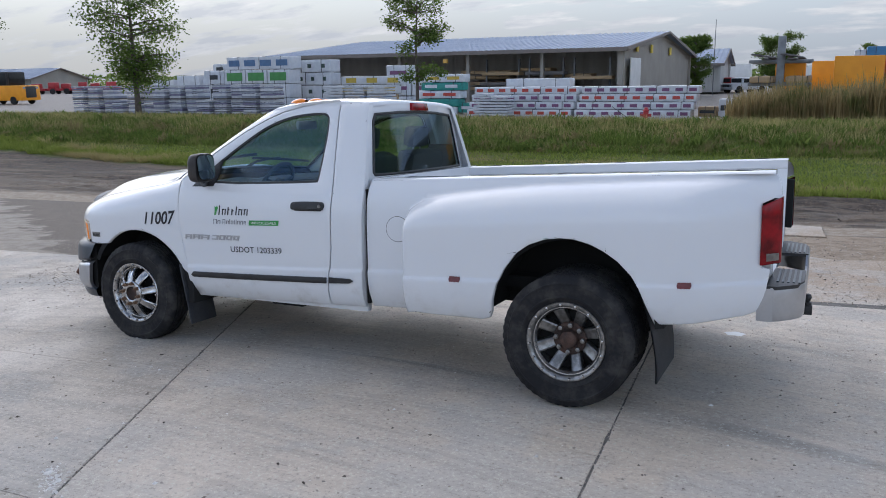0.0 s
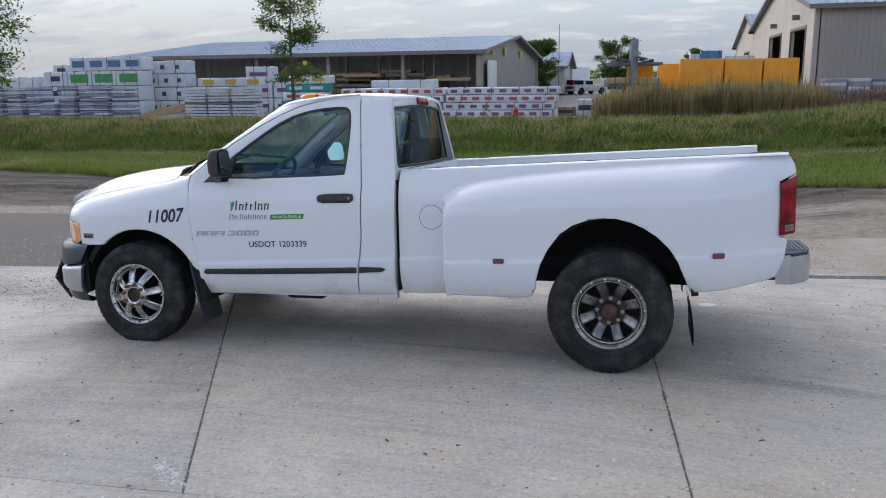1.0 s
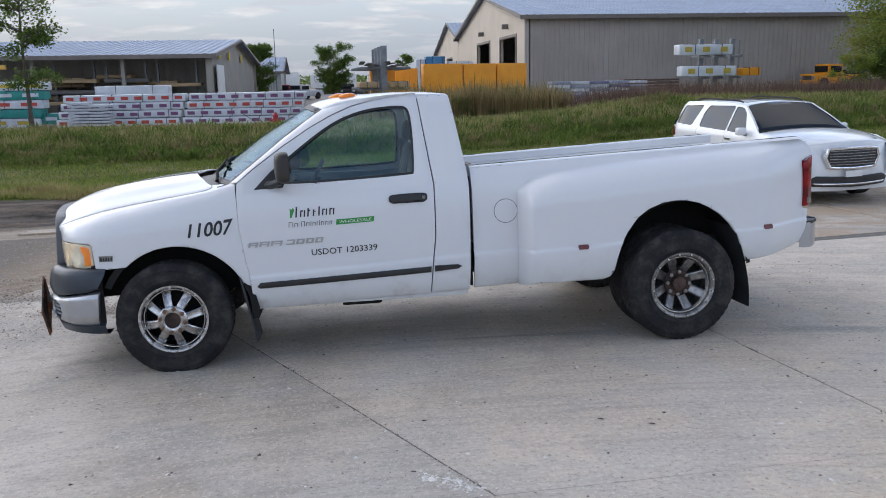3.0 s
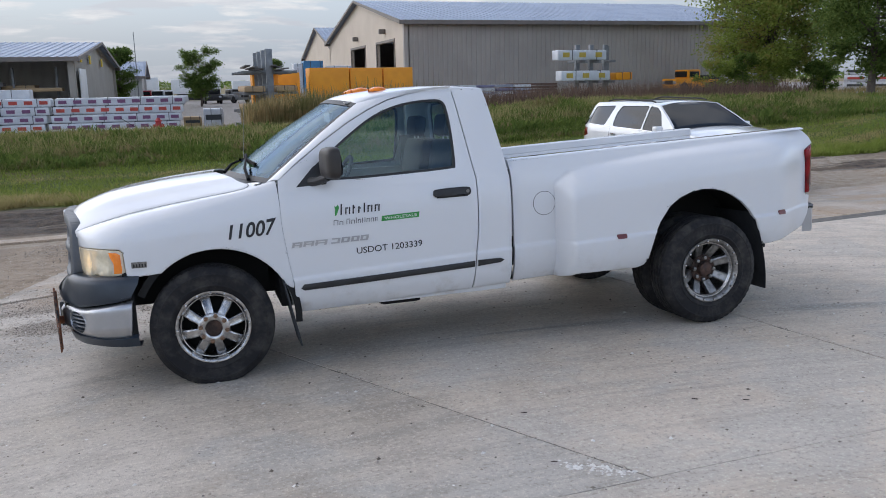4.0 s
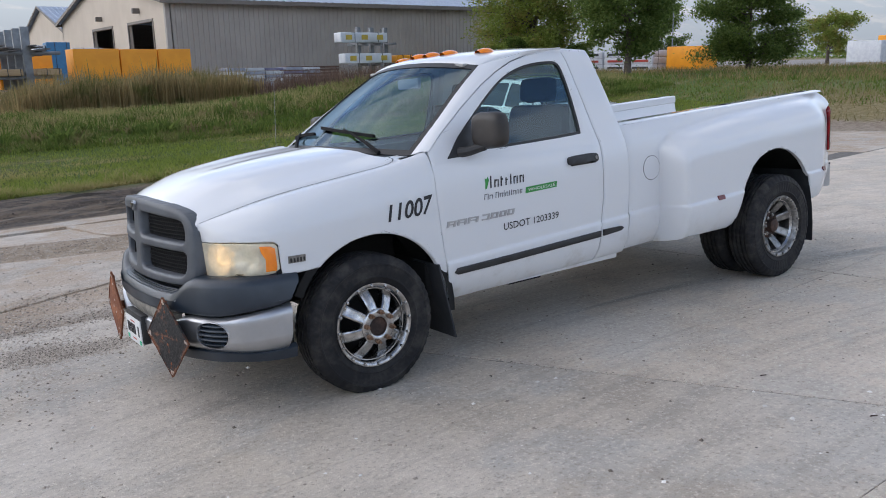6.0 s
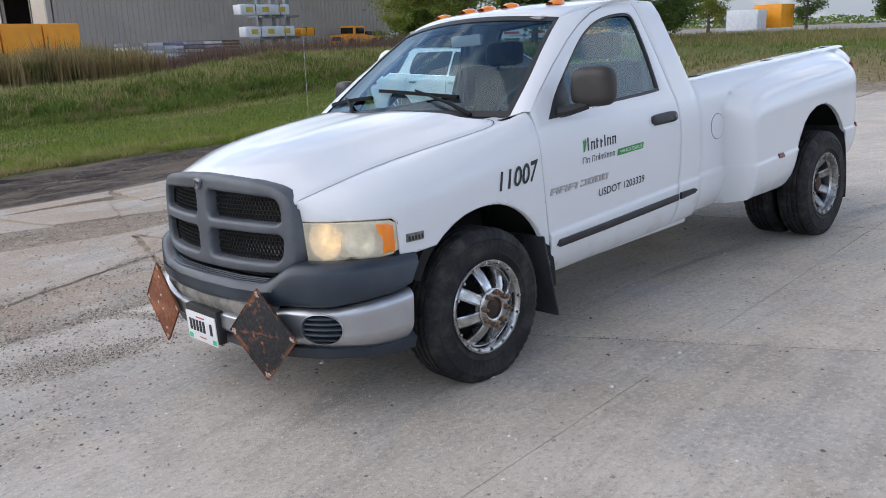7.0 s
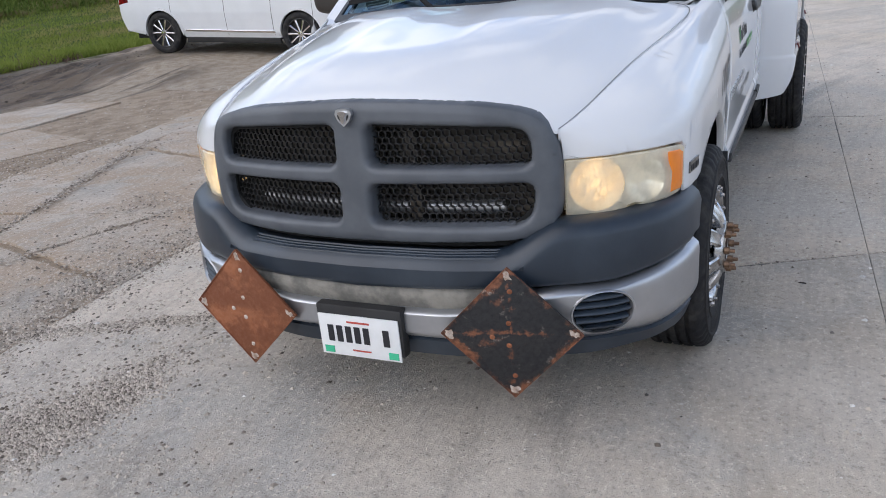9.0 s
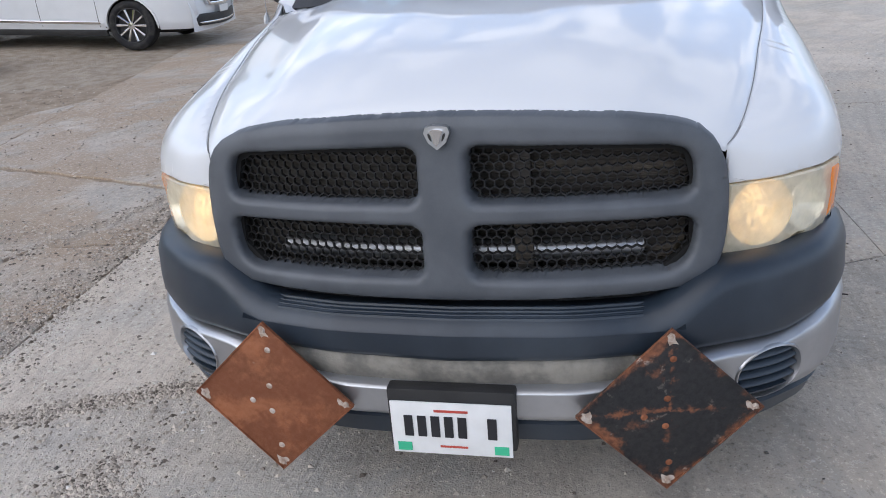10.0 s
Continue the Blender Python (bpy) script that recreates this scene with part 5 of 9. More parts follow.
def gap_line(u):
    """The seam between hood and fender, smoothed, and held at its two ends."""
    r = min(0.11, max(0.0, u + 0.96) * 0.9 + 0.004, max(0.0, 0.50 - u) * 0.9 + 0.004)
    return sum((along(GAP, u + r * k / 4) for k in range(-4, 5)), Vector((0, 0, 0))) / 9


def nose_at(u):
    """The plan of the front corner: a place on the side and the way out of it."""
    p, q = along(SIDE, u - 0.03), along(SIDE, u + 0.03)
    c = (along(SIDE, u - 0.025) + along(SIDE, u) + along(SIDE, u + 0.025)) / 3
    t = (q - p).normalized()
    return c, Vector((-t[1], t[0]))


def fender_map(s):
    def f(u, v, d):
        c, out = nose_at(u)
        g = gap_line(u)
        zs = 0.915 + 0.06 * float(smoothstep(-0.6, 0.2, u))
        tuck = 0.992 - half_width(min(v, 1.0))
        c = c - out * tuck
        if v <= zs:
            p = Vector((c[0] - out[0] * d, c[1] - out[1] * d, v))
        else:
            t = min(1.0, (v - zs) / (1.3 - zs))
            k = Vector((c[0], c[1], zs + 0.80 * (g[2] - zs)))
            p0 = Vector((c[0], c[1], zs))
            p = p0 * (1 - t) ** 2 + k * 2 * t * (1 - t) + g * t * t
            p = p - Vector((out[0] * (1 - t), out[1] * (1 - t), t)) * d
        return Vector((p[0], s * p[1], p[2]))
    return f


arch_f = [(0.04 + 0.488 * math.cos(a), 0.385 + 0.488 * math.sin(a)) for a in [radians(k) for k in range(12, 136, 6)]]
fender_out = [(-0.955, 0.942), (-0.80, 0.935), (-0.66, 0.928), (-0.53, 0.917), (-0.508, 0.90), (-0.503, 0.77), (-0.50, 0.748), (-0.44, 0.738)] + arch_f[::-1] + \
             [(0.522, 0.44), (0.548, 0.44), (0.536, 0.60), (0.5135, 0.74), (0.484, 0.99), (0.481, 1.20), (0.483, 1.300), (-0.955, 1.300)]
lens_out = [(-0.952, 0.748), (-0.90, 0.738), (-0.84, 0.737), (-0.775, 0.748), (-0.73, 0.757), (-0.67, 0.748), (-0.60, 0.747), (-0.54, 0.756), (-0.510, 0.775), (-0.513, 0.895), (-0.535, 0.910), (-0.66, 0.921), (-0.80, 0.928), (-0.952, 0.934)]
for s in (-1, 1):
    fm = fender_map(s)
    fd = part("front_fender", panel_bm(fender_out, [], fm, steps(-0.955, 0.548, 0.05), steps(0.44, 1.295, 0.045), 0.03), M_BODY, truck, smooth=60)
    lamp = part("headlamp", panel_bm(lens_out, [], lambda u, v, d: fm(u, v, d + 0.052), steps(-0.95, -0.51, 0.05), steps(0.74, 0.93, 0.05), 0.004, 0), M_HAZE, truck, "hazed yellowed headlamp")
    ls = part("lens", panel_bm(lens_out, [], lambda u, v, d: fm(u, v, d - 0.004), steps(-0.95, -0.51, 0.05), steps(0.74, 0.93, 0.05), 0.04, 0.008), M_LENS, lamp, "yellowed clear lens")
    ls.visible_shadow = False
    part("turn_signal", panel_bm([(-0.585, 0.765), (-0.53, 0.768), (-0.524, 0.79), (-0.527, 0.885), (-0.545, 0.897), (-0.605, 0.902), (-0.60, 0.87), (-0.58, 0.83)], [], lambda u, v, d: fm(u, v, d - 0.0065), steps(-0.6, -0.52, 0.03), (), 0.02, 0.005), M_AMBER, lamp, "amber turn signal")
    for u, z, r in ((-0.852, 0.836, 0.084), (-0.685, 0.826, 0.070)):
        c, out = nose_at(u)
        bm = lathe_bm(bmesh.new(), [(0.006, 0.045), (0.3 * r, 0.042), (0.65 * r, 0.028), (0.9 * r, 0.006), (r, -0.004), (1.03 * r, 0.0)], 32, "y")
        bw = part("reflector_bowl", bm, M_BOWL if r > 0.08 else M_BOWL_CLEAR, lamp, "bright reflector bowl", smooth=60)
        bw.matrix_basis = Matrix.Translation((c[0] - out[0] * 0.022, s * (c[1] - out[1] * 0.022), z)) @ Matrix.Rotation(math.atan2(s * -out[0], out[1]) if s > 0 else math.pi - math.atan2(-out[0], out[1]), 4, "Z") @ pose(0, 0, 0, 0, 0, 180)
    bl_c, bl_o = nose_at(-0.852)
    # the dome's glow stands for the brightness of the whole reflector
    part("glow_dome", lathe_bm(bmesh.new(), [(0.0, 0.070), (0.034, 0.061), (0.056, 0.040), (0.068, 0.014), (0.070, 0.0), (0.068, -0.014), (0.056, -0.040), (0.034, -0.061), (0.0, -0.070)], 24, "z", (bl_c[0] - bl_o[0] * 0.088, s * (bl_c[1] - bl_o[1] * 0.088), 0.836)), M_BOWL_GLOW, lamp, "warm glowing dome filling the reflector", smooth=80)
    part("fender_badge", panel_bm([(-0.462, 0.796), (-0.366, 0.796), (-0.366, 0.834), (-0.462, 0.834)], [], lambda u, v, d: fm(u, v, d - 0.005), (), (), 0.006, 0.002), M_RIM_DULL, fd, "small chrome badge")
    for k in range(5):
        part("badge_bar", panel_bm([(-0.452 + 0.018 * k, 0.801), (-0.442 + 0.018 * k, 0.801), (-0.442 + 0.018 * k, 0.822), (-0.452 + 0.018 * k, 0.822)], [], lambda u, v, d: fm(u, v, d - 0.0065), (), (), 0.001, 0), M_INK, fd)
    bm = bmesh.new()
    arc = [radians(k) for k in range(-6, 160, 8)]
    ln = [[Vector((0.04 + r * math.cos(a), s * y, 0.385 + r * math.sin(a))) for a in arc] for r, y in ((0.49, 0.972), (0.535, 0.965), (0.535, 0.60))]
    # near-black liner: the shade in the arch is put into its colour
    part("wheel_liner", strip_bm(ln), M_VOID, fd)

HOOD_C = [(-0.885, 1.132), (-0.84, 1.158), (-0.72, 1.200), (-0.537, 1.243), (-0.30, 1.280), (-0.095, 1.302), (0.10, 1.318)]


def hood_map(a, t, d):
    u = -0.960 + t * (0.342 + 0.960)
    g = gap_line(u)
    xc = -0.872 + t * 0.972
    zc = float(np.mean(np.interp([xc + 0.012 * k for k in range(-8, 9)], [p[0] for p in HOOD_C], [p[1] for p in HOOD_C])))
    if t < 0.06:
        zc -= 0.02 * (1 - t / 0.06) ** 2
    bulge = 0.016 * float(smoothstep(0.80, 0.66, abs(a))) * float(smoothstep(0.02, 0.3, t)) - 0.010 * float(smoothstep(0.30, 0.12, abs(a))) * float(smoothstep(0.1, 0.5, t))
    return Vector((xc + (g[0] - xc) * a * a, a * (g[1] - 0.0025), zc + (g[2] - zc) * abs(a) ** 2.4 + bulge - d))


part("hood", panel_bm([(-1, 0), (1, 0), (1, 0.90), (0.996, 0.935), (0.983, 0.965), (0.955, 0.988), (0.91, 1), (-0.91, 1), (-0.955, 0.988), (-0.983, 0.965), (-0.996, 0.935), (-1, 0.90)], [], hood_map, steps(-1, 1, 0.06), steps(0, 1, 0.045), 0.012, 0.006), M_BODY, truck, "white hood reflecting clouds", smooth=60)
for s in (-1, 1):
    us = [-0.80 + 0.06 * k for k in range(19)] + [0.342]
    shelf = [[hood_map(s * (1.0 - 0.16 * k), (u + 0.960) / 1.302, 0.0) - Vector((0, 0, 0.0045 + 0.004 * k)) for u in us] for k in (-0.02, 0.5, 1.0)]
    part("fender_shelf", strip_bm(shelf[:2]), M_BODY, truck)
    tail = [[hood_map(s * (1.006 - 0.13 * k), t_, 0.0) - Vector((-0.10 * max(0, t_ - 0.985) / 0.03, 0, 0.004)) for t_ in (0.90, 0.94, 0.97, 0.985, 1.0, 1.015)] for k in (0, 0.25, 0.5, 0.75, 1.0)]
    part("cowl_corner", strip_bm(tail), M_BODY, truck, smooth=60)
    part("pillar_foot", strip_bm([[Vector((0.335, s * 0.838, 1.254)), Vector((0.42, s * 0.876, 1.270)), Vector((0.492, s * 0.921, 1.283))], [Vector((0.36, s * 0.79, 1.250)), Vector((0.405, s * 0.832, 1.260)), Vector((0.470, s * 0.885, 1.288))]]), M_BODY, truck, smooth=70)
# a black strip over the paint stands for the shade in the hood gap
edge_at = [(1.0, 0.01 + 0.04 * k) for k in range(23)] + [(0.997, 0.933), (0.985, 0.964), (0.957, 0.987), (0.915, 0.998)]
for s in (-1, 1):
    ends = [[hood_map(s * (a + w * 0.0014), t_ + w * (0.003 if t_ > 0.92 else 0.0), 0.0) + Vector((0, 0, 0.0008 + 0.0010 * (w > 0 and w < 1))) for a, t_ in edge_at] for w in (-0.1, 0.45, 1.0)]
    part("hood_seam_shade", strip_bm(ends), M_VOID, truck, "thin black strip for the shaded seam")
# a black block fills the bay in place of its shade
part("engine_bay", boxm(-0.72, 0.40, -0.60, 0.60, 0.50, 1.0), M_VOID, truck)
part("cowl", panel_bm([(-1, 0), (1, 0), (1, 1), (-1, 1)], [], lambda a, t, d: bowed((0.345 + 0.10 * t, 0.845, 1.248 + 0.008 * t), (0.09 + 0.13 * t, 0, 1.283 + 0.015 * t), a) - Vector((0, 0, d)), steps(-1, 1, 0.1), (), 0.03, 0), M_BLACK, truck, "black cowl panel")
sm = screen_map(-0.022)
for foot, knee, mid, ends in (((-0.78, 0.0), (-0.62, 0.07), (-0.26, 0.19), ((-0.62, 0.15), (0.16, 0.215))), ((0.22, 0.0), (0.34, 0.07), (0.58, 0.15), ((0.18, 0.155), (0.93, 0.125)))):
    wp = part("wiper", tube_bm(bmesh.new(), [sm(*foot, 0.01), sm(*knee, -0.012), sm(*mid, -0.004)], [0.013, 0.010, 0.006], 8), M_WIPER, truck, "black wiper arm")
    n_ = 8
    line = [sm(ends[0][0] + (ends[1][0] - ends[0][0]) * k / n_, ends[0][1] + (ends[1][1] - ends[0][1]) * k / n_, 0.010) for k in range(n_ + 1)]
    part("blade", strip_bm([[p + Vector((-0.008, 0, 0.010)) for p in line], [p + Vector((-0.010, 0, -0.010)) for p in line], [p + Vector((0.010, 0, -0.012)) for p in line], [p + Vector((0.008, 0, 0.008)) for p in line], [p + Vector((-0.008, 0, 0.010)) for p in line]]), M_WIPER, wp, "black wiper blade")
part("antenna", tube_bm(bmesh.new(), [(0.36, 0.93, 1.215), (0.365, 0.93, 1.24), (0.37, 0.93, 1.26), (0.43, 0.95, 1.95)], [0.014, 0.012, 0.0016, 0.0010], 8), M_RIM_DULL, truck, "thin whip antenna")

# -- grille --
def grille_map(out=0.0):
    return lambda y, z, d: Vector((-0.934 + 0.27 * y * y + 0.07 * (z - 0.9) - out + d, y, z))


def mirrored(pts):
    return pts + [(-y, z) for y, z in reversed(pts)]


def fine(poly, d=0.012):
    """The outline with points added, none further apart than d."""
    out = []
    for i in range(len(poly)):
        a, b = Vector(poly[i]), Vector(poly[(i + 1) % len(poly)])
        n = max(1, math.ceil((b - a).length / d))
        out += [tuple(a.lerp(b, k / n)) for k in range(n)]
    return out


gr_out = fine(rounded(mirrored([(-0.03, 0.690), (-0.25, 0.689), (-0.45, 0.690), (-0.565, 0.698), (-0.620, 0.722), (-0.643, 0.77), (-0.651, 0.86), (-0.648, 0.95), (-0.634, 1.01), (-0.600, 1.060), (-0.535, 1.090), (-0.40, 1.114), (-0.20, 1.130), (-0.03, 1.136)]), (0.02,)))
up = fine(rounded([(0.060, 0.930), (0.30, 0.926), (0.562, 0.921), (0.571, 0.96), (0.560, 1.018), (0.526, 1.038), (0.30, 1.054), (0.060, 1.064)]))
dn = fine(rounded([(0.058, 0.746), (0.30, 0.740), (0.512, 0.740), (0.548, 0.753), (0.570, 0.785), (0.576, 0.868), (0.30, 0.874), (0.058, 0.874)]))
gr_holes = [up, dn, [(-y, z) for y, z in reversed(up)], [(-y, z) for y, z in reversed(dn)]]
flat_gr = grille_map(0.010)


def grille_soft(y, z, d):
    """The surround rolls softly back into its openings and over its outer edge."""
    e = min(edge_distance(h, y, z) for h in gr_holes)
    o = edge_distance(gr_out, y, z)
    k, k2 = min(1.0, e / 0.020), min(1.0, o / 0.032)
    return flat_gr(y, z, d + 0.022 * (1 - math.sqrt(1 - (1 - k) ** 2)) + 0.010 * (1 - k2) ** 2)


gr = part("grille", panel_bm(gr_out, gr_holes, grille_soft, steps(-0.64, 0.64, 0.0095), steps(0.68, 1.13, 0.0075), 0.06, 0, False), M_GRILLE, truck, "grey crossbar grille surround", smooth=70)


# black sheet behind the openings, added to keep pale edges there dark
part("grille_dark_mask", panel_bm(shrink(gr_out, 0.012), [mirrored([(-0.03, 0.738), (-0.50, 0.735), (-0.565, 0.79), (-0.562, 0.95), (-0.546, 1.008), (-0.512, 1.026), (-0.30, 1.042), (-0.03, 1.053)])], grille_map(-0.030), steps(-0.64, 0.64, 0.04), (), 0.03, 0, False), M_VOID, gr)


def inside(poly, y, z):
    c, n = False, len(poly)
    for i in range(n):
        (a, b), (e, f) = poly[i], poly[(i + 1) % n]
        if (b > z) != (f > z) and y < (e - a) * (z - b) / (f - b) + a:
            c = not c
    return c


hv, hf, gm = [], [], grille_map(-0.040)
R, r = 0.0135, 0.0121
dy, dz = R * math.sqrt(3), R * 1.5
for h in gr_holes:
    big = shrink(h, -0.012)
    for j in range(int(0.5 / dz)):
        for i in range(-36, 37):
            y, z = (i + 0.5 * (j % 2)) * dy, 0.70 + j * dz
            if not inside(big, y, z):
                continue
            k0 = len(hv)
            for dep in (0.0, 0.012):
                for rad in (R * 0.985, r):
                    hv += [gm(y + rad * math.sin(k * math.pi / 3), z + rad * math.cos(k * math.pi / 3), dep) for k in range(6)]
            for k in range(6):
                n = (k + 1) % 6
                hf += [(k0 + k, k0 + n, k0 + 6 + n, k0 + 6 + k), (k0 + 6 + k, k0 + 6 + n, k0 + 18 + n, k0 + 18 + k)]
part("grille_mesh", mesh_of("grille_mesh", hv, hf, M_BLACK), None, gr, "black honeycomb mesh")
M_FINS = Mat("radiator_fins")
M_FINS = M_FINS.out(M_FINS.mix(M_FINS.step(M_FINS.noise(7, 4, 0.6, stretch=(1, 0.6, 2)), 0.5, 0.7), (0.060, 0.052, 0.044), (0.20, 0.165, 0.125)), 0.6, 0.3, M_FINS.noise(220, 2, 0.5, stretch=(1, 0.02, 1)), 0.004, 0.8)
part("radiator", boxm(-0.755, -0.715, -0.56, 0.56, 0.70, 1.06), M_FINS, gr, "dark radiator fins")
part("cooler_pipe", tube_bm(bmesh.new(), [(-0.785, -0.46, 0.772), (-0.812, -0.25, 0.770), (-0.822, 0, 0.769), (-0.812, 0.25, 0.770), (-0.785, 0.46, 0.772)], 0.026, 14), M_SILVER, gr, "bright cooler pipe")
part("latch_bracket", boxm(-0.86, -0.83, -0.20, -0.155, 0.70, 1.04, 0.004), M_FINS, gr)
shield = [(-0.026, 0.021), (-0.010, 0.025), (0.010, 0.025), (0.026, 0.021), (0.030, 0.008), (0.020, -0.014), (0.0, -0.030), (-0.020, -0.014), (-0.030, 0.008)]
part("emblem", panel_bm([(y, 1.094 + z) for y, z in shield], [], grille_map(0.026), (), (), 0.014, 0.009), M_SILVER, gr, "chrome shield emblem")
part("emblem_inset", panel_bm([(-0.016, 1.108), (-0.007, 1.112), (0.007, 1.112), (0.016, 1.108), (0.009, 1.094), (0.006, 1.080), (0.0, 1.074), (-0.006, 1.080), (-0.009, 1.094)], [], grille_map(0.0330), (), (), 0.008, 0.004), M_CHROME, gr, "raised chrome relief")
for s in (-1, 1):
    part("emblem_recess", panel_bm(softened([(s * y, z) for y, z in ((0.014, 1.100), (0.021, 1.103), (0.019, 1.092), (0.010, 1.080))]), [], grille_map(0.0275), (), (), 0.002, 0), M_BLACK, gr)

# -- front bumper, lofted along its plan --
BPLAN = [(0.0, (-0.985, 0.0)), (0.30, (-0.972, 0.30)), (0.56, (-0.918, 0.55)), (0.80, (-0.822, 0.76)), (1.0, (-0.69, 0.905)), (1.16, (-0.545, 0.972)), (1.30, (-0.41, 0.988))]


def bumper_at(q):
    k, w = abs(q), 1 if q >= 0 else -1
    c = sum((along(BPLAN, abs(k + e)) for e in (-0.05, -0.025, 0, 0.025, 0.05)), Vector((0, 0))) / 5
    if k < 0.06:
        c = along(BPLAN, k)
    t = (along(BPLAN, k + 0.03) - along(BPLAN, max(0, k - 0.03))).normalized()
    n = Vector((-t[1], t[0]))
    if k < 0.03:
        n = Vector((-1, 0))
    return Vector((c[0], w * c[1])), Vector((n[0], w * n[1]))


def bumper_bm(prof, q0, q1, dq=0.05, warp=None):
    bm, rows = bmesh.new(), []
    n = round((q1 - q0) / dq)
    for i in range(n + 1):
        q = q0 + (q1 - q0) * i / n
        c, o = bumper_at(q)
        rows.append([bm.verts.new((c[0] + o[0] * w, c[1] + o[1] * w, z + (warp(q, z) if warp else 0.0))) for w, z in prof])
    for a, b in zip(rows, rows[1:]):
        for k in range(len(prof) - 1):
            bm.faces.new((a[k], b[k], b[k + 1], a[k + 1]))
    return bm


def table(q, *pairs):
    k = abs(q)
    return float(np.mean([np.interp(abs(k + e), [p[0] for p in pairs], [p[1] for p in pairs]) for e in (-0.03, 0, 0.03)]))


def cover_foot(q):
    return table(q, (0, 0.545), (0.4, 0.553), (0.63, 0.557), (0.86, 0.553), (1.0, 0.572), (1.2, 0.597), (1.4, 0.62))


def silver_top(q):
    return table(q, (0, 0.476), (0.30, 0.480), (0.46, 0.492), (0.58, 0.540), (0.66, 0.548), (0.86, 0.542), (1.0, 0.562), (1.2, 0.588), (1.4, 0.61))


def silver_foot(q):
    return table(q, (0, 0.366), (0.5, 0.364), (0.80, 0.358), (1.0, 0.350), (1.13, 0.352), (1.2, 0.357), (1.4, 0.37))


def bumper_point(q, z, w):
    c, o = bumper_at(q)
    return Vector((c[0] + o[0] * w, c[1] + o[1] * w, z))


def silver_map(q, r, d):
    zb, zt = silver_foot(q), silver_top(q)
    w = 0.027 - 0.030 * max(0, (r - 0.86) / 0.14) ** 2 - 0.045 * max(0, (0.35 - r) / 0.35) ** 2
    return bumper_point(q, zb + (zt - zb) * r, w - d)


vent_o = [(-0.802 + 0.098 * math.cos(a), 0.515 + 0.385 * math.sin(a)) for a in [2 * math.pi * k / 28 for k in range(28)]]
vent_r = [(-q, r) for q, r in reversed(vent_o)]
bp = part("front_bumper", panel_bm([(-1.205, 0.0), (1.205, 0.0), (1.222, 0.35), (1.235, 1.0), (-1.235, 1.0), (-1.222, 0.35)], [vent_o, vent_r], silver_map, steps(-1.2, 1.2, 0.025), steps(0, 1, 0.08), 0.030, 0, False), M_SILVER, truck, "silver steel front bumper", smooth=60)


def cover_bm():
    lines = []
    for i in range(57):
        q = -1.31 + 2.62 * i / 56
        zf, k = cover_foot(q), 1 - float(smoothstep(0.46, 0.70, abs(q)))
        zt = 0.752 - 0.094 * k
        back = 0.09 * float(smoothstep(1.12, 1.31, abs(q)))
        prof = [(-0.17, zt - 0.03), (-0.085, zt - 0.004), (-0.045 - 0.012 * k, zt), (-0.010 - 0.012 * k, zt - 0.008), (0.008 - 0.006 * k, zt - 0.024), (0.018, zt - 0.050 - 0.02 * k), (0.024, 0.62), (0.024, zf + 0.022), (0.018, zf + 0.006), (0.006, zf), (-0.03, zf + 0.004)]
        qq = max(-1.31, min(1.31, q))
        lines.append([bumper_point(qq * (1 - 0.07 * float(smoothstep(0.74, 0.58, z)) * float(smoothstep(1.15, 1.31, abs(q)))), z, w) for w, z in prof])
    return strip_bm(lines)


part("bumper_cover", cover_bm(), M_BUMPER_DARK, bp, "dark blue-grey plastic bumper cover", smooth=50)
for k in range(4):
    part("step_rib", strip_bm([[bumper_point(-0.53 + 0.02 * k + (1.06 - 0.04 * k) * i / 24, 0.6595 + dz - 0.0042 * k, w - 0.056 + 0.013 * k) for i in range(25)] for w, dz in ((-0.0045, -0.003), (-0.002, 0.003), (0.002, 0.0025), (0.0045, -0.004))]), M_BUMPER_DARK, bp)
# black sheet standing for the shade between grille and bumper
part("grille_gap_shade", bumper_bm([(-0.10, 0.735), (-0.092, 0.66), (-0.16, 0.63)], -0.66, 0.66), M_VOID, bp)
M_SCUFF = simple("scuffed_grey", (0.30, 0.28, 0.24), (0.11, 0.105, 0.095), 13, 0.7, grain=70, bump=0.3)
part("scuffed_strip", strip_bm([[bumper_point(-0.58 + 1.16 * i / 30, z, w) for i in range(31)] for w, z in ((-0.01, 0.560), (0.004, 0.548), (0.010, 0.522), (0.004, 0.495), (-0.004, 0.470))]), M_SCUFF, bp, "scuffed bare strip", smooth=60)
part("valance", strip_bm([[bumper_point(q, zz, w) for w, zz in ((-0.03, silver_foot(q) + 0.012), (-0.004, silver_foot(q) - 0.006), (-0.010, 0.335), (-0.024, table(q, (0, 0.300), (0.7, 0.297), (0.95, 0.300), (1.15, 0.294), (1.26, 0.296))), (-0.06, table(q, (0, 0.288), (0.7, 0.286), (0.95, 0.288), (1.15, 0.282), (1.26, 0.284))), (-0.14, 0.30))] for q in [-1.25 + 2.50 * i / 46 for i in range(47)]]), M_BUMPER_DARK, bp, "dark lower valance", smooth=50)
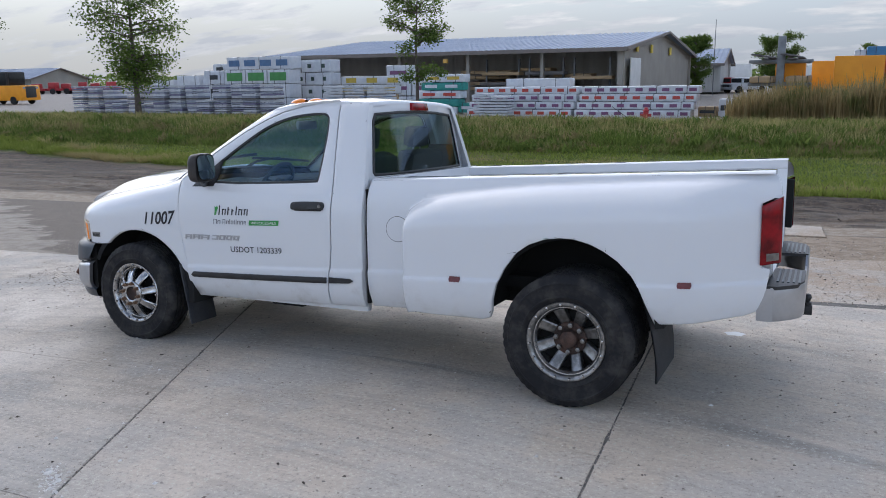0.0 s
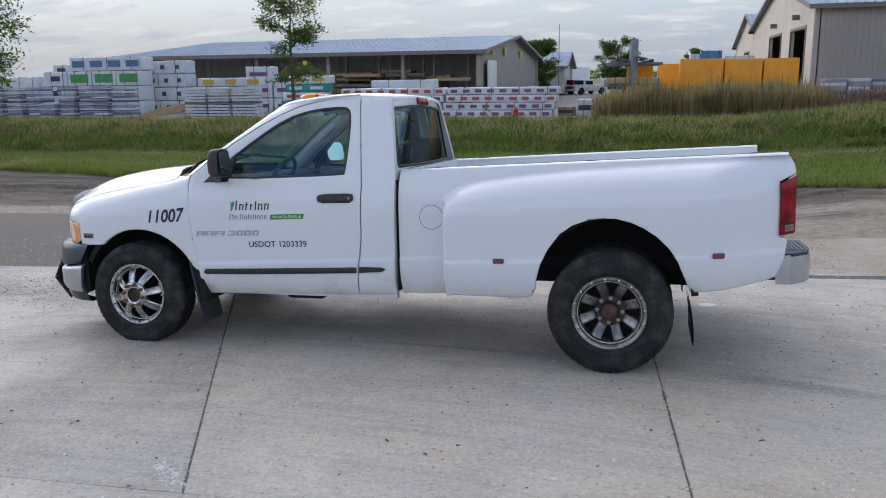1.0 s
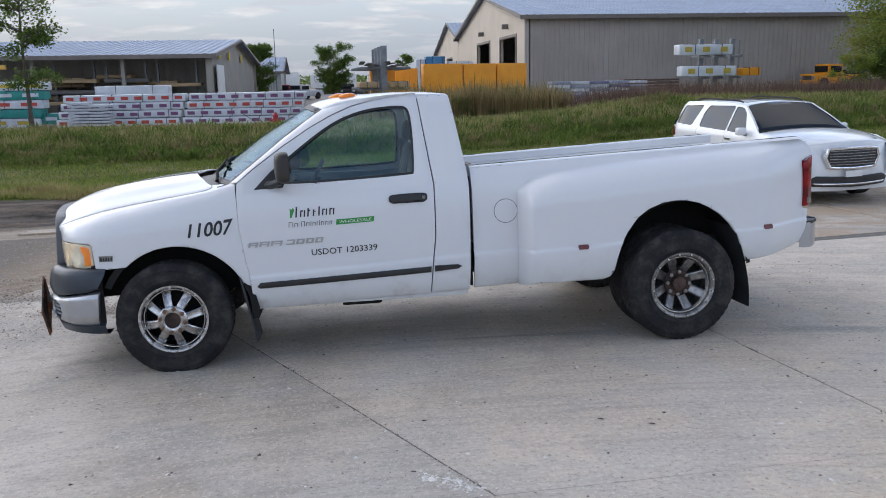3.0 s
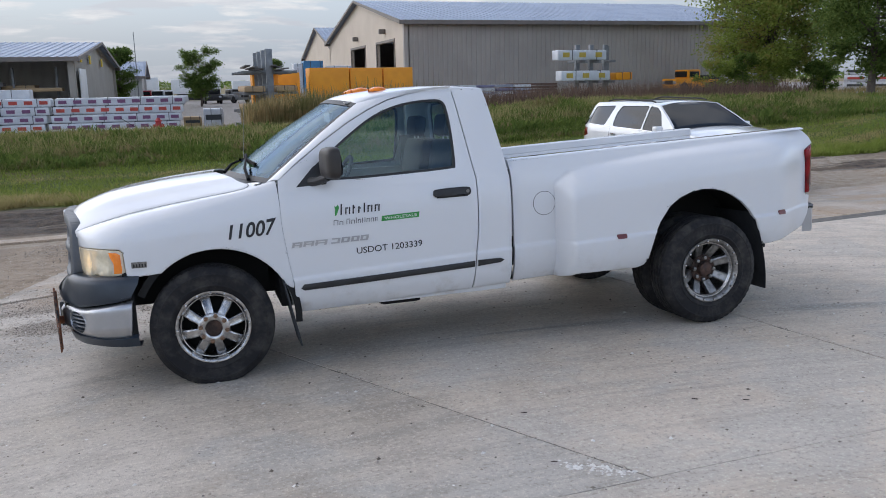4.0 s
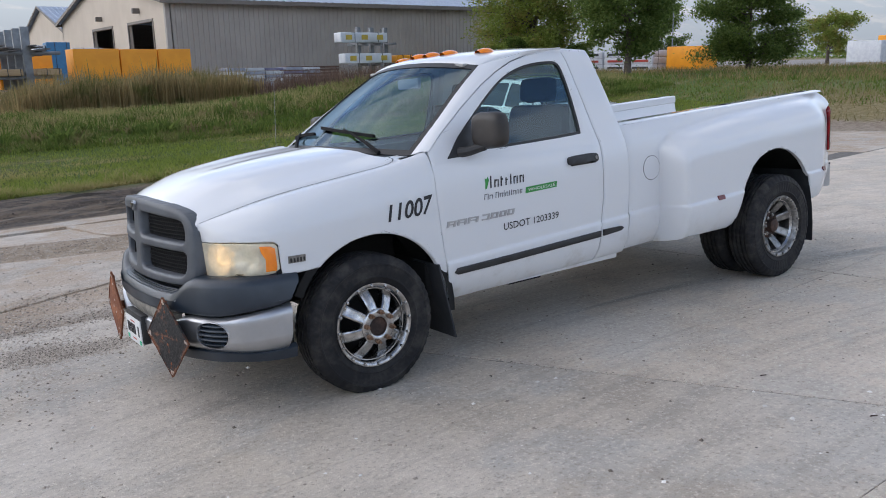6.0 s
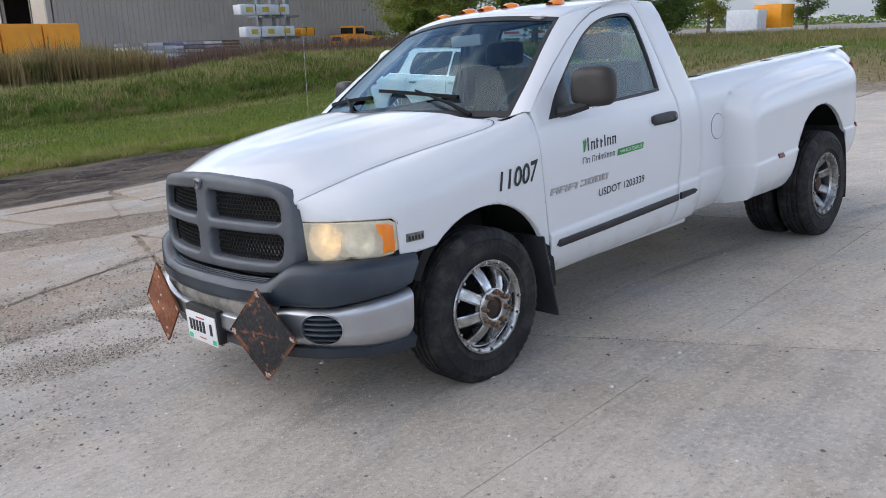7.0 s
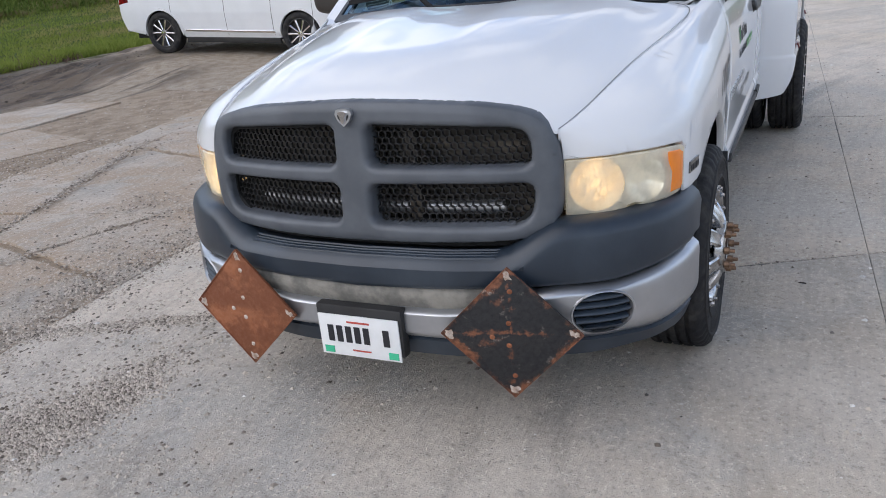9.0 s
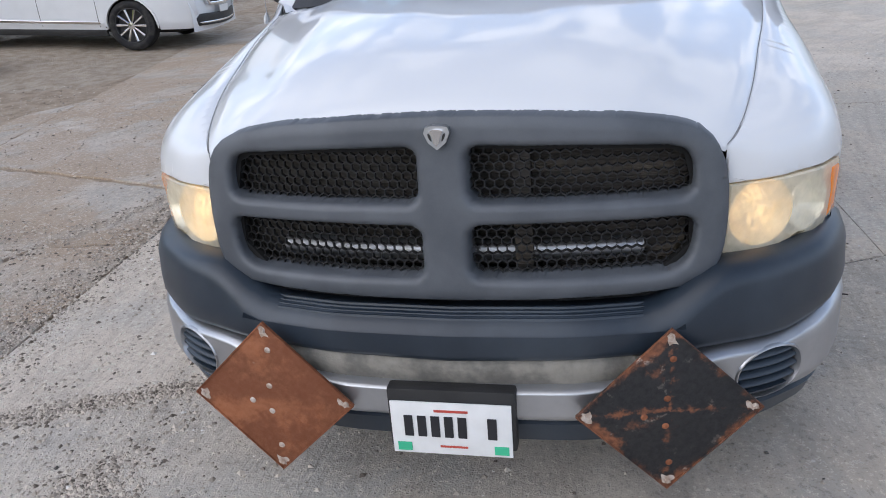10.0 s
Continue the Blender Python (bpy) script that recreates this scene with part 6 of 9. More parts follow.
for s in (-1, 1):
    vo = vent_o if s < 0 else vent_r
    vent = part("bumper_vent", panel_bm(shrink(vo, -0.004), [], lambda q, r, d: silver_map(q, r, d + 0.028), steps(-0.9, 0.9, 0.04), (), 0.004, 0), M_VOID, bp, "oval louvred bumper vent")
    for k in range(5):
        r = 0.24 + 0.135 * k
        half = 0.092 * math.sqrt(max(0.05, 1 - ((r - 0.515) / 0.385) ** 2))
        qs = [s * 0.802 + half * (2 * i / 8 - 1) for i in range(9)]
        part("louvre", strip_bm([[silver_map(q, r + dr, dd) for q in qs] for dr, dd in ((0.035, 0.026), (0.015, 0.006), (-0.015, 0.004), (-0.045, 0.010), (-0.030, 0.026))]), M_BUMPER_DARK, vent, smooth=60)
    rim = [[silver_map(p[0] + (p[0] - s * 0.802) * g, p[1] + (p[1] - 0.515) * g, dd) for p in vo + vo[:1]] for g, dd in ((-0.03, 0.012), (0.0, -0.003), (0.05, -0.004), (0.09, 0.001))]
    part("vent_rim", strip_bm(rim), M_SILVER, vent, smooth=60)

# -- plate and placards on the bumper --
hold = part("plate_holder", boxm(-1.028, -0.985, -0.162, 0.160, 0.312, 0.482, 0.008), M_BLACK, bp, "black plate holder")
plate = part("licence_plate", boxm(-1.036, -1.030, -0.152, 0.152, 0.300, 0.450, 0.002), M_WHITE_INK, hold, "white plate with dark bars and green stickers")
for k in range(5):
    yy = 0.118 - 0.034 * k
    part("plate_bar", boxm(-1.0385, -1.0365, yy - 0.022, yy, 0.352, 0.412), M_INK, plate)
part("plate_bar", boxm(-1.0385, -1.0365, -0.115, -0.092, 0.352, 0.412), M_INK, plate)
part("plate_bar", boxm(-1.0385, -1.0365, -0.045, 0.04, 0.425, 0.431), M_PRINT_RED, plate)
part("plate_bar", boxm(-1.0385, -1.0365, -0.04, 0.03, 0.322, 0.327), M_PRINT_RED, plate)
for ya in (0.103, -0.143):
    part("sticker", boxm(-1.0385, -1.0365, ya, ya + 0.036, 0.308, 0.332), simple("green_sticker", (0.06, 0.55, 0.30), None, 8, 0.5), plate)
for yc, xc, mat, lab, tilt, turn in ((-0.522, -0.988, M_PLACARD, "black diamond placard with rusted edges", 0, 11), (0.470, -1.012, M_RUST, "rust-brown diamond steel placard", 1, -3)):
    m = pose(xc, yc, 0.428, 0, 0, turn) @ pose(0, 0, 0, 45 + tilt, 0, 0)
    pl = part("placard", boxm(-0.004, 0.004, -0.157, 0.157, -0.157, 0.157, 0.0015), mat, truck, lab)
    pl.matrix_basis = m
    for e in range(4):
        mm = pose(0, 0, 0, 90 * e, 0, 0)
        part("placard_edge", boxm(-0.0075, -0.003, -0.157, 0.157, 0.1545, 0.1580, 0.001, mm), mat, pl)
        part("bolt", lathe_bm(bmesh.new(), [(0.0, -0.010), (0.006, -0.009), (0.008, -0.004)], 8, "x", tuple(mm @ Vector((0, 0.142 + 0.003 * (e % 2), 0.140)))), M_SCRATCH, pl)
    part("bracket", boxm(0.006, 0.075, -0.02, 0.02, -0.02, 0.02, 0.003), M_RUST, pl)
    part("bracket", boxm(0.005, 0.012, -0.014, 0.014, -0.20, 0.20, 0.002, pose(0, 0, 0, -45, 0, 0)), M_RUST, pl)
    for a, b in ((-0.105, -0.100), (-0.022, -0.034), (0.030, 0.022), (0.098, 0.104), (0.034, -0.050)):
        part("bolt", lathe_bm(bmesh.new(), [(0.0, -0.0075), (0.005, -0.007), (0.0075, -0.0045), (0.010, -0.0035)], 10, "x", (0.0, a, b)), M_RUST if yc < 0 else M_SCRATCH, pl)
    for e in range(4):
        q = pose(0, 0, 0, 90 * e, 0, 0) @ Vector((0, 0.138, 0.136))
        part("bared_patch", mesh_of("bared_patch", [(-0.0046, q.y + (0.016 + 0.007 * math.sin(3 * a + e)) * math.cos(a), q.z + (0.011 + 0.006 * math.sin(2 * a + 2 * e)) * math.sin(a)) for a in [k * math.pi / 9 for k in range(18)]], [range(18)], M_SCRATCH), None, pl)

# -- bed sides with the dual-wheel flares --
RAIL = lambda x: 1.306 + 0.0375 * (x - 2.1)
arch_r = [(3.096, 0.53), (3.107, 0.61), (3.132, 0.70), (3.18, 0.80), (3.259, 0.906), (3.34, 0.963), (3.438, 0.999), (3.53, 1.012), (3.614, 1.009), (3.71, 0.985), (3.788, 0.949), (3.87, 0.895), (3.945, 0.820), (3.995, 0.745), (4.034, 0.65), (4.077, 0.540)]
bed_out = [(2.115, 0.428), (2.44, 0.436), (2.475, 0.456), (2.52, 0.470), (2.9, 0.466), (3.02, 0.466), (3.072, 0.484)] + arch_r + [(4.30, 0.560), (4.53, 0.598), (4.60, 0.625), (4.64, 0.72), (4.662, 0.868), (4.618, 0.882), (4.604, 1.228), (4.700, 1.280), (4.694, 1.335), (4.675, 1.376), (4.64, 1.393), (4.0, 1.373), (3.0, 1.336), (2.115, 1.303)]
FX, FZ = (2.42, 2.475, 2.54, 2.74, 3.29, 3.98, 4.66), (1.09, 1.135, 1.180, 1.225, 1.285, 1.325, 1.36)


def bed_y(x, z):
    rel = z - RAIL(x)
    y = float(np.mean([np.interp(rel + e, (-0.95, -0.85, -0.78, -0.60, -0.30, -0.15, -0.08, -0.03, 0.02), (0.90, 0.925, 0.945, 0.955, 0.960, 0.950, 0.930, 0.895, 0.845)) for e in (-0.05, -0.0375, -0.025, -0.0125, 0, 0.0125, 0.025, 0.0375, 0.05)]))
    y -= 0.05 * float(smoothstep(4.2, 4.75, x))
    rr_w = 0.07 + 0.13 * float(smoothstep(2.55, 2.95, x))
    top = float(np.mean([np.interp(x + rr_w * k / 5, FX, FZ) for k in range(-5, 6)]))
    roll = 0.17 + 0.05 * float(smoothstep(2.5, 3.1, x))
    k = min(1.0, max(0.0, (z - (top - roll)) / (roll + 0.01)))
    round_top = (1 - k ** 2.3) ** 0.78
    e = min(1.0, max(0.0, (x - 2.440) / 0.075))
    lobe = (1 - (1 - e) ** 2.2) ** 0.75 * (1 - 0.80 * float(smoothstep(4.15, 4.66, x)))
    y += 0.205 * lobe * round_top
    y += 0.012 * ledge(x, z) - 0.030 * max(0.0, (0.64 + CREASE * (x - 1.5) - z) / 0.2) ** 2
    return y


bed = part("bed", boxm(2.13, 4.66, -0.60, 0.60, 0.72, 0.77), M_BODY, truck, "white cargo bed")
for s in (-1, 1):
    fs = steps(2.115, 2.43, 0.08) + steps(2.40, 2.58, 0.012) + steps(2.6, 4.1, 0.06) + steps(4.1, 4.7, 0.04)
    sd = part("bed_side", panel_bm(bed_out, [], lambda u, v, d: Vector((u, s * (bed_y(u, v) - d), v)), fs, steps(0.44, 0.70, 0.05) + steps(0.69, 0.82, 0.012) + steps(0.82, 1.0, 0.03) + steps(0.99, 1.40, 0.013), 0.03, creases=CREASES), M_BODY, bed, "white flared bed side", smooth=60)
    part("bed_rail", strip_bm([[Vector((x, s * y, RAIL(x) + dz)) for x in (2.115, 2.7, 3.3, 4.0, 4.66)] for y, dz in ((0.875, -0.012), (0.855, -0.001), (0.83, 0.003), (0.70, 0.003), (0.685, -0.006), (0.685, -0.06), (0.70, -0.07))]), M_BODY, bed, smooth=50)
    part("bed_inner_wall", strip_bm([[Vector((x, s * y, z0 if z0 < 1 else RAIL(x) - 0.05)) for x in (2.13, 2.9, 3.7, 4.66)] for y, z0 in ((0.60, 0.772), (0.625, 0.79), (0.635, 0.99), (0.70, 1.2))]), M_BODY, bed)
    for k in range(3):
        # black plates on the rail stand for the shaded pocket holes
        part("stake_pocket", boxm(2.35 + 1.05 * k, 2.43 + 1.05 * k, s * 0.775 - 0.025, s * 0.775 + 0.025, RAIL(2.4 + 1.05 * k) + 0.0035, RAIL(2.4 + 1.05 * k) + 0.006), M_VOID, bed)
    part("splash_shield", strip_bm([[Vector((x, s * y, z)) for z in (0.36, 0.46, 0.60, 0.77)] for x, y in ((-0.60, 0.60), (-0.50, 0.80), (-0.46, 0.945), (-0.52, 0.950))]), M_VOID, bp, "black splash shield behind the bumper")
    # well and liner are near-black, with the shade under the flare in their colour
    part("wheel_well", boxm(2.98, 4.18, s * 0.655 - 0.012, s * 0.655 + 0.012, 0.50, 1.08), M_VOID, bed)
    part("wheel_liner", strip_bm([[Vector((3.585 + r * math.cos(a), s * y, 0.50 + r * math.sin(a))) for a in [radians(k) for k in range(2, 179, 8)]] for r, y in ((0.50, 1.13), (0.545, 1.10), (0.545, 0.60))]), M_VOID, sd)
    for xm, zm in ((2.860, 0.722), (4.238, 0.784)):
        part("marker_lamp", panel_bm([(xm - 0.033, zm - 0.016), (xm + 0.033, zm - 0.016), (xm + 0.038, zm), (xm + 0.033, zm + 0.016), (xm - 0.033, zm + 0.016), (xm - 0.038, zm)], [], lambda u, v, d: Vector((u, s * (bed_y(u, v) + 0.010 - d), v)), (), (), 0.03, 0.005), M_REDMARK, sd, "dark red marker lamp")
    tl = part("tail_lamp", panel_bm([(4.608, 0.892), (4.712, 0.905), (4.708, 1.268), (4.606, 1.220)], [], lambda u, v, d: Vector((u, s * (bed_y(4.6, 1.05) + 0.012 - 1.6 * max(0, u - 4.63) ** 1.25 - d), v)), steps(4.6, 4.72, 0.02), steps(0.9, 1.26, 0.09), 0.05, 0.008), M_REDLENS, sd, "red tail lamp with clear reverse window")
    part("reverse_window", panel_bm([(4.640, 0.915), (4.700, 0.920), (4.700, 0.960), (4.640, 0.958)], [], lambda u, v, d: Vector((u, s * (bed_y(4.6, 1.05) + 0.0145 - 1.6 * max(0, u - 4.63) ** 1.25 - d), v)), (4.66, 4.68), (), 0.004, 0.003), M_SMOKE, tl)
    # added black block: shows the far lamp's inner side as shaded
    part("lamp_dark_back", boxm(4.60, 4.705, min(s * 0.79, s * 0.90), max(s * 0.79, s * 0.90), 0.895, 1.25, 0.006), M_VOID, tl)
    if s < 0:
        part("fuel_door", panel_bm([(2.353 + 0.083 * math.cos(k * math.pi / 16), 0.985 + 0.083 * math.sin(k * math.pi / 16)) for k in range(32)], [], lambda u, v, d: Vector((u, s * (bed_y(u, v) + 0.003 - d), v)), (), (), 0.004, 0.003), M_BODY, sd, "round fuel door")
        part("fuel_seam", panel_bm([(2.353 + 0.0865 * math.cos(k * math.pi / 16), 0.985 + 0.0865 * math.sin(k * math.pi / 16)) for k in range(32)], [[(2.353 + 0.0825 * math.cos(k * math.pi / 16), 0.985 + 0.0825 * math.sin(k * math.pi / 16)) for k in range(32)]], lambda u, v, d: Vector((u, s * (bed_y(u, v) + 0.0015 - d), v)), (), (), 0.001, 0), M_BLACK, sd)
part("bed_front_wall", boxm(2.125, 2.165, -0.84, 0.84, 0.75, 1.315), M_BODY, bed)
part("bed_post", boxm(4.60, 4.66, 0.70, 0.78, 0.80, 1.385, 0.008), M_BODY, bed)
part("bed_post", boxm(4.60, 4.66, -0.78, -0.70, 0.80, 1.385, 0.008), M_BODY, bed)

# -- rear bumper and hitch --
rb = part("rear_bumper", panel_bm([(-0.93, 0.575), (0.93, 0.575), (0.95, 0.62), (0.945, 0.765), (0.32, 0.765), (0.27, 0.70), (-0.27, 0.70), (-0.32, 0.765), (-0.945, 0.765), (-0.95, 0.62)], [], lambda y, z, d: Vector((4.84 - 0.16 * max(0, abs(y) - 0.70) ** 2 / 0.0625 - d, y, z)), steps(-0.95, 0.95, 0.05), steps(0.57, 0.77, 0.05), 0.02, 0.012), M_SILVER, truck, "chromed rear step bumper", smooth=50)
for s in (-1, 1):
    part("bumper_end", strip_bm([[Vector((x, s * y, z)) for x, y in ((4.685, 0.952), (4.64, 0.958), (4.60, 0.945))] for z in (0.577, 0.62, 0.70, 0.763)]), M_SILVER, rb)
    part("step_pad", panel_bm([(4.66, 0.33), (4.835, 0.33), (4.835, 0.70), (4.80, 0.84), (4.70, 0.945), (4.64, 0.945)], [], lambda u, v, d: Vector((u, s * v, 0.775 - d)), (), (), 0.02, 0.006), M_BLACK, rb, "dark ribbed step pad")
    for k in range(5):
        part("pad_rib", boxm(4.69 + 0.028 * k, 4.702 + 0.028 * k, min(s * 0.36, s * 0.80), max(s * 0.36, s * 0.80), 0.774, 0.780), M_BUMPER_DARK, rb)
part("hitch_bar", boxm(4.55, 4.88, -0.03, 0.03, 0.43, 0.49, 0.004), M_BLACK, rb)
part("hitch_ball", lathe_bm(bmesh.new(), [(0.0, 0.075), (0.018, 0.07), (0.025, 0.05), (0.018, 0.03), (0.012, 0.02), (0.025, 0.018), (0.025, 0.0)], 18, "z", (4.85, 0, 0.492)), M_BLACK, rb)

# -- wheels --
def tyre_bm(R, w, rim_r, seed):
    rr = random.Random(seed)
    h = w / 2
    prof = [(rim_r - 0.004, -h * 0.80), (rim_r + 0.010, -h * 0.88), (rim_r + 0.032, -h * 0.97), (rim_r + 0.036, -h * 1.012), (rim_r + 0.042, -h * 1.012), (rim_r + 0.046, -h * 0.985), (R - 0.075, -h), (R - 0.060, -h), (R - 0.056, -h * 1.03), (R - 0.048, -h * 1.02), (R - 0.045, -h * 0.98), (R - 0.040, -h * 0.97), (R - 0.016, -h * 0.88), (R - 0.004, -h * 0.74)]
    for c in (-0.48, -0.16, 0.16, 0.48):
        prof += [(R, h * (c - 0.075)), (R - 0.014, h * (c - 0.06)), (R - 0.014, h * (c + 0.06)), (R, h * (c + 0.075))]
    prof += [(R - 0.004, h * 0.74), (R - 0.016, h * 0.88), (R - 0.040, h * 0.97), (R - 0.048, h * 1.02), (R - 0.060, h), (R - 0.075, h), (rim_r + 0.035, h * 0.98), (rim_r + 0.010, h * 0.88), (rim_r - 0.004, h * 0.80)]
    n = 240
    bm = lathe_bm(bmesh.new(), prof, n, "y")
    for v in bm.verts:
        r = math.hypot(v.co.x, v.co.z)
        k = round(math.atan2(v.co.z, v.co.x) / (2 * math.pi) * n)
        if R - 0.042 < r < R - 0.001 and abs(v.co.y) > 0.7 * h and k % 5 < 2:
            v.co.x, v.co.z, v.co.y = v.co.x * (1 - 0.0035 / r), v.co.z * (1 - 0.0035 / r), v.co.y * 0.985
        elif r > R - 0.001 and (k + int(8 * v.co.y / h)) % 5 == 0:
            v.co.x, v.co.z = v.co.x * (1 - 0.005 / r), v.co.z * (1 - 0.005 / r)
        elif abs(r - (R - 0.075)) < 0.002 and 6 < k % 40 < 34 and k % 4 > 1:
            v.co.y += 0.004 * (1 if v.co.y > 0 else -1)
    return bm


def spoke_bm(n, r0, h0, r1, h1, w0, w1, thick, phase=0.0):
    """Spokes from the hub (r0, h0) to the rim (r1, h1), with a raised middle and sloping flanks."""
    bm = bmesh.new()
    for k in range(n):
        a = 2 * math.pi * (k + phase) / n
        rot = Matrix.Rotation(-a, 4, "Y")
        rows = []
        for j in range(5):
            t = j / 4
            r, h, w = r0 + (r1 - r0) * t, h0 + (h1 - h0) * (t ** 1.5 if h0 < h1 else t), w0 + (w1 - w0) * t
            pts = [(r, h + thick, -w / 2 - 0.004), (r, h + 0.006, -w / 2), (r, h, -w * 0.36), (r, h + 0.004, 0), (r, h, w * 0.36), (r, h + 0.006, w / 2), (r, h + thick, w / 2 + 0.004)]
            rows.append([bm.verts.new(rot @ Vector(p)) for p in pts])
        for a_, b_ in zip(rows, rows[1:]):
            for i in range(6):
                bm.faces.new((a_[i], a_[i + 1], b_[i + 1], b_[i]))
    return bm


def wheel(parent, m, R, w, kind, seed):
    """A wheel with its face towards -y; kind: convex front, deep rear, or the hidden inner rear."""
    rim_r, h = 0.222, w / 2
    rim_mat = M_RIM if kind == "front" else M_RIM_DULL
    barrel = lathe_bm(bmesh.new(), [(0.236, -h * 0.86), (0.240, -h * 0.90), (0.236, -h * 0.95), (0.226, -h * 0.95), (0.214, -h * 0.88), (0.206, -h * 0.72), (0.198, -h * 0.30), (0.196, h * 0.5), (0.225, h * 0.86), (0.236, h * 0.86)], 64, "y")
    wh = part("wheel", barrel, rim_mat, parent, "polished eight-spoke front wheel" if kind == "front" else "dull eight-spoke dual rear wheel", smooth=40)
    wh.matrix_basis = m
    ty, back = tyre_bm(R, w, 0.232, seed), m.inverted()
    for v in ty.verts:                      # the tyre stands flat on the ground and bulges a little there
        p = m @ v.co
        if p.z < 0.10:
            v.co.y *= 1 + 0.10 * (1 - max(0.0, p.z) / 0.10) ** 2
            p = m @ v.co
        if p.z < 0.0015:
            p.z = 0.0015
            v.co = back @ p
    part("tyre", ty, M_TYRE, wh, "worn black tyre", smooth=32)
    # black disc behind the spokes, painted as the shade inside the wheel
    part("wheel_back", lathe_bm(bmesh.new(), [(0.0, h * 0.35), (0.197, h * 0.35)], 40, "y"), M_VOID, wh)
    if kind == "inner":
        return wh
    if kind == "front":
        hub_h, rim_h, studs = -h - 0.030, -h * 0.62, 0.042
    else:
        hub_h, rim_h, studs = -h * 0.06, -h * 0.62, 0.028
    for k in range(8):
        sp = spoke_bm(1, 0.098, hub_h + 0.006, 0.208, rim_h, *((0.052, 0.062) if kind == "front" else (0.058, 0.068)), 0.05, k + 0.5)
        bmesh.ops.rotate(sp, verts=sp.verts, cent=(0, 0, 0), matrix=Matrix.Rotation(-2 * math.pi * (k + 0.5) * (1 / 8 - 1), 3, "Y"))
        part("spoke", sp, rim_mat, wh, smooth=30)
    part("rim_ring", lathe_bm(bmesh.new(), [(0.190, rim_h + 0.012), (0.200, rim_h - 0.004), (0.212, rim_h - 0.006), (0.222, -h * 0.90)], 56, "y"), M_RIM, wh, smooth=40)
    part("hub_face", lathe_bm(bmesh.new(), [(0.050, hub_h + 0.02), (0.054, hub_h), (0.060, hub_h - 0.004), (0.092, hub_h - 0.004), (0.100, hub_h + 0.002), (0.104, hub_h + 0.03)], 40, "y"), M_RIM if kind == "front" else M_RUST_HUB, wh, smooth=40)
    if kind == "front":
        part("hub_bore", lathe_bm(bmesh.new(), [(0.0, hub_h + 0.012), (0.048, hub_h + 0.012), (0.052, hub_h + 0.0)], 28, "y"), M_RUST_HUB, wh, "rusty hub bore")
    else:
        part("hub_cap", lathe_bm(bmesh.new(), [(0.0, hub_h - 0.055), (0.030, hub_h - 0.052), (0.050, hub_h - 0.040), (0.056, hub_h - 0.004)], 28, "y"), M_RUST_HUB, wh, "rusty hub cap")
    for k in range(8):
        a = 2 * math.pi * k / 8
        at = (0.082 * math.cos(a), 0, 0.082 * math.sin(a))
        part("lug_nut", lathe_bm(bmesh.new(), [(0.0, hub_h - studs), (0.007, hub_h - studs + 0.001), (0.008, hub_h - 0.024), (0.014, hub_h - 0.022), (0.015, hub_h - 0.004)], 8, "y", at), M_COPPER if kind == "front" else M_RIM_DULL, wh, "worn lug nut")
    for k in range(16):
        a = 2 * math.pi * (k + 0.5) / 16
        part("rim_bolt", lathe_bm(bmesh.new(), [(0.0, -h * 0.95 - 0.010), (0.008, -h * 0.95 - 0.008), (0.010, -h * 0.88)], 6, "y", (0.224 * math.cos(a), 0, 0.224 * math.sin(a))), M_RIM, wh)
    return wh


RF, RR = 0.394, 0.402
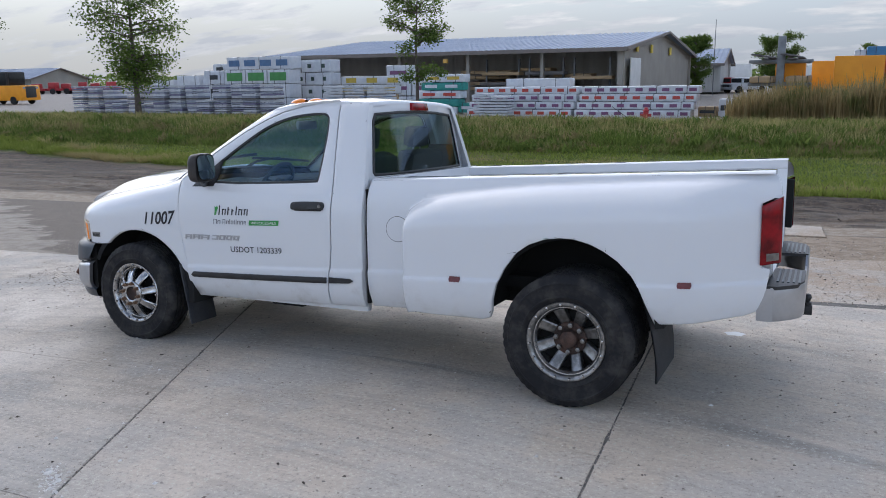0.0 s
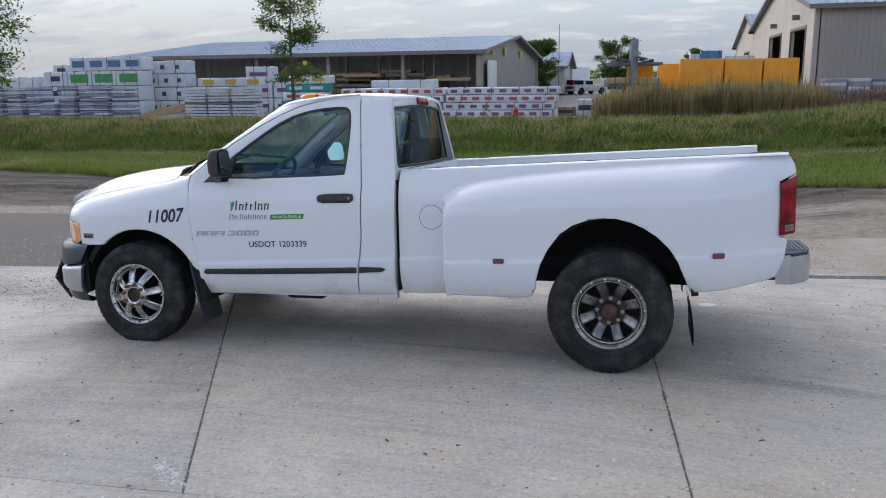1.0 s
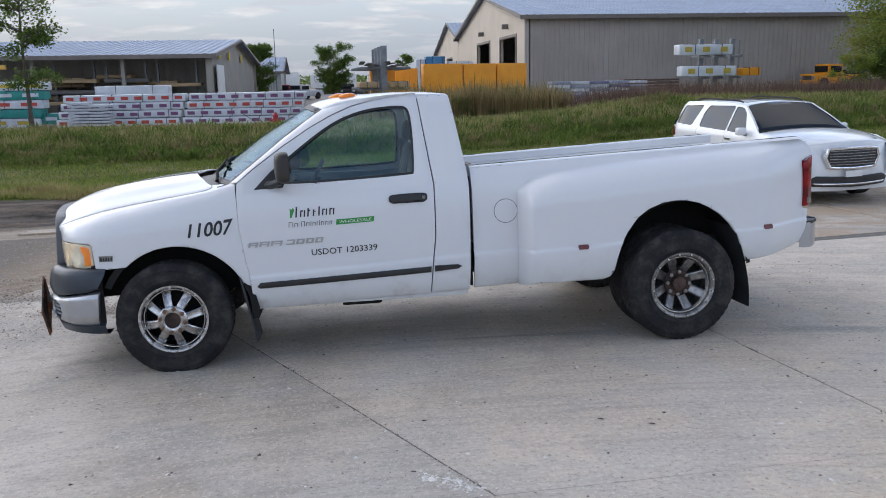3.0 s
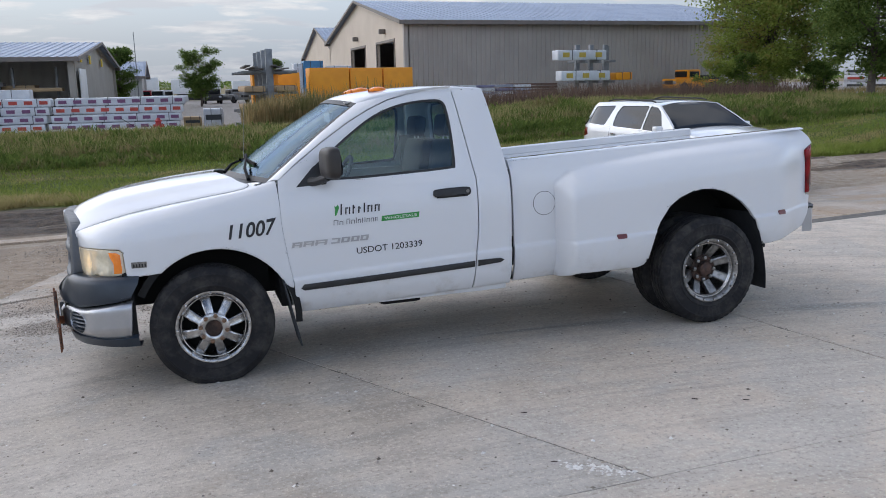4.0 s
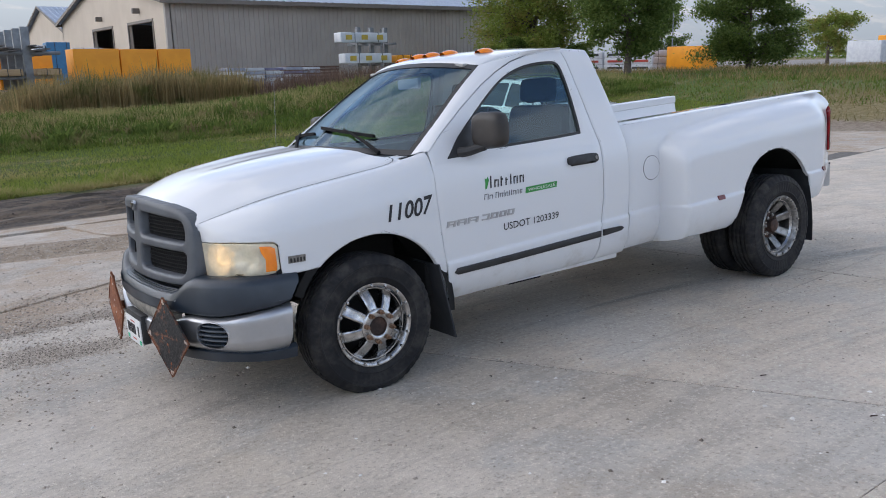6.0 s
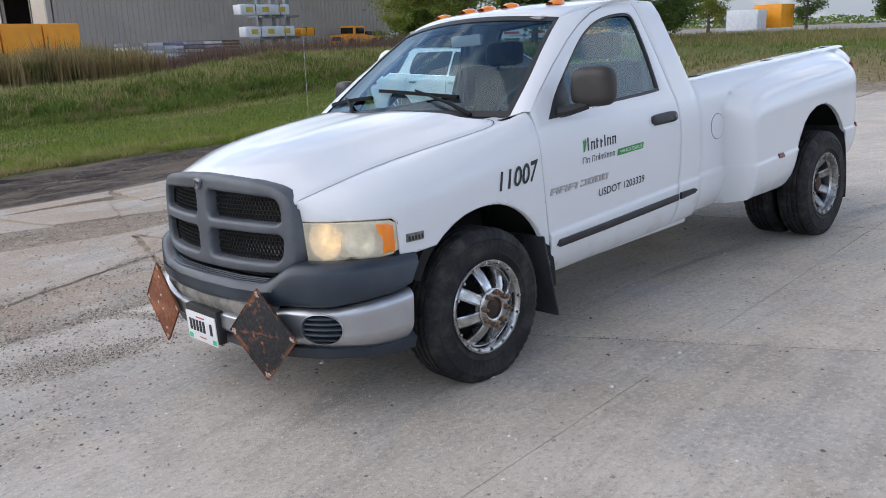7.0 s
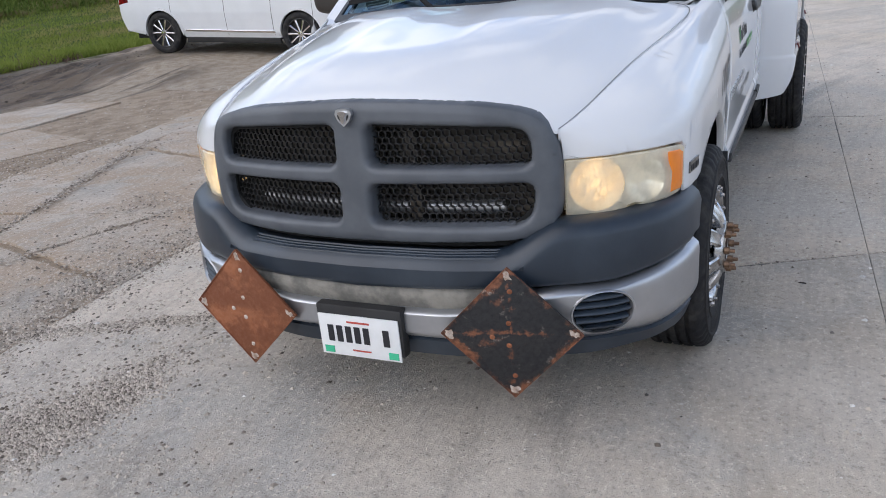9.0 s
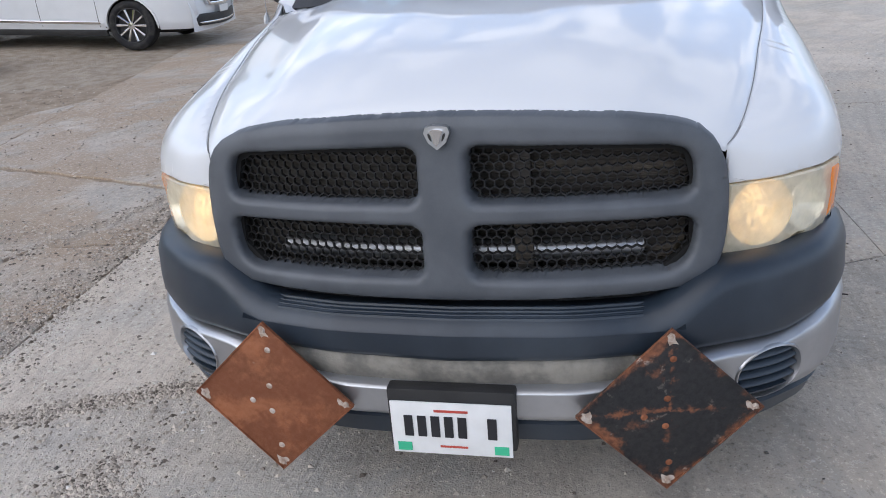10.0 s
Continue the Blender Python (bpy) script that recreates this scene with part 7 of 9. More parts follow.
for s in (-1, 1):
    turn = 0 if s < 0 else 180
    wheel(truck, pose(0.0, s * 0.893, RF - 0.022, 0, 11, turn), RF, 0.235, "front", 1 + s)
    wheel(truck, pose(3.58, s * 1.085, RR, 0, 4, turn), RR, 0.225, "rear", 5 + s)
    wheel(truck, pose(3.58, s * 0.815, RR, 0, 9, turn), RR, 0.225, "inner", 9 + s)
    fl = part("mud_flap", boxm(-0.006, 0.006, -0.14, 0.14, -0.34, 0.13, 0.004, pose(0.490, s * 0.850, 0.50, 0, -11, 0)), M_FLAP, truck, "black rubber mud flap", smooth=30)
    bm = bmesh.new()
    rows = []
    for j in range(9):
        t = j / 8
        x, z = 3.975 + 0.10 * math.sin(1.8 * t) + 0.025 * t, 0.80 - 0.60 * t
        rows.append([Vector((x, s * (0.56 + 0.60 * k / 6 - 0.02 * t * (k > 5)), z)) for k in range(7)])
    f2 = part("mud_flap", strip_bm(rows + [[p + Vector((0.008, 0, 0)) for p in r_] for r_ in reversed(rows)]), M_FLAP, truck, "long black rear mud flap", smooth=60)
    # outside mirrors
    def pad_ring(x, k, lean=0.0):
        """A rounded upright oblong, k times the mirror's size."""
        cs = [(math.cos(2 * math.pi * i / 36), math.sin(2 * math.pi * i / 36)) for i in range(37)]
        return [pose(0.815, s * 1.085, 1.375, 0, lean, (-18 if s > 0 else 8) - 0.8 * abs(lean) * (s > 0)) @ Vector((x, 0.125 * k * math.copysign(abs(c) ** 0.5, c), 0.104 * k * math.copysign(abs(w) ** 0.5, w))) for c, w in cs]

    mr = part("side_mirror", strip_bm([pad_ring(x, k) for x, k in ((-0.050, 0.02), (-0.050, 0.55), (-0.045, 0.80), (-0.030, 0.94), (-0.005, 1.0), (0.022, 1.0), (0.034, 0.97), (0.036, 0.92), (0.031, 0.89), (0.031, 0.02))]), M_MIRROR_CASE, truck, "black side mirror", smooth=50)
    lean_ = -9.0 if s > 0 else -6.0
    part("mirror_glass", strip_bm([pad_ring(0.046, 0.84, lean_), pad_ring(0.046, 0.45, lean_), pad_ring(0.046, 0.01, lean_)]), M_MIRROR, mr, "mirror glass")
    part("mirror_arm", tube_bm(bmesh.new(), [(0.70, s * 0.93, 1.252), (0.74, s * 0.98, 1.258), (0.80, s * 1.06, 1.285)], [0.032, 0.028, 0.026], 10), M_BLACK, mr)
part("axle", tube_bm(bmesh.new(), [(3.58, -0.9, RR), (3.58, 0.9, RR)], 0.05, 14), M_VOID, truck)
part("axle_housing", lathe_bm(bmesh.new(), [(0.05, -0.22), (0.13, -0.12), (0.16, 0.0), (0.13, 0.12), (0.05, 0.22)], 20, "y", (3.60, 0.05, RR)), M_VOID, truck)
part("front_axle", tube_bm(bmesh.new(), [(0.0, -0.8, 0.37), (0.0, 0.8, 0.37)], 0.05, 12), M_VOID, truck)
for s in (-1, 1):
    part("frame_rail", boxm(-0.85, 4.30, s * 0.43 - 0.04, s * 0.43 + 0.04, 0.46, 0.62, 0.01), M_VOID, truck)
    part("rocker", boxm(0.55, 2.07, s * 0.85 - 0.03, s * 0.85 + 0.03, 0.375, 0.45, 0.02), M_BODY, truck)
# near-black slab: the shade beneath the truck is put into its colour
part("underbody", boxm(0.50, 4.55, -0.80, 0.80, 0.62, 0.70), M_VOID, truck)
part("exhaust", tube_bm(bmesh.new(), [(1.0, 0.3, 0.40), (2.6, 0.34, 0.40), (2.9, 0.36, 0.40)], [0.035, 0.035, 0.09], 14), M_RUST_HUB, truck)
part("tank", boxm(1.15, 1.45, -0.78, -0.5, 0.33, 0.46, 0.03), M_VOID, truck)

# -- roof marker lamps --
for a, t in ((-0.72, 0.245), (-0.27, 0.215), (0.0, 0.205), (0.27, 0.215), (0.72, 0.245)):
    c = roof_map(a, t, 0.0)
    bm = bmesh.new()
    rows = []
    for j in range(7):
        f = j / 6
        w, hgt = 0.052 * math.sin(math.pi * (0.12 + 0.76 * f)) ** 0.6, 0.034 * math.sin(math.pi * min(1, 0.15 + 0.62 * f)) ** 0.8
        rows.append([Vector((c[0] - 0.06 + 0.12 * f, c[1] + w * math.cos(k * math.pi / 8), c[2] - 0.006 + hgt * math.sin(k * math.pi / 8))) for k in range(9)])
    bm = strip_bm(rows)
    part("roof_marker", bm, M_AMBER, truck, "amber roof marker lamp", smooth=70)

# -- lettering on the door and fender --
def lettering(name, text, x0, x1, z0, z1, mat, parent, fmap, shear=0.0, slope=0.0, extrude=0.0015, bold=0.0):
    cu = bpy.data.curves.new(name, "FONT")
    cu.body, cu.size, cu.shear, cu.resolution_u, cu.offset = text, 1.0, shear, 3, bold
    ob = bpy.data.objects.new(name, cu)
    scene.collection.objects.link(ob)
    bpy.context.view_layer.update()
    me = bpy.data.meshes.new_from_object(ob.evaluated_get(bpy.context.evaluated_depsgraph_get()))
    bpy.data.objects.remove(ob)
    co = np.array([v.co[:] for v in me.vertices])
    lo, hi = co.min(0), co.max(0)
    for v in me.vertices:
        fx, fz = (v.co.x - lo[0]) / (hi[0] - lo[0]), (v.co.y - lo[1]) / (hi[1] - lo[1])
        x = x0 + fx * (x1 - x0)
        v.co = fmap(x, z0 + fz * (z1 - z0) + slope * (x - x0), -extrude)
    me.materials.clear()
    me.materials.append(mat)
    ob = new(name, me)
    ob.parent = parent
    return ob


doors = [o for o in truck.children if o.name.startswith("door") and "handle" not in o.name and "card" not in o.name]
fenders = [o for o in truck.children if o.name.startswith("front_fender")]
dl, fl = doors[0], fenders[0]
cm = cab_map(-1)
lettering("unit_number", "11007", 0.142, 0.452, 0.924, 1.014, M_INK, fl, fender_map(-1), 0.22, 0.035, 0.003, 0.020)
# the firm's mark: plain strokes in its colours
def stroke(name, pts, mat, out=0.0025):
    part(name, panel_bm(pts, [], cab_map(-1, out), (), (), 0.001, 0), mat, dl)


stroke("mark_leaf", [(0.834, 1.022), (0.846, 1.024), (0.868, 1.075), (0.860, 1.094), (0.848, 1.080), (0.836, 1.088), (0.838, 1.06)], M_GREEN_INK)
x = 0.872
for wd, ht in ((0.016, 0.072), (0.034, 0.046), (0.022, 0.058), (0.022, 0.046), (0.011, 0.064), (0.034, 0.046), (0.034, 0.046)):
    z = 1.024 + 0.025 * (x - 0.83)
    sh = 0.10
    if wd > 0.03:
        for a, b in ((0, 0.009), (wd - 0.009, wd)):
            stroke("mark_stroke", [(x + a, z), (x + b, z), (x + b + ht * sh, z + ht), (x + a + ht * sh, z + ht)], M_INK)
        stroke("mark_stroke", [(x + 0.010, z + ht * 0.8), (x + wd - 0.010, z + ht * 0.8), (x + wd - 0.009, z + ht), (x + 0.012, z + ht)], M_INK)
    else:
        stroke("mark_stroke", [(x, z), (x + 0.010, z), (x + 0.010 + ht * sh, z + ht), (x + ht * sh, z + ht)], M_INK)
        if wd > 0.02:
            stroke("mark_stroke", [(x + 0.0115, z + ht * 0.62), (x + wd, z + ht * 0.62), (x + wd, z + ht * 0.80), (x + 0.0115, z + ht * 0.80)], M_INK)
    x += wd + 0.0155
x = 0.822
for wd, ht in ((0.030, 0.036), (0.024, 0.026), (0.0, 0), (0.024, 0.036), (0.022, 0.026), (0.004, 0.038), (0.020, 0.026), (0.008, 0.032), (0.004, 0.034), (0.020, 0.026), (0.020, 0.026), (0.016, 0.026)):
    z = 0.958 + 0.022 * (x - 0.82)
    if wd > 0.012:
        for a, b in ((0, 0.004), (wd - 0.004, wd)):
            stroke("mark_stroke", [(x + a, z), (x + b, z), (x + b + 0.003, z + ht), (x + a + 0.003, z + ht)], M_GREY_INK)
        stroke("mark_stroke", [(x + 0.005, z + ht - 0.004), (x + wd - 0.003, z + ht - 0.004), (x + wd - 0.003, z + ht), (x + 0.007, z + ht)], M_GREY_INK)
    elif wd:
        stroke("mark_stroke", [(x, z), (x + 0.004, z), (x + 0.007, z + ht), (x + 0.003, z + ht)], M_GREY_INK)
    x += wd + 0.009 if wd else 0.014
stroke("green_label", [(1.146, 0.959), (1.408, 0.968), (1.415, 1.005), (1.152, 0.996)], M_GREEN_INK)
lettering("label_text", "WHOLESALE", 1.168, 1.395, 0.968, 0.988, M_WHITE_INK, dl, cab_map(-1, 0.003), 0.0, 0.034, 0.001)
lettering("registration_text", "USDOT 1203339", 0.966, 1.424, 0.752, 0.796, M_INK, dl, cm, 0.0, 0.026, 0.002, 0.008)
x = 0.536
for k, wd in enumerate((0.075, 0.078, 0.088, 0.0, 0.066, 0.066, 0.064, 0.064)):
    z = 0.832 + 0.022 * (x - 0.53)
    if wd:
        a, b, sl = x, x + wd - 0.010, 0.008
        bars = [[(a + sl, z + 0.027), (b + sl, z + 0.027), (b + sl, z + 0.036), (a + sl, z + 0.036)], [(a + 0.5 * sl, z + 0.012), (b + 0.5 * sl, z + 0.012), (b + 0.5 * sl, z + 0.019), (a + 0.5 * sl, z + 0.019)] if k < 3 else [(a, z), (b, z), (b, z + 0.009), (a, z + 0.009)],
                [(b - 0.017, z), (b - 0.001, z), (b + sl - 0.001, z + 0.0265), (b + sl - 0.017, z + 0.0265)]]
        if k != 4:
            bars.append([(a, z + 0.0003), (a + 0.016, z + 0.0003), (a + sl + 0.016, z + 0.0265), (a + sl, z + 0.0265)])
        for i_, q in enumerate(bars):
            part("badge_stroke", panel_bm(q, [], cab_map(-1, 0.004 + 0.0004 * i_), (), (), 0.004, 0.001), M_SILVER, dl, "chrome badge stroke")
    x += wd if wd else 0.02


# ---- concrete pavement: slabs with tarred joints, on the truck's own slope ----
M_TAR = simple("tarred_joint", (0.10, 0.094, 0.086), (0.19, 0.175, 0.155), 12, 0.9, grain=80, bump=0.5)
srng = random.Random(21)
pav_w = [(-14.0, -16.0), (17.1, -16.0), (17.1, 3.76), (-1.0, 1.95), (-14.0, 0.65)]
pavement = new("pavement", mesh_of("pavement", [(*p, -0.0035) for p in pav_w], [range(5)], M_TAR))
pavement.matrix_basis = SLOPE
tagged(pavement, "pale jointed concrete pavement under the truck", "pavement", kind="structure")
LA = lambda y: 0.28 - 0.478 * (y + 0.13)
LB = lambda y: 3.82 - 0.07 * (y + 0.05)
COLS = [lambda y: -14.0, lambda y: -8.6 - 0.1 * y, lambda y: -4.3 - 0.35 * y, LA, LB, lambda y: 8.3 - 0.02 * y, lambda y: 12.6, lambda y: 17.1]
H1, H2, H3 = (lambda x: -1.640 + 0.055 * x), (lambda x: -3.345 + 0.02 * x), (lambda x: 2.08 + 0.06 * x)
ROWS_Y = [lambda x: -16.0, lambda x: -11.0, lambda x: -6.9, H2, H1, H3]


def meet(cx, ry):
    y = 0.0
    for _ in range(30):
        y = ry(cx(y))
    return (cx(y), y)


def slab_mesh(poly, gap, rough, thick=0.06):
    """A slab with slightly broken edges, a worn top edge and straight sides."""
    p = shrink(poly, gap)
    pts = []
    for i in range(len(p)):
        a, b = Vector(p[i]), Vector(p[(i + 1) % len(p)])
        n = max(2, int((b - a).length / 0.10))
        nr = (b - a).orthogonal().normalized()
        wear = 0.3 if abs(b.x - a.x) > abs(b.y - a.y) and rough < 0.01 else 1.0      # the joints along the truck are finely sawn
        for k in range(n):
            q = a + (b - a) * k / n
            chip = max(0.0, noise.noise(Vector((q.x * 2.3, q.y * 2.3, 3.0))) - 0.25) * 0.022
            pts.append(q + nr * (wear * (srng.uniform(0, rough) + chip) if k else 0.0))
    c = sum(pts, Vector((0, 0))) / len(pts)
    top = [(v.x + (c.x - v.x) * 0.0022 / max(0.1, (c - v).length), v.y + (c.y - v.y) * 0.0022 / max(0.1, (c - v).length), 0.0) for v in pts]
    n = len(pts)
    vs = top + [(v.x, v.y, -0.004) for v in pts] + [(v.x, v.y, -thick) for v in pts]
    fs = [tuple(range(n))] + [(n + i, n + (i + 1) % n, (i + 1) % n, i) for i in range(n)] + [(2 * n + i, 2 * n + (i + 1) % n, n + (i + 1) % n, n + i) for i in range(n)]
    return vs, fs


for i in range(len(COLS) - 1):
    for j in range(len(ROWS_Y) - 1):
        if j <= 2 and i == 3:
            continue                      # the slanting joint ends at the cross joint: one wide slab beyond it
        nxt = COLS[i + 2] if j <= 2 and i == 2 else COLS[i + 1]
        quad = [meet(COLS[i], ROWS_Y[j]), meet(nxt, ROWS_Y[j]), meet(nxt, ROWS_Y[j + 1]), meet(COLS[i], ROWS_Y[j + 1])]
        quad = [(x + (0.0034 if k in (0, 3) else -0.0034), y) for k, (x, y) in enumerate(quad)]
        vs, fs = slab_mesh(quad, 0.0007, 0.003)
        ob = new("slab", mesh_of("slab", vs, fs, M_SLAB_GREY if i < 3 and not (i == 2 and j <= 2) else M_SLAB))
        ob.parent = pavement

# older broken slabs towards the ditch, half under gravel and brown dirt
def dirt_mat():
    w = Mat("brown_dirt", True)
    mid, fine = w.noise(5, 6, 0.65), w.noise(60, 4, 0.7)
    c = w.mix(w.step(mid, 0.35, 0.68), (0.40, 0.315, 0.23), (0.25, 0.185, 0.125))
    dark = w.step(w.math("ADD", w.axis(0), w.math("MULTIPLY", w.math("SUBTRACT", mid, 0.5), 2.5)), -2.6, -3.6)
    c = w.mix(w.math("MULTIPLY", dark, 0.85), c, (0.17, 0.145, 0.12))
    edge = w.math("ADD", w.math("ADD", w.axis(1), w.math("MULTIPLY", w.axis(0), 0.62)), w.math("MULTIPLY", w.math("SUBTRACT", w.noise(1.4, 6, 0.65), 0.5), 3.0))
    c = w.mix(w.step(edge, -0.55, -0.85), c, w.mix(w.step(mid, 0.4, 0.7), (0.40, 0.35, 0.29), (0.29, 0.25, 0.205)))
    c = w.mix(w.step(fine, 0.55, 0.75), c, (0.46, 0.42, 0.36))
    c = w.mix(w.step(fine, 0.42, 0.28), c, (0.10, 0.08, 0.06))
    return w.out(c, 0.9, 0, w.math("ADD", fine, mid), 0.02, 0.8)


M_DIRT = dirt_mat()
old = new("old_pavement", mesh_of("old_pavement", [(-14, 1.1, -0.020), (17, 3.0, -0.020), (17, 7.6, -0.020), (-14, 7.6, -0.020)], [(0, 1, 2, 3)], M_DIRT))
old.matrix_basis = SLOPE
tagged(old, "cracked older concrete with gravel and dirt in the gaps", "pavement", kind="structure")
R4 = lambda x: min(6.0, max(H3(x) + 0.7, 3.60 + 0.42 * x))
R5 = lambda x: min(6.6, max(R4(x) + 0.45, 5.35 - 0.33 * x))
R6 = lambda x: min(7.2, max(R5(x) + 0.35, 6.75 - 0.40 * x))
R7 = lambda x: min(8.2, R6(x) + 1.7)
OC = [lambda y: -14.0, lambda y: -9.0, lambda y: -5.4 + 0.2 * y, lambda y: -2.9 + 0.25 * y, lambda y: -0.75 + 0.28 * y, lambda y: 1.46 - 0.17 * y, lambda y: 1.3 + 0.3 * y, lambda y: 8.4 + 0.1 * y, lambda y: 12.6, lambda y: 17.0]
CRACK = lambda x: 3.17 - 0.40 * x


def old_slab(quad, gap, drop):
    vs, fs = slab_mesh(quad, gap, 0.034)
    ob = new("slab", mesh_of("slab", vs, fs, M_SLAB_OLD))
    ob.parent = old
    ob.matrix_basis = pose(0, 0, -drop, srng.uniform(-0.12, 0.12), srng.uniform(-0.12, 0.12), 0)


for i in range(len(OC) - 1):
    rows_ = [(H3, R4), (R4, R5), (R6, R7)]
    if i == 4:
        rows_ = [(H3, CRACK), (CRACK, R4), (R4, R5), (R6, R7)]
    for ra, rb_ in rows_:
        quad = [meet(OC[i], ra), meet(OC[i + 1], ra), meet(OC[i + 1], rb_), meet(OC[i], rb_)]
        if i < 3 or min(quad[3][1] - quad[0][1], quad[2][1] - quad[1][1]) < 0.3 or (ra is R6 and quad[0][0] > 1.6):
            continue
        old_slab(quad, 0.009, 0.004 + srng.uniform(0, 0.006))

old_slab([(-4.5, 8.15), (1.7, 8.22), (1.9, 8.88), (-4.5, 8.70)], 0.009, 0.006)
old_slab([(1.74, 7.30), (5.0, 7.25), (4.95, 8.45), (3.3, 9.15), (1.94, 8.88)], 0.009, 0.008)


# ---- loose gravel, twigs ----
def stones(name, label, n, sampler, lo, hi, mat, seed, on_ground=False):
    rr = np.random.RandomState(seed)
    base = np.array([(1, 0, 0), (0, 1, 0), (-1, 0, 0), (0, -1, 0), (0, 0, 0.8), (0, 0, -0.5)], float)
    tri = np.array([(0, 1, 4), (1, 2, 4), (2, 3, 4), (3, 0, 4), (1, 0, 5), (2, 1, 5), (3, 2, 5), (0, 3, 5)])
    xy = sampler(rr, n)
    size = lo + (hi - lo) * rr.rand(n) ** 3
    v = base[None] * (0.6 + 0.8 * rr.rand(n, 6, 1)) * size[:, None, None]
    a = rr.rand(n) * 6.283
    c, s = np.cos(a)[:, None], np.sin(a)[:, None]
    v = np.stack([v[..., 0] * c - v[..., 1] * s, v[..., 0] * s + v[..., 1] * c, v[..., 2] * 0.75], -1)
    v += np.concatenate([xy, ground_z(xy[:, 0], xy[:, 1])[:, None] if on_ground else np.zeros((n, 1))], 1)[:, None]
    f = (tri[None] + 6 * np.arange(n)[:, None, None]).reshape(-1, 3)
    ob = new(name, mesh_of(name, v.reshape(-1, 3), f, mat))
    if not on_ground:
        ob.matrix_basis = SLOPE
    return tagged(ob, label, "gravel", kind="stuff")


def stone_mat(name, a, b):
    w = Mat(name)
    i = w.island()
    mid = tuple(0.42 * p + 0.58 * q for p, q in zip(a, b))
    return w.out(w.mix(w.step(i, 0.50, 0.95), w.mix(w.step(i, 0.05, 0.35), a, mid), b), 0.85)


M_STONE = stone_mat("gravel_stone", (0.13, 0.105, 0.085), (0.58, 0.51, 0.43))
M_CLOD = stone_mat("mud_clod", (0.06, 0.046, 0.034), (0.20, 0.155, 0.115))
M_STONE_DARK = stone_mat("dark_stone", (0.05, 0.045, 0.04), (0.20, 0.18, 0.16))


def drift(rr, n):
    """Gravel lies thin before the truck's nose, thick in two heaps, in the joints and along the old edge."""
    parts_ = []

    def add(share, x, y):
        parts_.append(np.stack([x, y], 1)[:int(n * share)])

    k = int(n * 0.28)
    x, y = rr.uniform(-3.4, 1.4, 4 * k), rr.uniform(-0.8, 3.4, 4 * k)
    lumpy = np.array([noise.noise(Vector((1.1 * a, 1.1 * b, 1.0))) + 0.6 * noise.noise(Vector((4 * a, 4 * b, 4.0))) for a, b in zip(x, y)])
    keep = rr.rand(4 * k) < (0.30 + 0.55 * lumpy) * smoothstep(-0.35, 1.1, y - 0.55 * np.maximum(0, x + 0.6))
    add(0.28, x[keep], y[keep])
    m = int(n * 0.10)
    add(0.10, rr.normal(-1.43, 0.13, m), rr.normal(1.30, 0.10, m))
    m = int(n * 0.07)
    add(0.07, rr.normal(-1.12, 0.18, m), rr.normal(1.17, 0.09, m))
    m = int(n * 0.07)
    y = rr.uniform(0.75, 2.1, m)
    add(0.07, 0.28 - 0.478 * (y + 0.13) + rr.normal(0, 0.035, m), y)
    m = int(n * 0.15)
    x = rr.uniform(-3.0, 2.6, m)
    add(0.15, x, 2.08 + 0.06 * x + 0.03 + rr.normal(0, 0.10, m) + 0.25 * rr.rand(m) ** 3)
    m = int(n * 0.12)
    x = rr.uniform(-2.5, 3.0, m)
    add(0.12, x, 5.35 - 0.33 * x + rr.rand(m) * 1.3)
    m = int(n * 0.06)
    x = rr.uniform(-0.2, 3.0, m)
    add(0.06, x, np.where(rr.rand(m) < 0.4, 3.17 - 0.40 * x, 3.60 + 0.42 * x) + rr.normal(0, 0.05, m))
    m = n - sum(len(p) for p in parts_)
    add(1.0, rr.uniform(-5.5, 6.0, m), rr.uniform(2.1, 7.0, m))
    return np.concatenate(parts_)[:n]


stones("gravel", "loose pale gravel and grit on the concrete", 72000, drift, 0.003, 0.0135, M_STONE, 3)
stones("pale_chips", "small white chips on the concrete slabs", 700, lambda rr, n: np.stack([rr.uniform(-4, 7, n), rr.uniform(-6, 2, n)], 1), 0.004, 0.017, stone_mat("white_chip", (0.60, 0.57, 0.53), (0.80, 0.78, 0.74)), 8)
stones("grit", "scattered grit and crumbs on the concrete slabs", 11000, lambda rr, n: np.stack([rr.uniform(-6, 7, n), rr.uniform(-6, 2, n)], 1), 0.002, 0.013, M_STONE, 4)
stones("dark_grit", "dark crumbs and clods on the concrete slabs", 450, lambda rr, n: np.stack([rr.uniform(-5, 7, n), rr.uniform(-5, 3, n)], 1), 0.003, 0.011, M_STONE_DARK, 5)
def joint_line(rr, n):
    """Crumbs caught along the joints between the slabs."""
    m = n // 2
    ya, yb = rr.uniform(-5.5, 0.6, m), rr.uniform(-6.0, -0.2, n - m)
    return np.stack([np.concatenate([0.28 - 0.478 * (ya + 0.13), 3.82 - 0.07 * (yb + 0.05)]) + rr.normal(0, 0.012, n), np.concatenate([ya, yb])], 1)


# these white chips stand for a glint at the end of the joint
stones("glint_chips", "white chips standing for a glint at a slab corner", 120, lambda rr, n: np.stack([1.66 + rr.normal(0, 0.035, n) + 0.16 * (k_ := rr.uniform(-1, 0.6, n)), -3.17 - 0.14 * k_ + rr.normal(0, 0.03, n)], 1), 0.004, 0.016, stone_mat("glint_white", (0.60, 0.57, 0.53), (0.80, 0.78, 0.74)), 10)
stones("joint_grit", "pale crumbs caught in the slab joints", 1500, joint_line, 0.002, 0.010, M_STONE, 9)
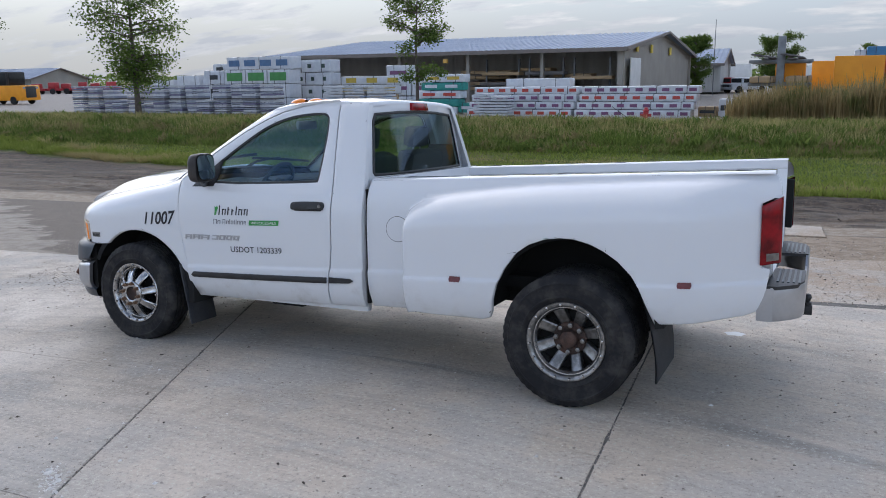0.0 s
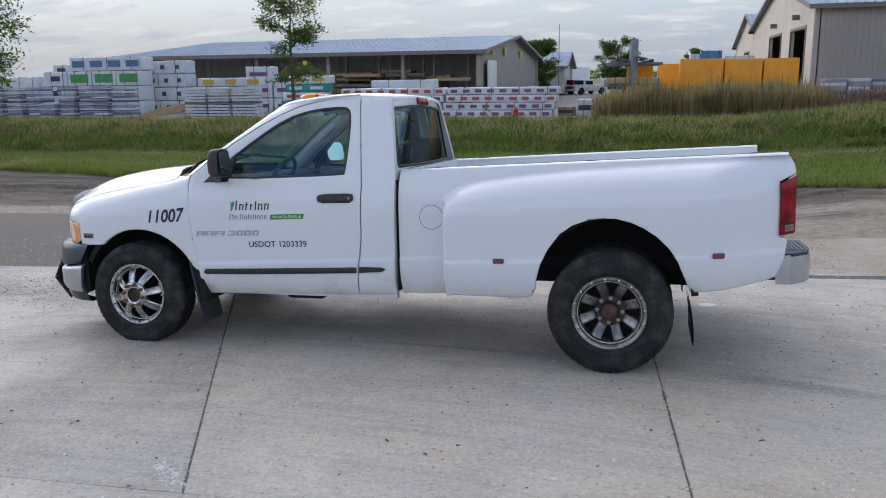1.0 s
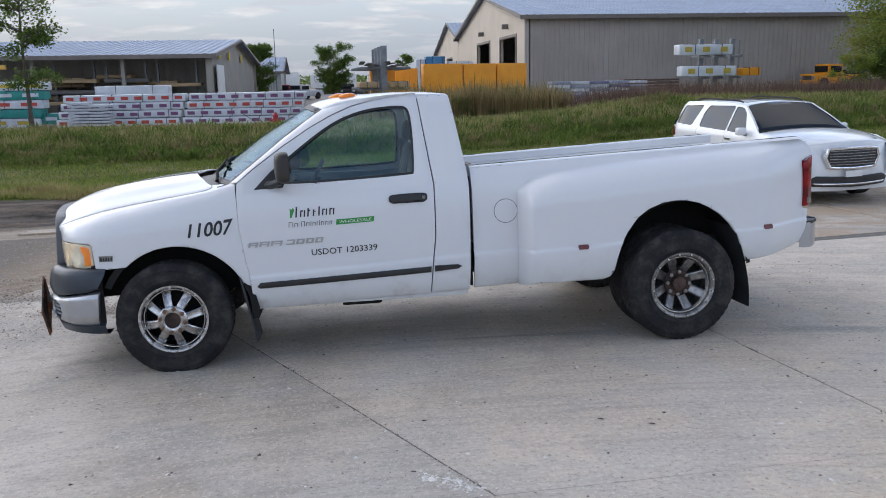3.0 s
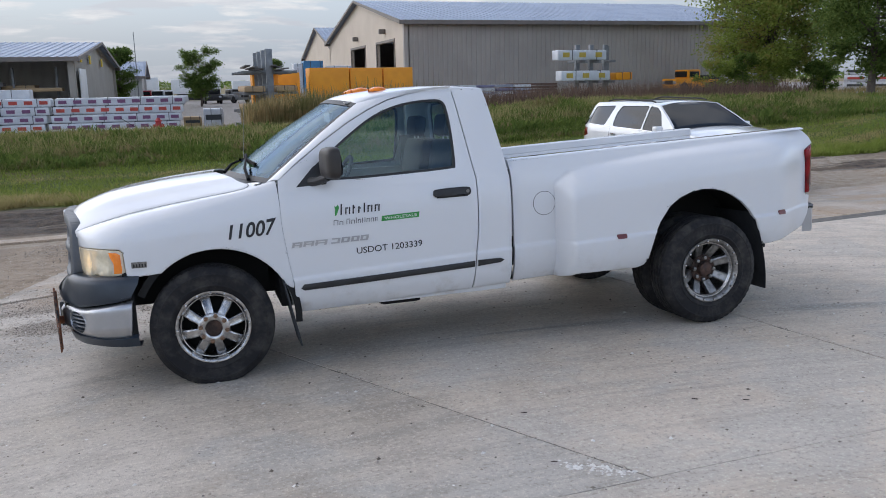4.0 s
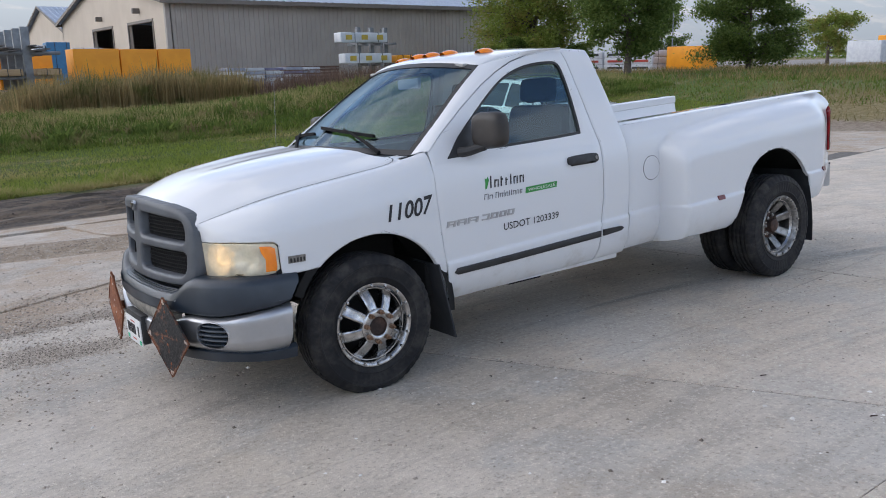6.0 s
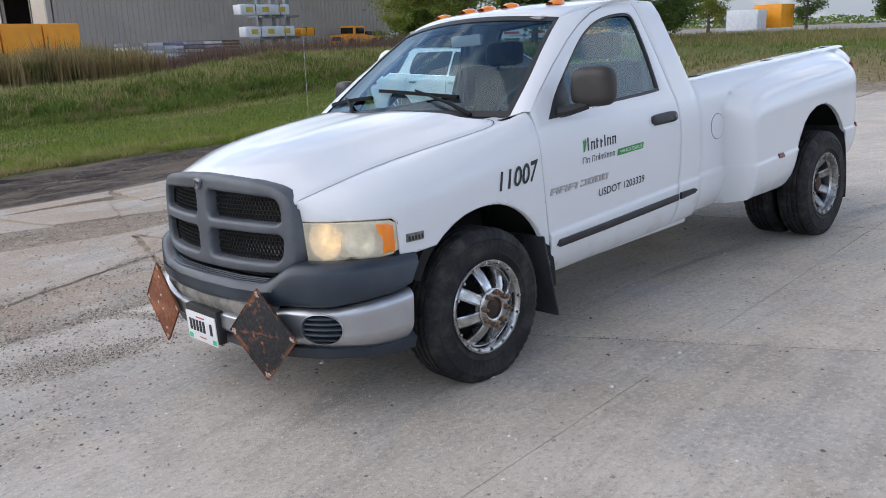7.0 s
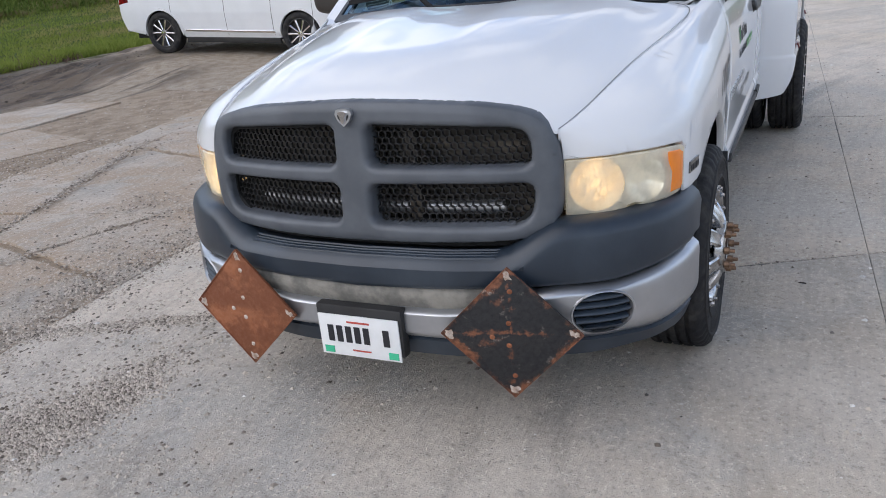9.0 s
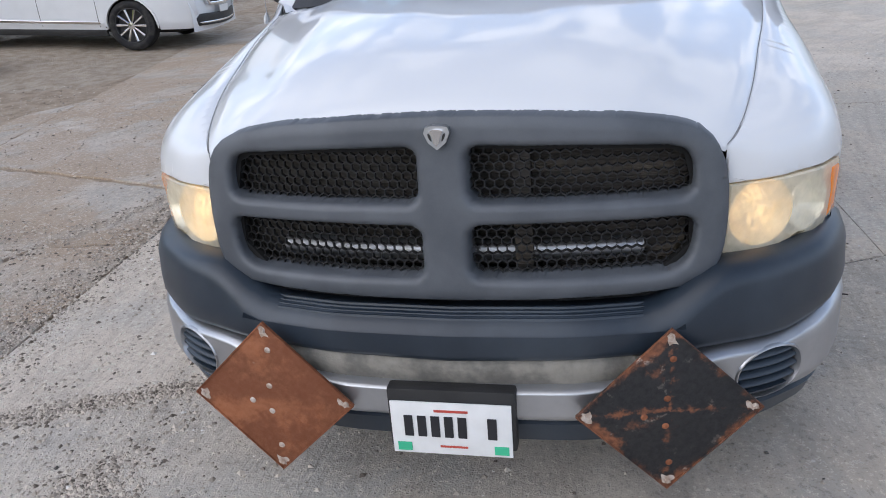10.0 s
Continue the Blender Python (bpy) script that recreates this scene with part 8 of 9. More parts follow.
stones("mud_clods", "clods of mud along the grass edge", 5200, lambda rr, n: np.stack([rr.uniform(-16, 15, n), 9.2 + rr.beta(2.5, 2, n) * 3.4], 1), 0.006, 0.034, M_CLOD, 6, True)
for k in range(9):
    x, y = srng.uniform(-3, 5), srng.uniform(-3.2, -1.2)
    lf = thing("dry_leaf", "dry brown leaf curled on the concrete", "leaf", SLOPE @ pose(x, y, 0.004, srng.uniform(-10, 10), srng.uniform(-10, 10), srng.uniform(0, 360)), "dry leaves")
    part("blade", strip_bm([[Vector((0.017 * math.cos(math.pi * t), w * math.sin(math.pi * t) * 0.007, 0.004 * abs(w) + 0.002)) for t in (0.02, 0.3, 0.5, 0.7, 0.98)] for w in (-1, 0, 1)]), M_RUST_HUB, lf)


# ---- grass, reeds ----
def blades(name, label, xy, h, width, mat, seed, lean=0.35, seg=1, z_off=-0.02):
    """Grass as bent blades: one object, tapered, each with its own lean."""
    rr = np.random.RandomState(seed)
    n = len(xy)
    z = ground_z(xy[:, 0], xy[:, 1]) + z_off
    b = np.stack([xy[:, 0], xy[:, 1], z], 1)
    a = rr.rand(n) * 6.283
    side = np.stack([np.cos(a), np.sin(a), np.zeros(n)], 1) * (width * (0.6 + 0.8 * rr.rand(n)))[:, None] / 2
    tilt = (rr.randn(n, 2) * lean) * h[:, None]
    top = b + np.stack([tilt[:, 0], tilt[:, 1], h], 1)
    if seg == 1:
        v = np.stack([b - side, b + side, top], 1)
        f = np.arange(3 * n).reshape(n, 3)
    else:
        mid = b + np.stack([tilt[:, 0] * 0.3, tilt[:, 1] * 0.3, h * 0.55], 1)
        v = np.stack([b - side, b + side, mid + side * 0.8, mid - side * 0.8, top], 1)
        k = 5 * np.arange(n)[:, None]
        f = [tuple(r) for r in k + np.array([[0, 1, 2, 3]])] + [tuple(r) for r in k + np.array([[3, 2, 4]])]
    ob = new(name, mesh_of(name, v.reshape(-1, 3), f, mat))
    return tagged(ob, label, "grass", kind="stuff")


def scatter(rr, n, x0, x1, y0, y1, patch=0.0, pw=1.0, seed=0.0):
    x, y = x0 + (x1 - x0) * rr.rand(3 * n) , y0 + (y1 - y0) * rr.rand(3 * n) ** pw
    if patch:
        k = np.array([noise.noise(Vector((0.45 * p, 0.9 * q, seed))) for p, q in zip(x, y)])
        keep = rr.rand(3 * n) < 0.5 + patch * k
        x, y = x[keep], y[keep]
    return np.stack([x[:n], y[:n]], 1)


def turf_edge(x):
    """Where the grass begins, beyond the mud."""
    return 12.3 + 0.13 * max(0.0, -x) + 0.35 * noise.noise(Vector((0.5 * x, 2.0, 0))) + 0.18 * noise.noise(Vector((2.1 * x, 5.0, 0)))


gr_ = np.random.RandomState(11)
p_ = scatter(gr_, 105000, -45, 24, 16.2, 20.9, 0.35, 1.0, 2.0)
hh = 0.07 + 0.17 * gr_.rand(len(p_)) ** 1.5 + 0.14 * np.array([max(0, noise.noise(Vector((0.6 * a, 1.2 * b, 7.0)))) for a, b in p_])
blades("bank_grass", "tall green grass on the ditch bank", p_, hh, 0.035, M_GRASS, 12, 0.4)
p_ = scatter(gr_, 165000, -36, 22, 11.7, 16.9, 0.12, 1.0, 5.0)
off = np.array([b - turf_edge(a) for a, b in p_])
p_, off = p_[off > 0], off[off > 0]
blades("mown_grass", "short mown grass with paler streaks", p_, 0.05 + 0.06 * gr_.rand(len(p_)) + 0.13 * (off < 0.5) * gr_.rand(len(p_)) + 0.05 * (np.abs(p_[:, 1] - 14.2) < 0.35) * gr_.rand(len(p_)), 0.03, M_GRASS_MOWN, 13, 0.5)
p_ = scatter(gr_, 30000, -30, 20, 0.0, 1.0, 0.5, 1.0, 15.0)
p_[:, 1] += [turf_edge(a) for a in p_[:, 0]]
tuft = np.array([max(0.0, 0.35 + noise.noise(Vector((1.3 * a, 2.5 * b, 9.0)))) for a, b in p_])
blades("edge_grass", "lush uncut grass along the muddy edge", p_, 0.09 + 0.42 * tuft * gr_.rand(len(p_)), 0.026, M_GRASS_MOWN, 22, 0.55, 2)
p_ = scatter(gr_, 46000, -45, 24, 16.3, 20.6, 0.75, 1.0, 21.0)
tuft = np.array([max(0.0, 0.25 + noise.noise(Vector((0.8 * a, 1.6 * b, 3.0)))) for a, b in p_])
blades("bank_weeds", "dark leafy weeds and seed heads on the bank", p_, 0.10 + 0.42 * tuft * gr_.rand(len(p_)), 0.075, M_WEED, 23, 0.5, 2)
p_ = scatter(gr_, 34000, -45, 24, 17.4, 20.8, 0.6, 0.8, 31.0)
blades("seed_heads", "tan seed heads over the bank grass", p_, 0.16 + 0.20 * gr_.rand(len(p_)), 0.022, M_SEED, 24, 0.3)
p_ = scatter(gr_, 900, 3.0, 9.0, 12.2, 13.4, 0.9, 1.0, 41.0)
blades("dead_tufts", "rust-brown dead tufts at the muddy edge", p_, 0.06 + 0.14 * gr_.rand(len(p_)), 0.03, M_BROWN_WEED, 25, 0.6)
p_ = scatter(gr_, 26000, 19.5, 60, -8, 16, 0.6, 1.0, 8.0)
q_ = p_[p_[:, 0] < 26]
blades("dry_grass", "dry tan grass along the drive", q_, 0.06 + 0.12 * gr_.rand(len(q_)), 0.04, M_GRASS_DRY, 14)
q_ = scatter(gr_, 40000, 22, 62, 4, 24, 0.6, 1.0, 9.0)
blades("field_grass", "rough green field grass on the rise", q_, 0.07 + 0.13 * gr_.rand(len(q_)), 0.045, M_GRASS, 15)
q_ = scatter(gr_, 12000, 26, 62, 8, 40, 0.9, 1.0, 3.0)
blades("field_weeds", "tall brownish weeds on the field edge", q_, 0.16 + 0.30 * gr_.rand(len(q_)), 0.045, M_REED, 16, 0.4)
q_ = scatter(gr_, 13000, 1.8, 9.9, 23.2, 27.8, 0.45, 0.8, 4.0)
hr = (0.80 + 0.75 * gr_.rand(len(q_)) + 0.45 * np.array([noise.noise(Vector((1.4 * a, 0.7 * b, 2.0))) for a, b in q_])) * (0.75 + 0.25 * smoothstep(1.8, 3.5, q_[:, 0]) - 0.3 * smoothstep(7.5, 9.8, q_[:, 0]))
blades("reeds", "tall tan reeds before the yellow crates", q_, hr, 0.035, M_REED, 17, 0.10, 2)
q2 = q_[::9]
blades("reed_plumes", "feathery reed heads", q2, hr[::9] + 0.22, 0.06, M_GRASS_DRY, 18, 0.13, 2)
q_ = scatter(gr_, 30000, -44, 22, 20.6, 23.0, 0.2, 1.0, 12.0)
blades("crest_grass", "pale mown turf along the top of the bank", q_, 0.04 + 0.09 * gr_.rand(len(q_)), 0.04, M_CREST, 20, 0.5)
q_ = scatter(gr_, 11000, 9.5, 25, 22.3, 26, 0.55, 1.0, 6.0)
blades("brown_weeds", "reddish brown weeds by the grey pallets", q_, 0.35 + 0.60 * gr_.rand(len(q_)), 0.030, M_BROWN_WEED, 19, 0.25)


# ---- trees ----
def tree(name, label, x, y, height, crown_r, crown_lo, trunk_r, leaves, leaf, mat, seed, tall=1.0, droop=0.0, group="", stems=1, squash=1.0):
    rr = random.Random(seed)
    z0 = gz(x, y)
    t = thing(name, label, "tree", pose(x, y, z0 - 0.05), group)
    bm = bmesh.new()
    cz, rz = (height + crown_lo) / 2, (height - crown_lo) / 2
    tips = []
    for st in range(stems):
        ox, oy = (0, 0) if stems == 1 else (rr.uniform(-1, 1) * crown_r * 0.35, rr.uniform(-1, 1) * crown_r * 0.35)
        axis = [Vector((ox * f + rr.uniform(-1, 1) * 0.05 * f * height * 0.2, oy * f + rr.uniform(-1, 1) * 0.05 * f * height * 0.2, height * 0.92 * f)) for f in (0, 0.15, 0.3, 0.5, 0.7, 0.85, 1.0)]
        tube_bm(bm, axis, [trunk_r * (1.25 if i == 0 else 1 - 0.92 * f) for i, f in enumerate((0, 0.15, 0.3, 0.5, 0.7, 0.85, 1.0))], 9)
        for k in range(int(16 * tall)):
            f = rr.uniform(max(0.18, crown_lo / height * 0.9), 0.93)
            i = min(5, int(f * 6))
            b = axis[i].lerp(axis[i + 1], f * 6 - i) if i < 6 else axis[-1]
            zz = f * height * 0.92
            prof = math.sqrt(max(0.04, 1 - ((zz - cz) / (rz * 1.08)) ** 2)) ** squash
            a, reach = rr.uniform(0, 6.283), crown_r * prof * rr.uniform(0.55, 1.0)
            e = b + Vector((math.cos(a) * reach, math.sin(a) * reach, reach * rr.uniform(0.05, 0.55) - droop * reach))
            m = b.lerp(e, 0.5) + Vector((0, 0, 0.08 * reach))
            r0 = trunk_r * (1 - 0.9 * f) * 0.55 + 0.008
            tube_bm(bm, [b, m, e], [r0, r0 * 0.6, r0 * 0.2], 6)
            tips += [m, e, b.lerp(e, 0.75)]
            for _ in range(3):
                e2 = b.lerp(e, rr.uniform(0.4, 0.9)) + Vector((rr.uniform(-1, 1), rr.uniform(-1, 1), rr.uniform(-0.5, 0.9) - droop)) * crown_r * 0.28
                tube_bm(bm, [b.lerp(e, 0.5), e2], [r0 * 0.4, r0 * 0.12], 5)
                tips.append(e2)
    part("trunk", bm, M_BARK, t, smooth=60)
    v, f = [], []
    leaves, leaf = int(leaves * 3.2), leaf * 0.52
    spread = crown_r * 0.09
    for k in range(leaves):
        c = tips[rr.randrange(len(tips))]
        p = c + Vector((rr.gauss(0, 1), rr.gauss(0, 1), rr.gauss(0, 0.8))) * spread
        a, b2 = Vector((rr.gauss(0, 1), rr.gauss(0, 1), rr.gauss(0, 0.7))).normalized(), Vector((rr.gauss(0, 1), rr.gauss(0, 1), rr.gauss(0, 1)))
        s = leaf * rr.uniform(0.6, 1.3)
        w = a.cross(b2).normalized() * s * 0.55
        n0 = len(v)
        v += [p - a * s, p + w, p + a * s, p - w]
        f.append((n0, n0 + 1, n0 + 2, n0 + 3))
    part("crown", mesh_of("crown", v, f, mat), None, t)
    return t


tree("young_tree", "leafy green tree on the bank, its trunk thin and bare", -23.7, 22.5, 7.8, 2.9, 2.3, 0.14, 3300, 0.135, M_LEAF, 31, 2.6, 0.28)
tree("young_tree", "slender young tree with an open crown on the bank", -8.6, 21.0, 5.7, 1.35, 1.7, 0.075, 1900, 0.10, M_LEAF, 32, 1.5)
tree("young_tree", "dark leafy tree at the edge of the yard", -35.2, 22.0, 7.2, 3.2, 3.2, 0.13, 3000, 0.15, M_LEAF, 33, 1.5)
tree("yard_tree", "small round green tree by the outbuilding", -6.0, 70.5, 5.4, 1.6, 0.8, 0.1, 6000, 0.14, M_LEAF, 34, 2.6)
tree("yard_tree", "small round green tree far back in the yard", 0.75, 72.5, 5.6, 1.85, 0.8, 0.1, 6000, 0.14, M_LEAF, 35, 2.6)
tree("yard_tree", "dark shrub-like tree behind the crates", 7.4, 74, 4.6, 1.2, 0.6, 0.1, 1200, 0.15, M_LEAF_DARK, 36)
tree("willow_like_tree", "broad light green many-stemmed tree", 29.2, 31.0, 9.0, 4.2, 0.6, 0.16, 20000, 0.15, M_LEAF_LIGHT, 37, 1.6, 0.1, "", 3)
tree("maple_tree", "dense dark green maple with a short bare trunk", 27.8, 22.2, 7.4, 3.3, 1.7, 0.16, 18000, 0.155, M_LEAF_DARK, 38, 2.0)
tree("cedar_tree", "dense dark evergreen with foliage to the ground", 40.0, 24.0, 5.6, 3.1, 0.1, 0.16, 13000, 0.15, M_LEAF_DARK, 39, 2.4, 0.05)
tree("field_tree", "round yellow-green tree far across the field", 80.0, 42.0, 5.2, 3.0, 0.6, 0.2, 3500, 0.22, M_LEAF_LIGHT, 40, 1.4)
tree("field_tree", "tall airy tree far across the field", 84.0, 33.2, 7.5, 2.7, 1.0, 0.15, 2200, 0.2, M_LEAF, 41, 1.4)
tree("field_tree", "grey-green tree far behind the boxes", 78.0, 62.0, 7.5, 3.6, 1.2, 0.2, 4000, 0.22, M_LEAF, 42, 1.4)
for k, (yy, hgt) in enumerate(((27.5, 4.5), (24.0, 6.2), (20.0, 5.0), (15.5, 5.5))):
    tree("field_tree", "low green tree in the far hedgerow", 92.0 + 3 * k, yy, hgt, 3.2, 0.5, 0.2, 2400, 0.25, M_LEAF, 43 + k, 1.2)
# weeds and brush at the foot of the light tree
rr_ = random.Random(5)
for k in range(5):
    tree("bush", "low leafy bush among weeds", 24.6 + 1.8 * k, 28.4 + rr_.uniform(-1, 1), 1.5 + 0.7 * rr_.random(), 1.0, 0.1, 0.03, 1500, 0.10, M_LEAF if k % 2 else M_LEAF_LIGHT, 60 + k, 1.0, 0.0, "bushes")
# the far line of woods on the horizon
v_, f_ = [], []
for k in range(30000):
    a = rr_.uniform(-0.2, math.pi + 0.25)
    d = rr_.uniform(260, 420)
    hgt = 3.2 + 3.2 * max(0, noise.noise(Vector((6 * a, 0, 0)))) + 1.5 * noise.noise(Vector((40 * a, 1, 0)))
    c = Vector((d * math.cos(a), d * math.sin(a), 0.2 + rr_.random() ** 0.7 * max(1.2, hgt)))
    u_, w_ = Vector((rr_.gauss(0, 1), rr_.gauss(0, 1), rr_.gauss(0, 0.5))).normalized() * 0.62, Vector((rr_.gauss(0, 1), rr_.gauss(0, 1), rr_.gauss(0, 1))).normalized() * 0.5
    n0 = len(v_)
    v_ += [c - u_, c + w_, c + u_, c - w_]
    f_.append((n0, n0 + 1, n0 + 2, n0 + 3))
tagged(new("far_woods", mesh_of("far_woods", v_, f_, M_LEAF_DARK)), "low line of far woods on the horizon", "woods", kind="stuff")


# ---- white SUV parked beyond the truck ----
M_SUV = simple("suv_white_paint", (0.78, 0.79, 0.80), (0.73, 0.74, 0.75), 3, 0.22, Coat_Weight=0.7, Coat_Roughness=0.05)
M_TINT = simple("tinted_glass", (0.012, 0.014, 0.016), (0.02, 0.022, 0.024), 3, 0.05, rough_var=0.02, Specular_IOR_Level=0.26)
M_CLEARLAMP = simple("clear_lamp", (0.55, 0.57, 0.60), (0.35, 0.37, 0.40), 14, 0.12, metal=0.5)
suv = thing("suv", "white three-row SUV parked on the muddy edge of the yard", "car",
            Matrix.Translation((9.26, 8.03, float(ground_z(9.26, 8.03)) + 0.008)) @ pose(0, 0, 0, 0.3, -1.14, 0) @ pose(0, 0, 0, 0, 0, -87.5) @ Matrix.Scale(0.98, 4))


def suv_y(x, z):
    y = float(np.mean([np.interp(z + e, (0.28, 0.40, 0.55, 0.72, 0.90, 1.02, 1.10, 1.18, 1.40, 1.60, 1.70), (0.87, 0.93, 0.945, 0.962, 0.955, 0.945, 0.915, 0.875, 0.775, 0.675, 0.60)) for e in (-0.02, 0, 0.02)]))
    y -= 0.24 * max(0.0, (x - 1.70) / 0.72) ** 2.2
    y -= 0.11 * max(0.0, (-1.85 - x) / 0.55) ** 2
    return y


def suv_map(s, out=0.0):
    return lambda u, v, d: Vector((u, s * (suv_y(u, v) + out - d), v))


def arc_pts(cx, cz, r, a0, a1, n):
    return [(cx + r * math.cos(radians(a0 + (a1 - a0) * k / n)), cz + r * math.sin(radians(a0 + (a1 - a0) * k / n))) for k in range(n + 1)]


suv_out = [(-2.28, 0.40), (-2.38, 0.60), (-2.41, 0.95), (-2.38, 1.10), (-2.31, 1.30), (-2.21, 1.52), (-2.05, 1.595), (-1.0, 1.63), (0.0, 1.615), (0.30, 1.585), (0.72, 1.37), (1.12, 1.135), (1.8, 1.075), (2.2, 0.99), (2.38, 0.84), (2.42, 0.55), (2.32, 0.30), (1.90, 0.30)] + \
          arc_pts(1.46, 0.36, 0.415, -8, 188, 14) + [(1.0, 0.29), (-0.94, 0.29)] + arc_pts(-1.40, 0.36, 0.415, -8, 188, 14) + [(-1.86, 0.33)]
suv_windows = [rounded(w_, (0.03, 0.012)) for w_ in ([(0.72, 1.105), (0.022, 1.10), (0.022, 1.565), (0.28, 1.545), (0.46, 1.455)], [(-0.022, 1.10), (-1.06, 1.115), (-1.13, 1.17), (-1.12, 1.40), (-1.02, 1.545), (-0.022, 1.57)], [(-1.44, 1.13), (-2.19, 1.15), (-2.22, 1.20), (-2.08, 1.51), (-1.26, 1.545)])]
for s in (-1, 1):
    sd = part("body_side", panel_bm(suv_out, suv_windows, suv_map(s), steps(-2.4, 2.42, 0.10), steps(0.3, 1.68, 0.05), 0.04, 0, False), M_SUV, suv, smooth=60)
    for w in suv_windows:
        part("side_window", panel_bm(shrink(w, -0.012), [], suv_map(s, -0.012), steps(-2.2, 0.8, 0.1), steps(1.1, 1.6, 0.05), 0.01, 0, False), M_TINT, sd, "dark tinted side window")
    part("window_chrome", panel_bm([(0.76, 1.085), (-1.85, 1.125), (-1.86, 1.138), (0.74, 1.100)], [], suv_map(s, 0.007), steps(-1.8, 0.7, 0.2), (), 0.01, 0.003), M_CHROME, sd)
    for xs in (-0.02, -1.17, 0.93):
        part("door_seam", panel_bm([(xs, 0.34), (xs + 0.008, 0.34), (xs + 0.008, 1.09), (xs, 1.09)], [], suv_map(s, 0.002), (), steps(0.34, 1.09, 0.08), 0.002, 0), M_BLACK, sd)
    for xs in (0.06, -1.06):
        part("door_handle", panel_bm([(xs, 0.955), (xs + 0.20, 0.955), (xs + 0.20, 0.99), (xs, 0.99)], [], suv_map(s, 0.022), (), (), 0.03, 0.008), M_CHROME, sd)
    part("lower_trim", panel_bm([(-0.90, 0.40), (0.96, 0.38), (0.96, 0.415), (-0.90, 0.435)], [], suv_map(s, 0.010), steps(-0.9, 0.96, 0.2), (), 0.012, 0.004), M_CHROME, sd)
    part("sill", panel_bm([(-0.96, 0.20), (1.02, 0.20), (1.0, 0.295), (-0.94, 0.295)], [], suv_map(s, 0.004), steps(-0.9, 0.96, 0.3), (), 0.05, 0.008), M_BLACK, sd)
    for cx in (1.46, -1.40):
        part("arch_trim", panel_bm(arc_pts(cx, 0.36, 0.435, -6, 186, 14) + arc_pts(cx, 0.36, 0.40, 186, -6, 14), [], suv_map(s, 0.010), (), (), 0.05, 0.005), M_SUV, sd)
        part("wheel_liner", strip_bm([[Vector((cx + 0.43 * math.cos(a), s * y, 0.36 + 0.43 * math.sin(a))) for a in [radians(k) for k in range(-10, 200, 15)]] for y in (0.92, 0.55)]), M_VOID, sd)
        bm = lathe_bm(bmesh.new(), [(0.252, -0.09), (0.262, -0.105), (0.30, -0.118), (0.335, -0.112), (0.362, -0.09), (0.366, -0.05), (0.366, 0.08), (0.34, 0.112), (0.25, 0.10)], 44, "y")
        wh = part("wheel", bm, M_TYRE, suv, "black tyre on a dark and bright multi-spoke rim", smooth=40)
        wh.matrix_basis = pose(cx, s * 0.845, 0.366, 0, 0, 0 if s < 0 else 180)
        part("rim", lathe_bm(bmesh.new(), [(0.262, -0.10), (0.250, -0.108), (0.240, -0.098), (0.232, -0.04), (0.0, -0.02)], 44, "y"), M_BLACK, wh)
        for k in range(10):
            a = 2 * math.pi * k / 10
            bm = bmesh.new()
            for off in (-0.035, 0.035):
                tube_bm(bm, [(0.055 * math.cos(a), -0.085, 0.055 * math.sin(a)), (0.24 * math.cos(a + off), -0.098, 0.24 * math.sin(a + off))], [0.014, 0.009], 6)
            part("spoke", bm, M_CHROME, wh)
        part("hub", lathe_bm(bmesh.new(), [(0.0, -0.105), (0.05, -0.10), (0.062, -0.08)], 20, "y"), M_CHROME, wh)
    mr = part("side_mirror", boxm(0.66, 0.80, min(s * 0.93, s * 1.10), max(s * 0.93, s * 1.10), 1.08, 1.22, 0.04), M_SUV, suv, smooth=60)
    part("mirror_foot", boxm(0.68, 0.76, min(s * 0.86, s * 0.96), max(s * 0.86, s * 0.96), 1.07, 1.11, 0.01), M_BLACK, mr)
    part("roof_rail", tube_bm(bmesh.new(), [(0.05, s * 0.60, 1.635), (-0.1, s * 0.60, 1.665), (-1.5, s * 0.60, 1.67), (-1.75, s * 0.595, 1.63)], 0.016, 8), M_DARK, suv)
    hl = part("headlamp", panel_bm([(1.95, 0.86), (2.28, 0.82), (2.34, 0.80), (2.32, 0.90), (2.2, 0.955), (1.95, 0.945)], [], suv_map(s, 0.006), steps(1.95, 2.34, 0.05), (), 0.03, 0.008), M_CLEARLAMP, suv, "clear headlamp")
    part("tail_lamp", panel_bm([(-2.40, 0.85), (-2.10, 0.90), (-2.16, 1.06), (-2.38, 1.06)], [], suv_map(s, 0.008), steps(-2.4, -2.1, 0.06), (), 0.03, 0.008), M_REDLENS, suv)


def suv_span(f):
    """A sheet across the SUV from side to side: f(t) gives x, half width, z at the edge, and x, z in the middle."""
    def g(a, t, d):
        xe, ye, ze, xc, zc = f(t)
        return bowed((xe, ye, ze), (xc, 0, zc), a) - Vector((0, 0, d))
    return g


rect = [(-1, 0), (1, 0), (1, 1), (-1, 1)]
part("hood", panel_bm(rect, [], suv_span(lambda t: (1.12 + 1.08 * t, suv_y(1.12 + 1.08 * t, 1.13 - 0.13 * t ** 2) - 0.005, 1.135 - 0.145 * t ** 1.6, 1.05 + 1.27 * t, 1.185 - 0.15 * t ** 2)), steps(-1, 1, 0.12), steps(0, 1, 0.1), 0.02, 0.008), M_SUV, suv, smooth=60)
